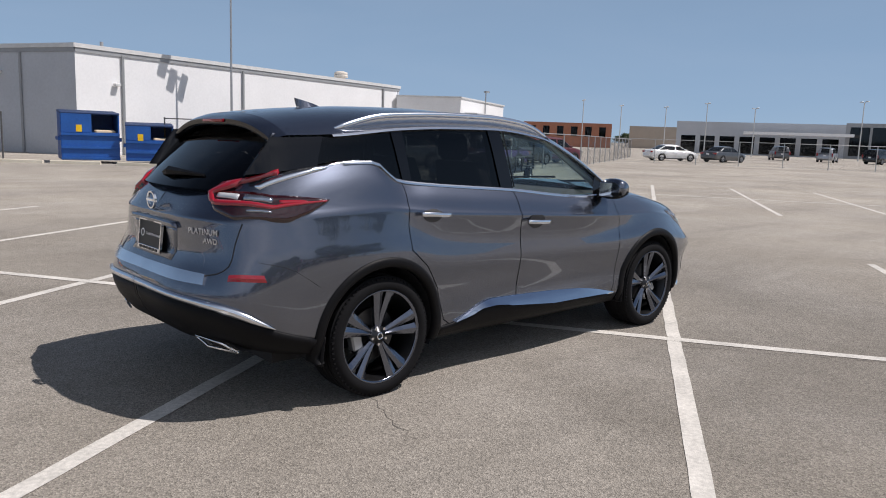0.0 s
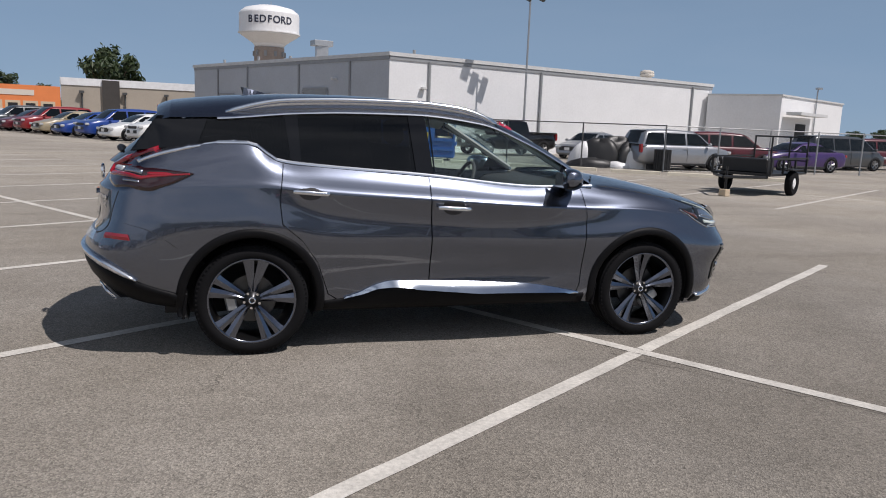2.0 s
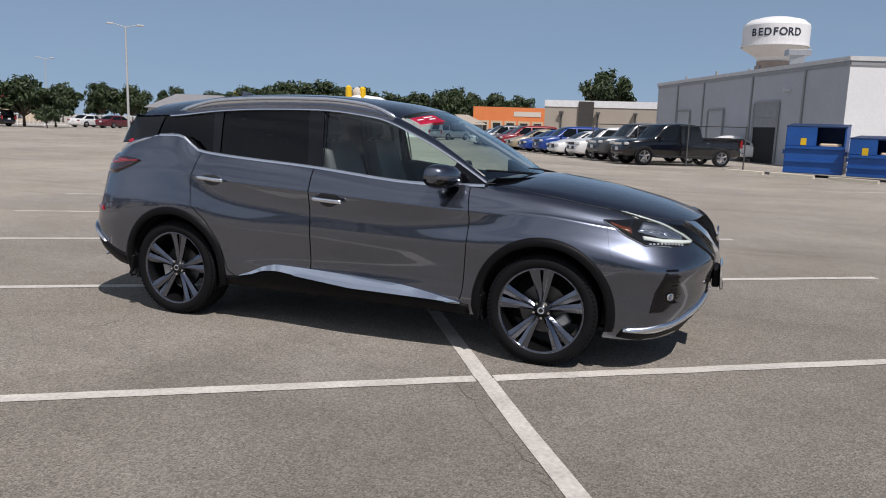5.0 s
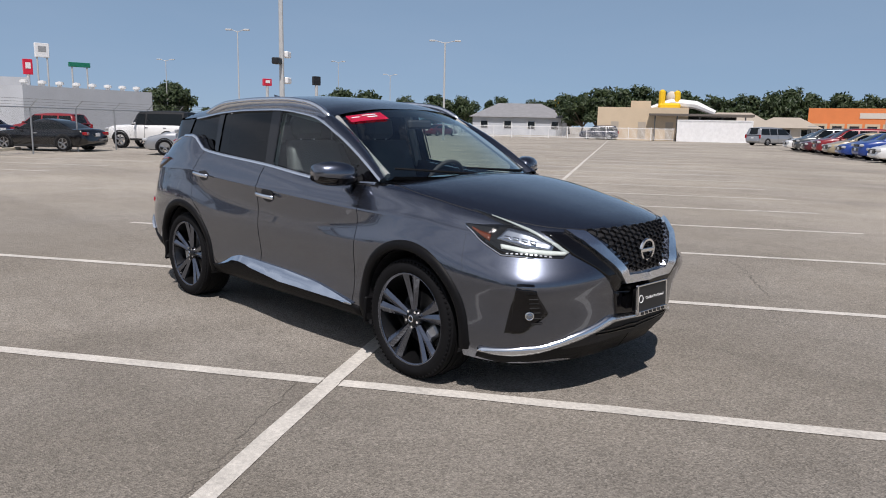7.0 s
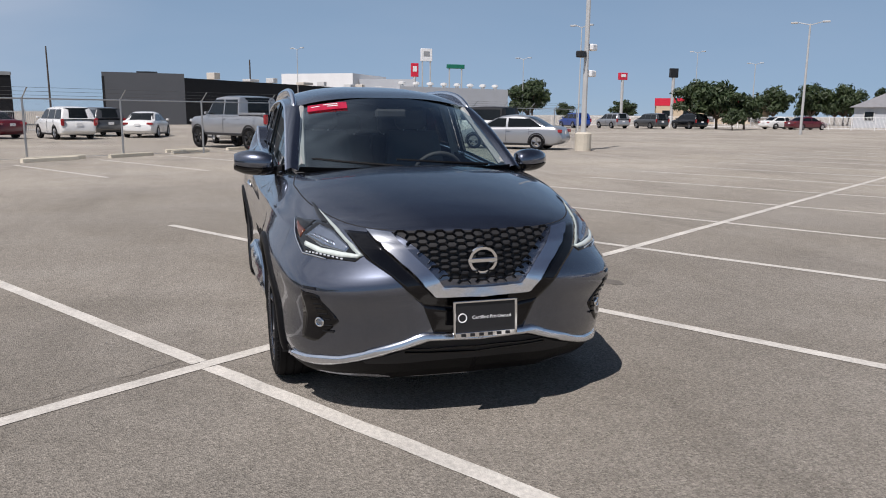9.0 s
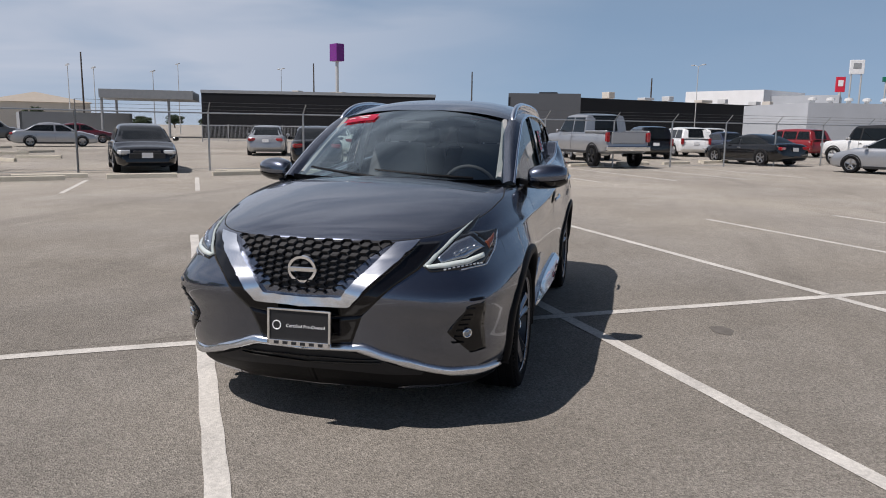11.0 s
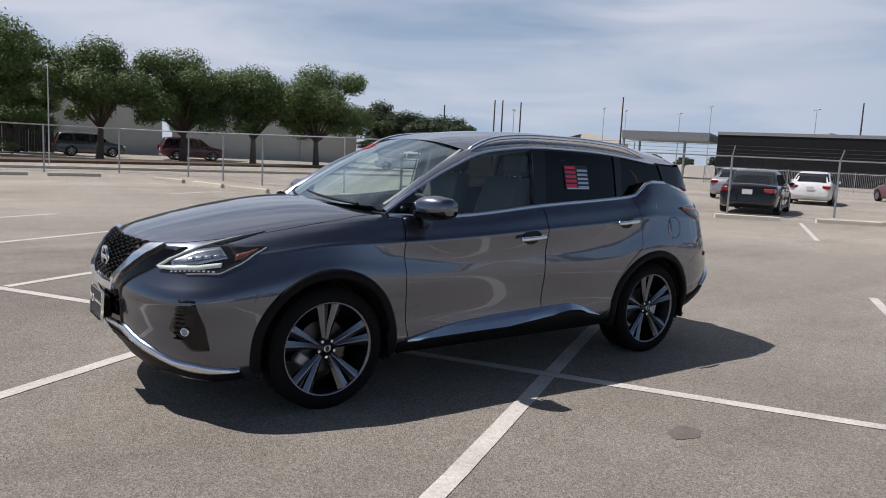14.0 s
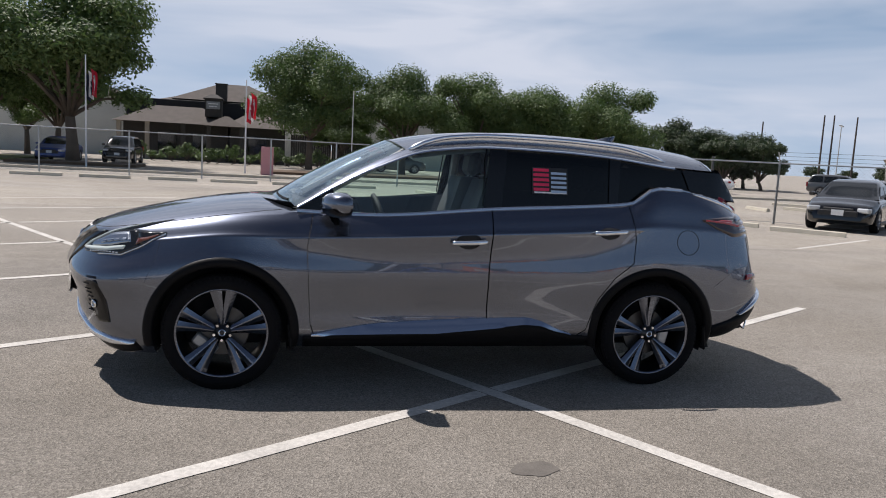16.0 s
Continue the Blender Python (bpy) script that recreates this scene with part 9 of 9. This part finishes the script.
# ---- cabin ----
b2 = bmesh.new()
box(b2, (-0.36, 0, 0.565), (2.7, 1.40, 0.02))
part("cabin_floor", b2, M_INSIDE, hero)
b2 = bmesh.new()
rows = []
for y in (-0.70, -0.4, 0.0, 0.4, 0.70):
    rows.append([(1.14 - 0.16 * (y / 0.7) ** 2, y, 1.115), (0.95, y, 1.105), (0.74, y, 1.085), (0.66, y, 1.04), (0.64, y, 0.90), (0.72, y, 0.75), (0.75, y, 0.57)])
grid(b2, rows)
bmesh.ops.recalc_face_normals(b2, faces=b2.faces)
part("dashboard", b2, M_INSIDE, hero, smooth=True)
b2 = bmesh.new()
tube(b2, [(0.40 + 0.16 * 0.42 * math.sin(a), 0.37 + 0.185 * math.cos(a), 1.03 + 0.17 * math.sin(a)) for a in (2 * math.pi * k / 24 for k in range(25))], 0.016, 7)
tube(b2, [(0.40, 0.20, 1.03), (0.43, 0.37, 1.02), (0.40, 0.54, 1.03)], 0.016, 6)
tube(b2, [(0.43, 0.37, 1.02), (0.68, 0.37, 0.95)], 0.03, 8)
part("steering_wheel", b2, M_INSIDE, hero, smooth=True)


def seat(x, y, w=0.50, back=0.62, headrest=True):
    st = thing("seat", "", "")
    st.parent = hero
    st.matrix_local = Matrix.Translation((x, y, 0))
    b2 = bmesh.new()
    box(b2, (0.08, 0, 0.70), (0.52, w, 0.20), 0, 0.05, (0, -0.10, 0))
    part("cushion", b2, M_SEAT, st)
    b2 = bmesh.new()
    rows = []
    for i in range(7):
        t = i / 6
        cx, z = -0.20 - 0.20 * t, 0.72 + back * t
        ww = w * (0.5 - 0.10 * t**3)
        rows.append([(cx + 0.07, -ww * 0.6, z), (cx + 0.105, -ww * 0.95, z), (cx, -ww, z), (cx - 0.05, -ww * 0.7, z), (cx - 0.05, ww * 0.7, z), (cx, ww, z), (cx + 0.105, ww * 0.95, z), (cx + 0.07, ww * 0.6, z)])
    vs = grid(b2, rows, closed=True)
    b2.faces.new(vs[-1])
    bmesh.ops.recalc_face_normals(b2, faces=b2.faces)
    part("backrest", b2, M_SEAT, st, smooth=True)
    if headrest:
        b2 = bmesh.new()
        box(b2, (-0.42, 0, 0.72 + back + 0.10), (0.10, w * 0.52, 0.18), 0, 0.035, (0, -0.15, 0))
        part("headrest", b2, M_SEAT, st)
        b2 = bmesh.new()
        for dy in (-0.06, 0.06):
            tube(b2, [(-0.40, dy, 0.70 + back), (-0.42, dy, 0.76 + back)], 0.008, 6)
        part("headrest_stem", b2, M_GALV, st)
    return st


seat(0.02, 0.37)
seat(0.02, -0.37)
for y in (-0.40, 0.0, 0.40):
    seat(-0.88, y, 0.44, 0.56)
b2 = bmesh.new()
box(b2, (0.15, 0, 0.70), (0.95, 0.24, 0.28), 0, 0.03)
part("centre_console", b2, M_INSIDE, hero)
b2 = bmesh.new()
rows = [[(x, s_ * (flank(x, bez(ROOFLINE, x)) - 0.02), roof_z(x, s_) - 0.035) for s_ in (1, 0.8, 0.4, 0, -0.4, -0.8, -1)] for x in (0.26, -0.2, -0.7, -1.2, -1.8)]
grid(b2, rows)
part("headlining", b2, M_PALETRIM, hero, smooth=True)
for s in (1, -1):
    for x0, x1, z0, z1, mm in ((0.93, 0.30, 1.15, 1.51, M_PALETRIM), (-0.31, -0.33, 1.12, 1.55, M_PALETRIM), (-1.12, -1.14, 1.2, 1.53, M_PALETRIM)):
        b2 = bmesh.new()
        tube(b2, [(x0 + (x1 - x0) * t, s * (flank(x0 + (x1 - x0) * t, z0 + (z1 - z0) * t) - (0.10 if x0 > 0.5 else 0.06)), z0 + (z1 - z0) * t) for t in (0, 0.33, 0.66, 1)], 0.022 if x0 > 0.5 else 0.035, 6)
        part("pillar_trim", b2, mm, hero)
b2 = bmesh.new()
box(b2, (0.50, 0, 1.475), (0.05, 0.22, 0.065), 0, 0.015)
part("interior_mirror", b2, M_INSIDE, hero)
b2 = bmesh.new()
box(b2, (-1.62, 0, 1.05), (0.5, 1.38, 0.03))
part("parcel_shelf", b2, M_INSIDE, hero)
b2 = bmesh.new()
box(b2, (0, 0, 0.27), (3.9, 1.2, 0.10))
part("underbody", b2, M_DARK, hero)
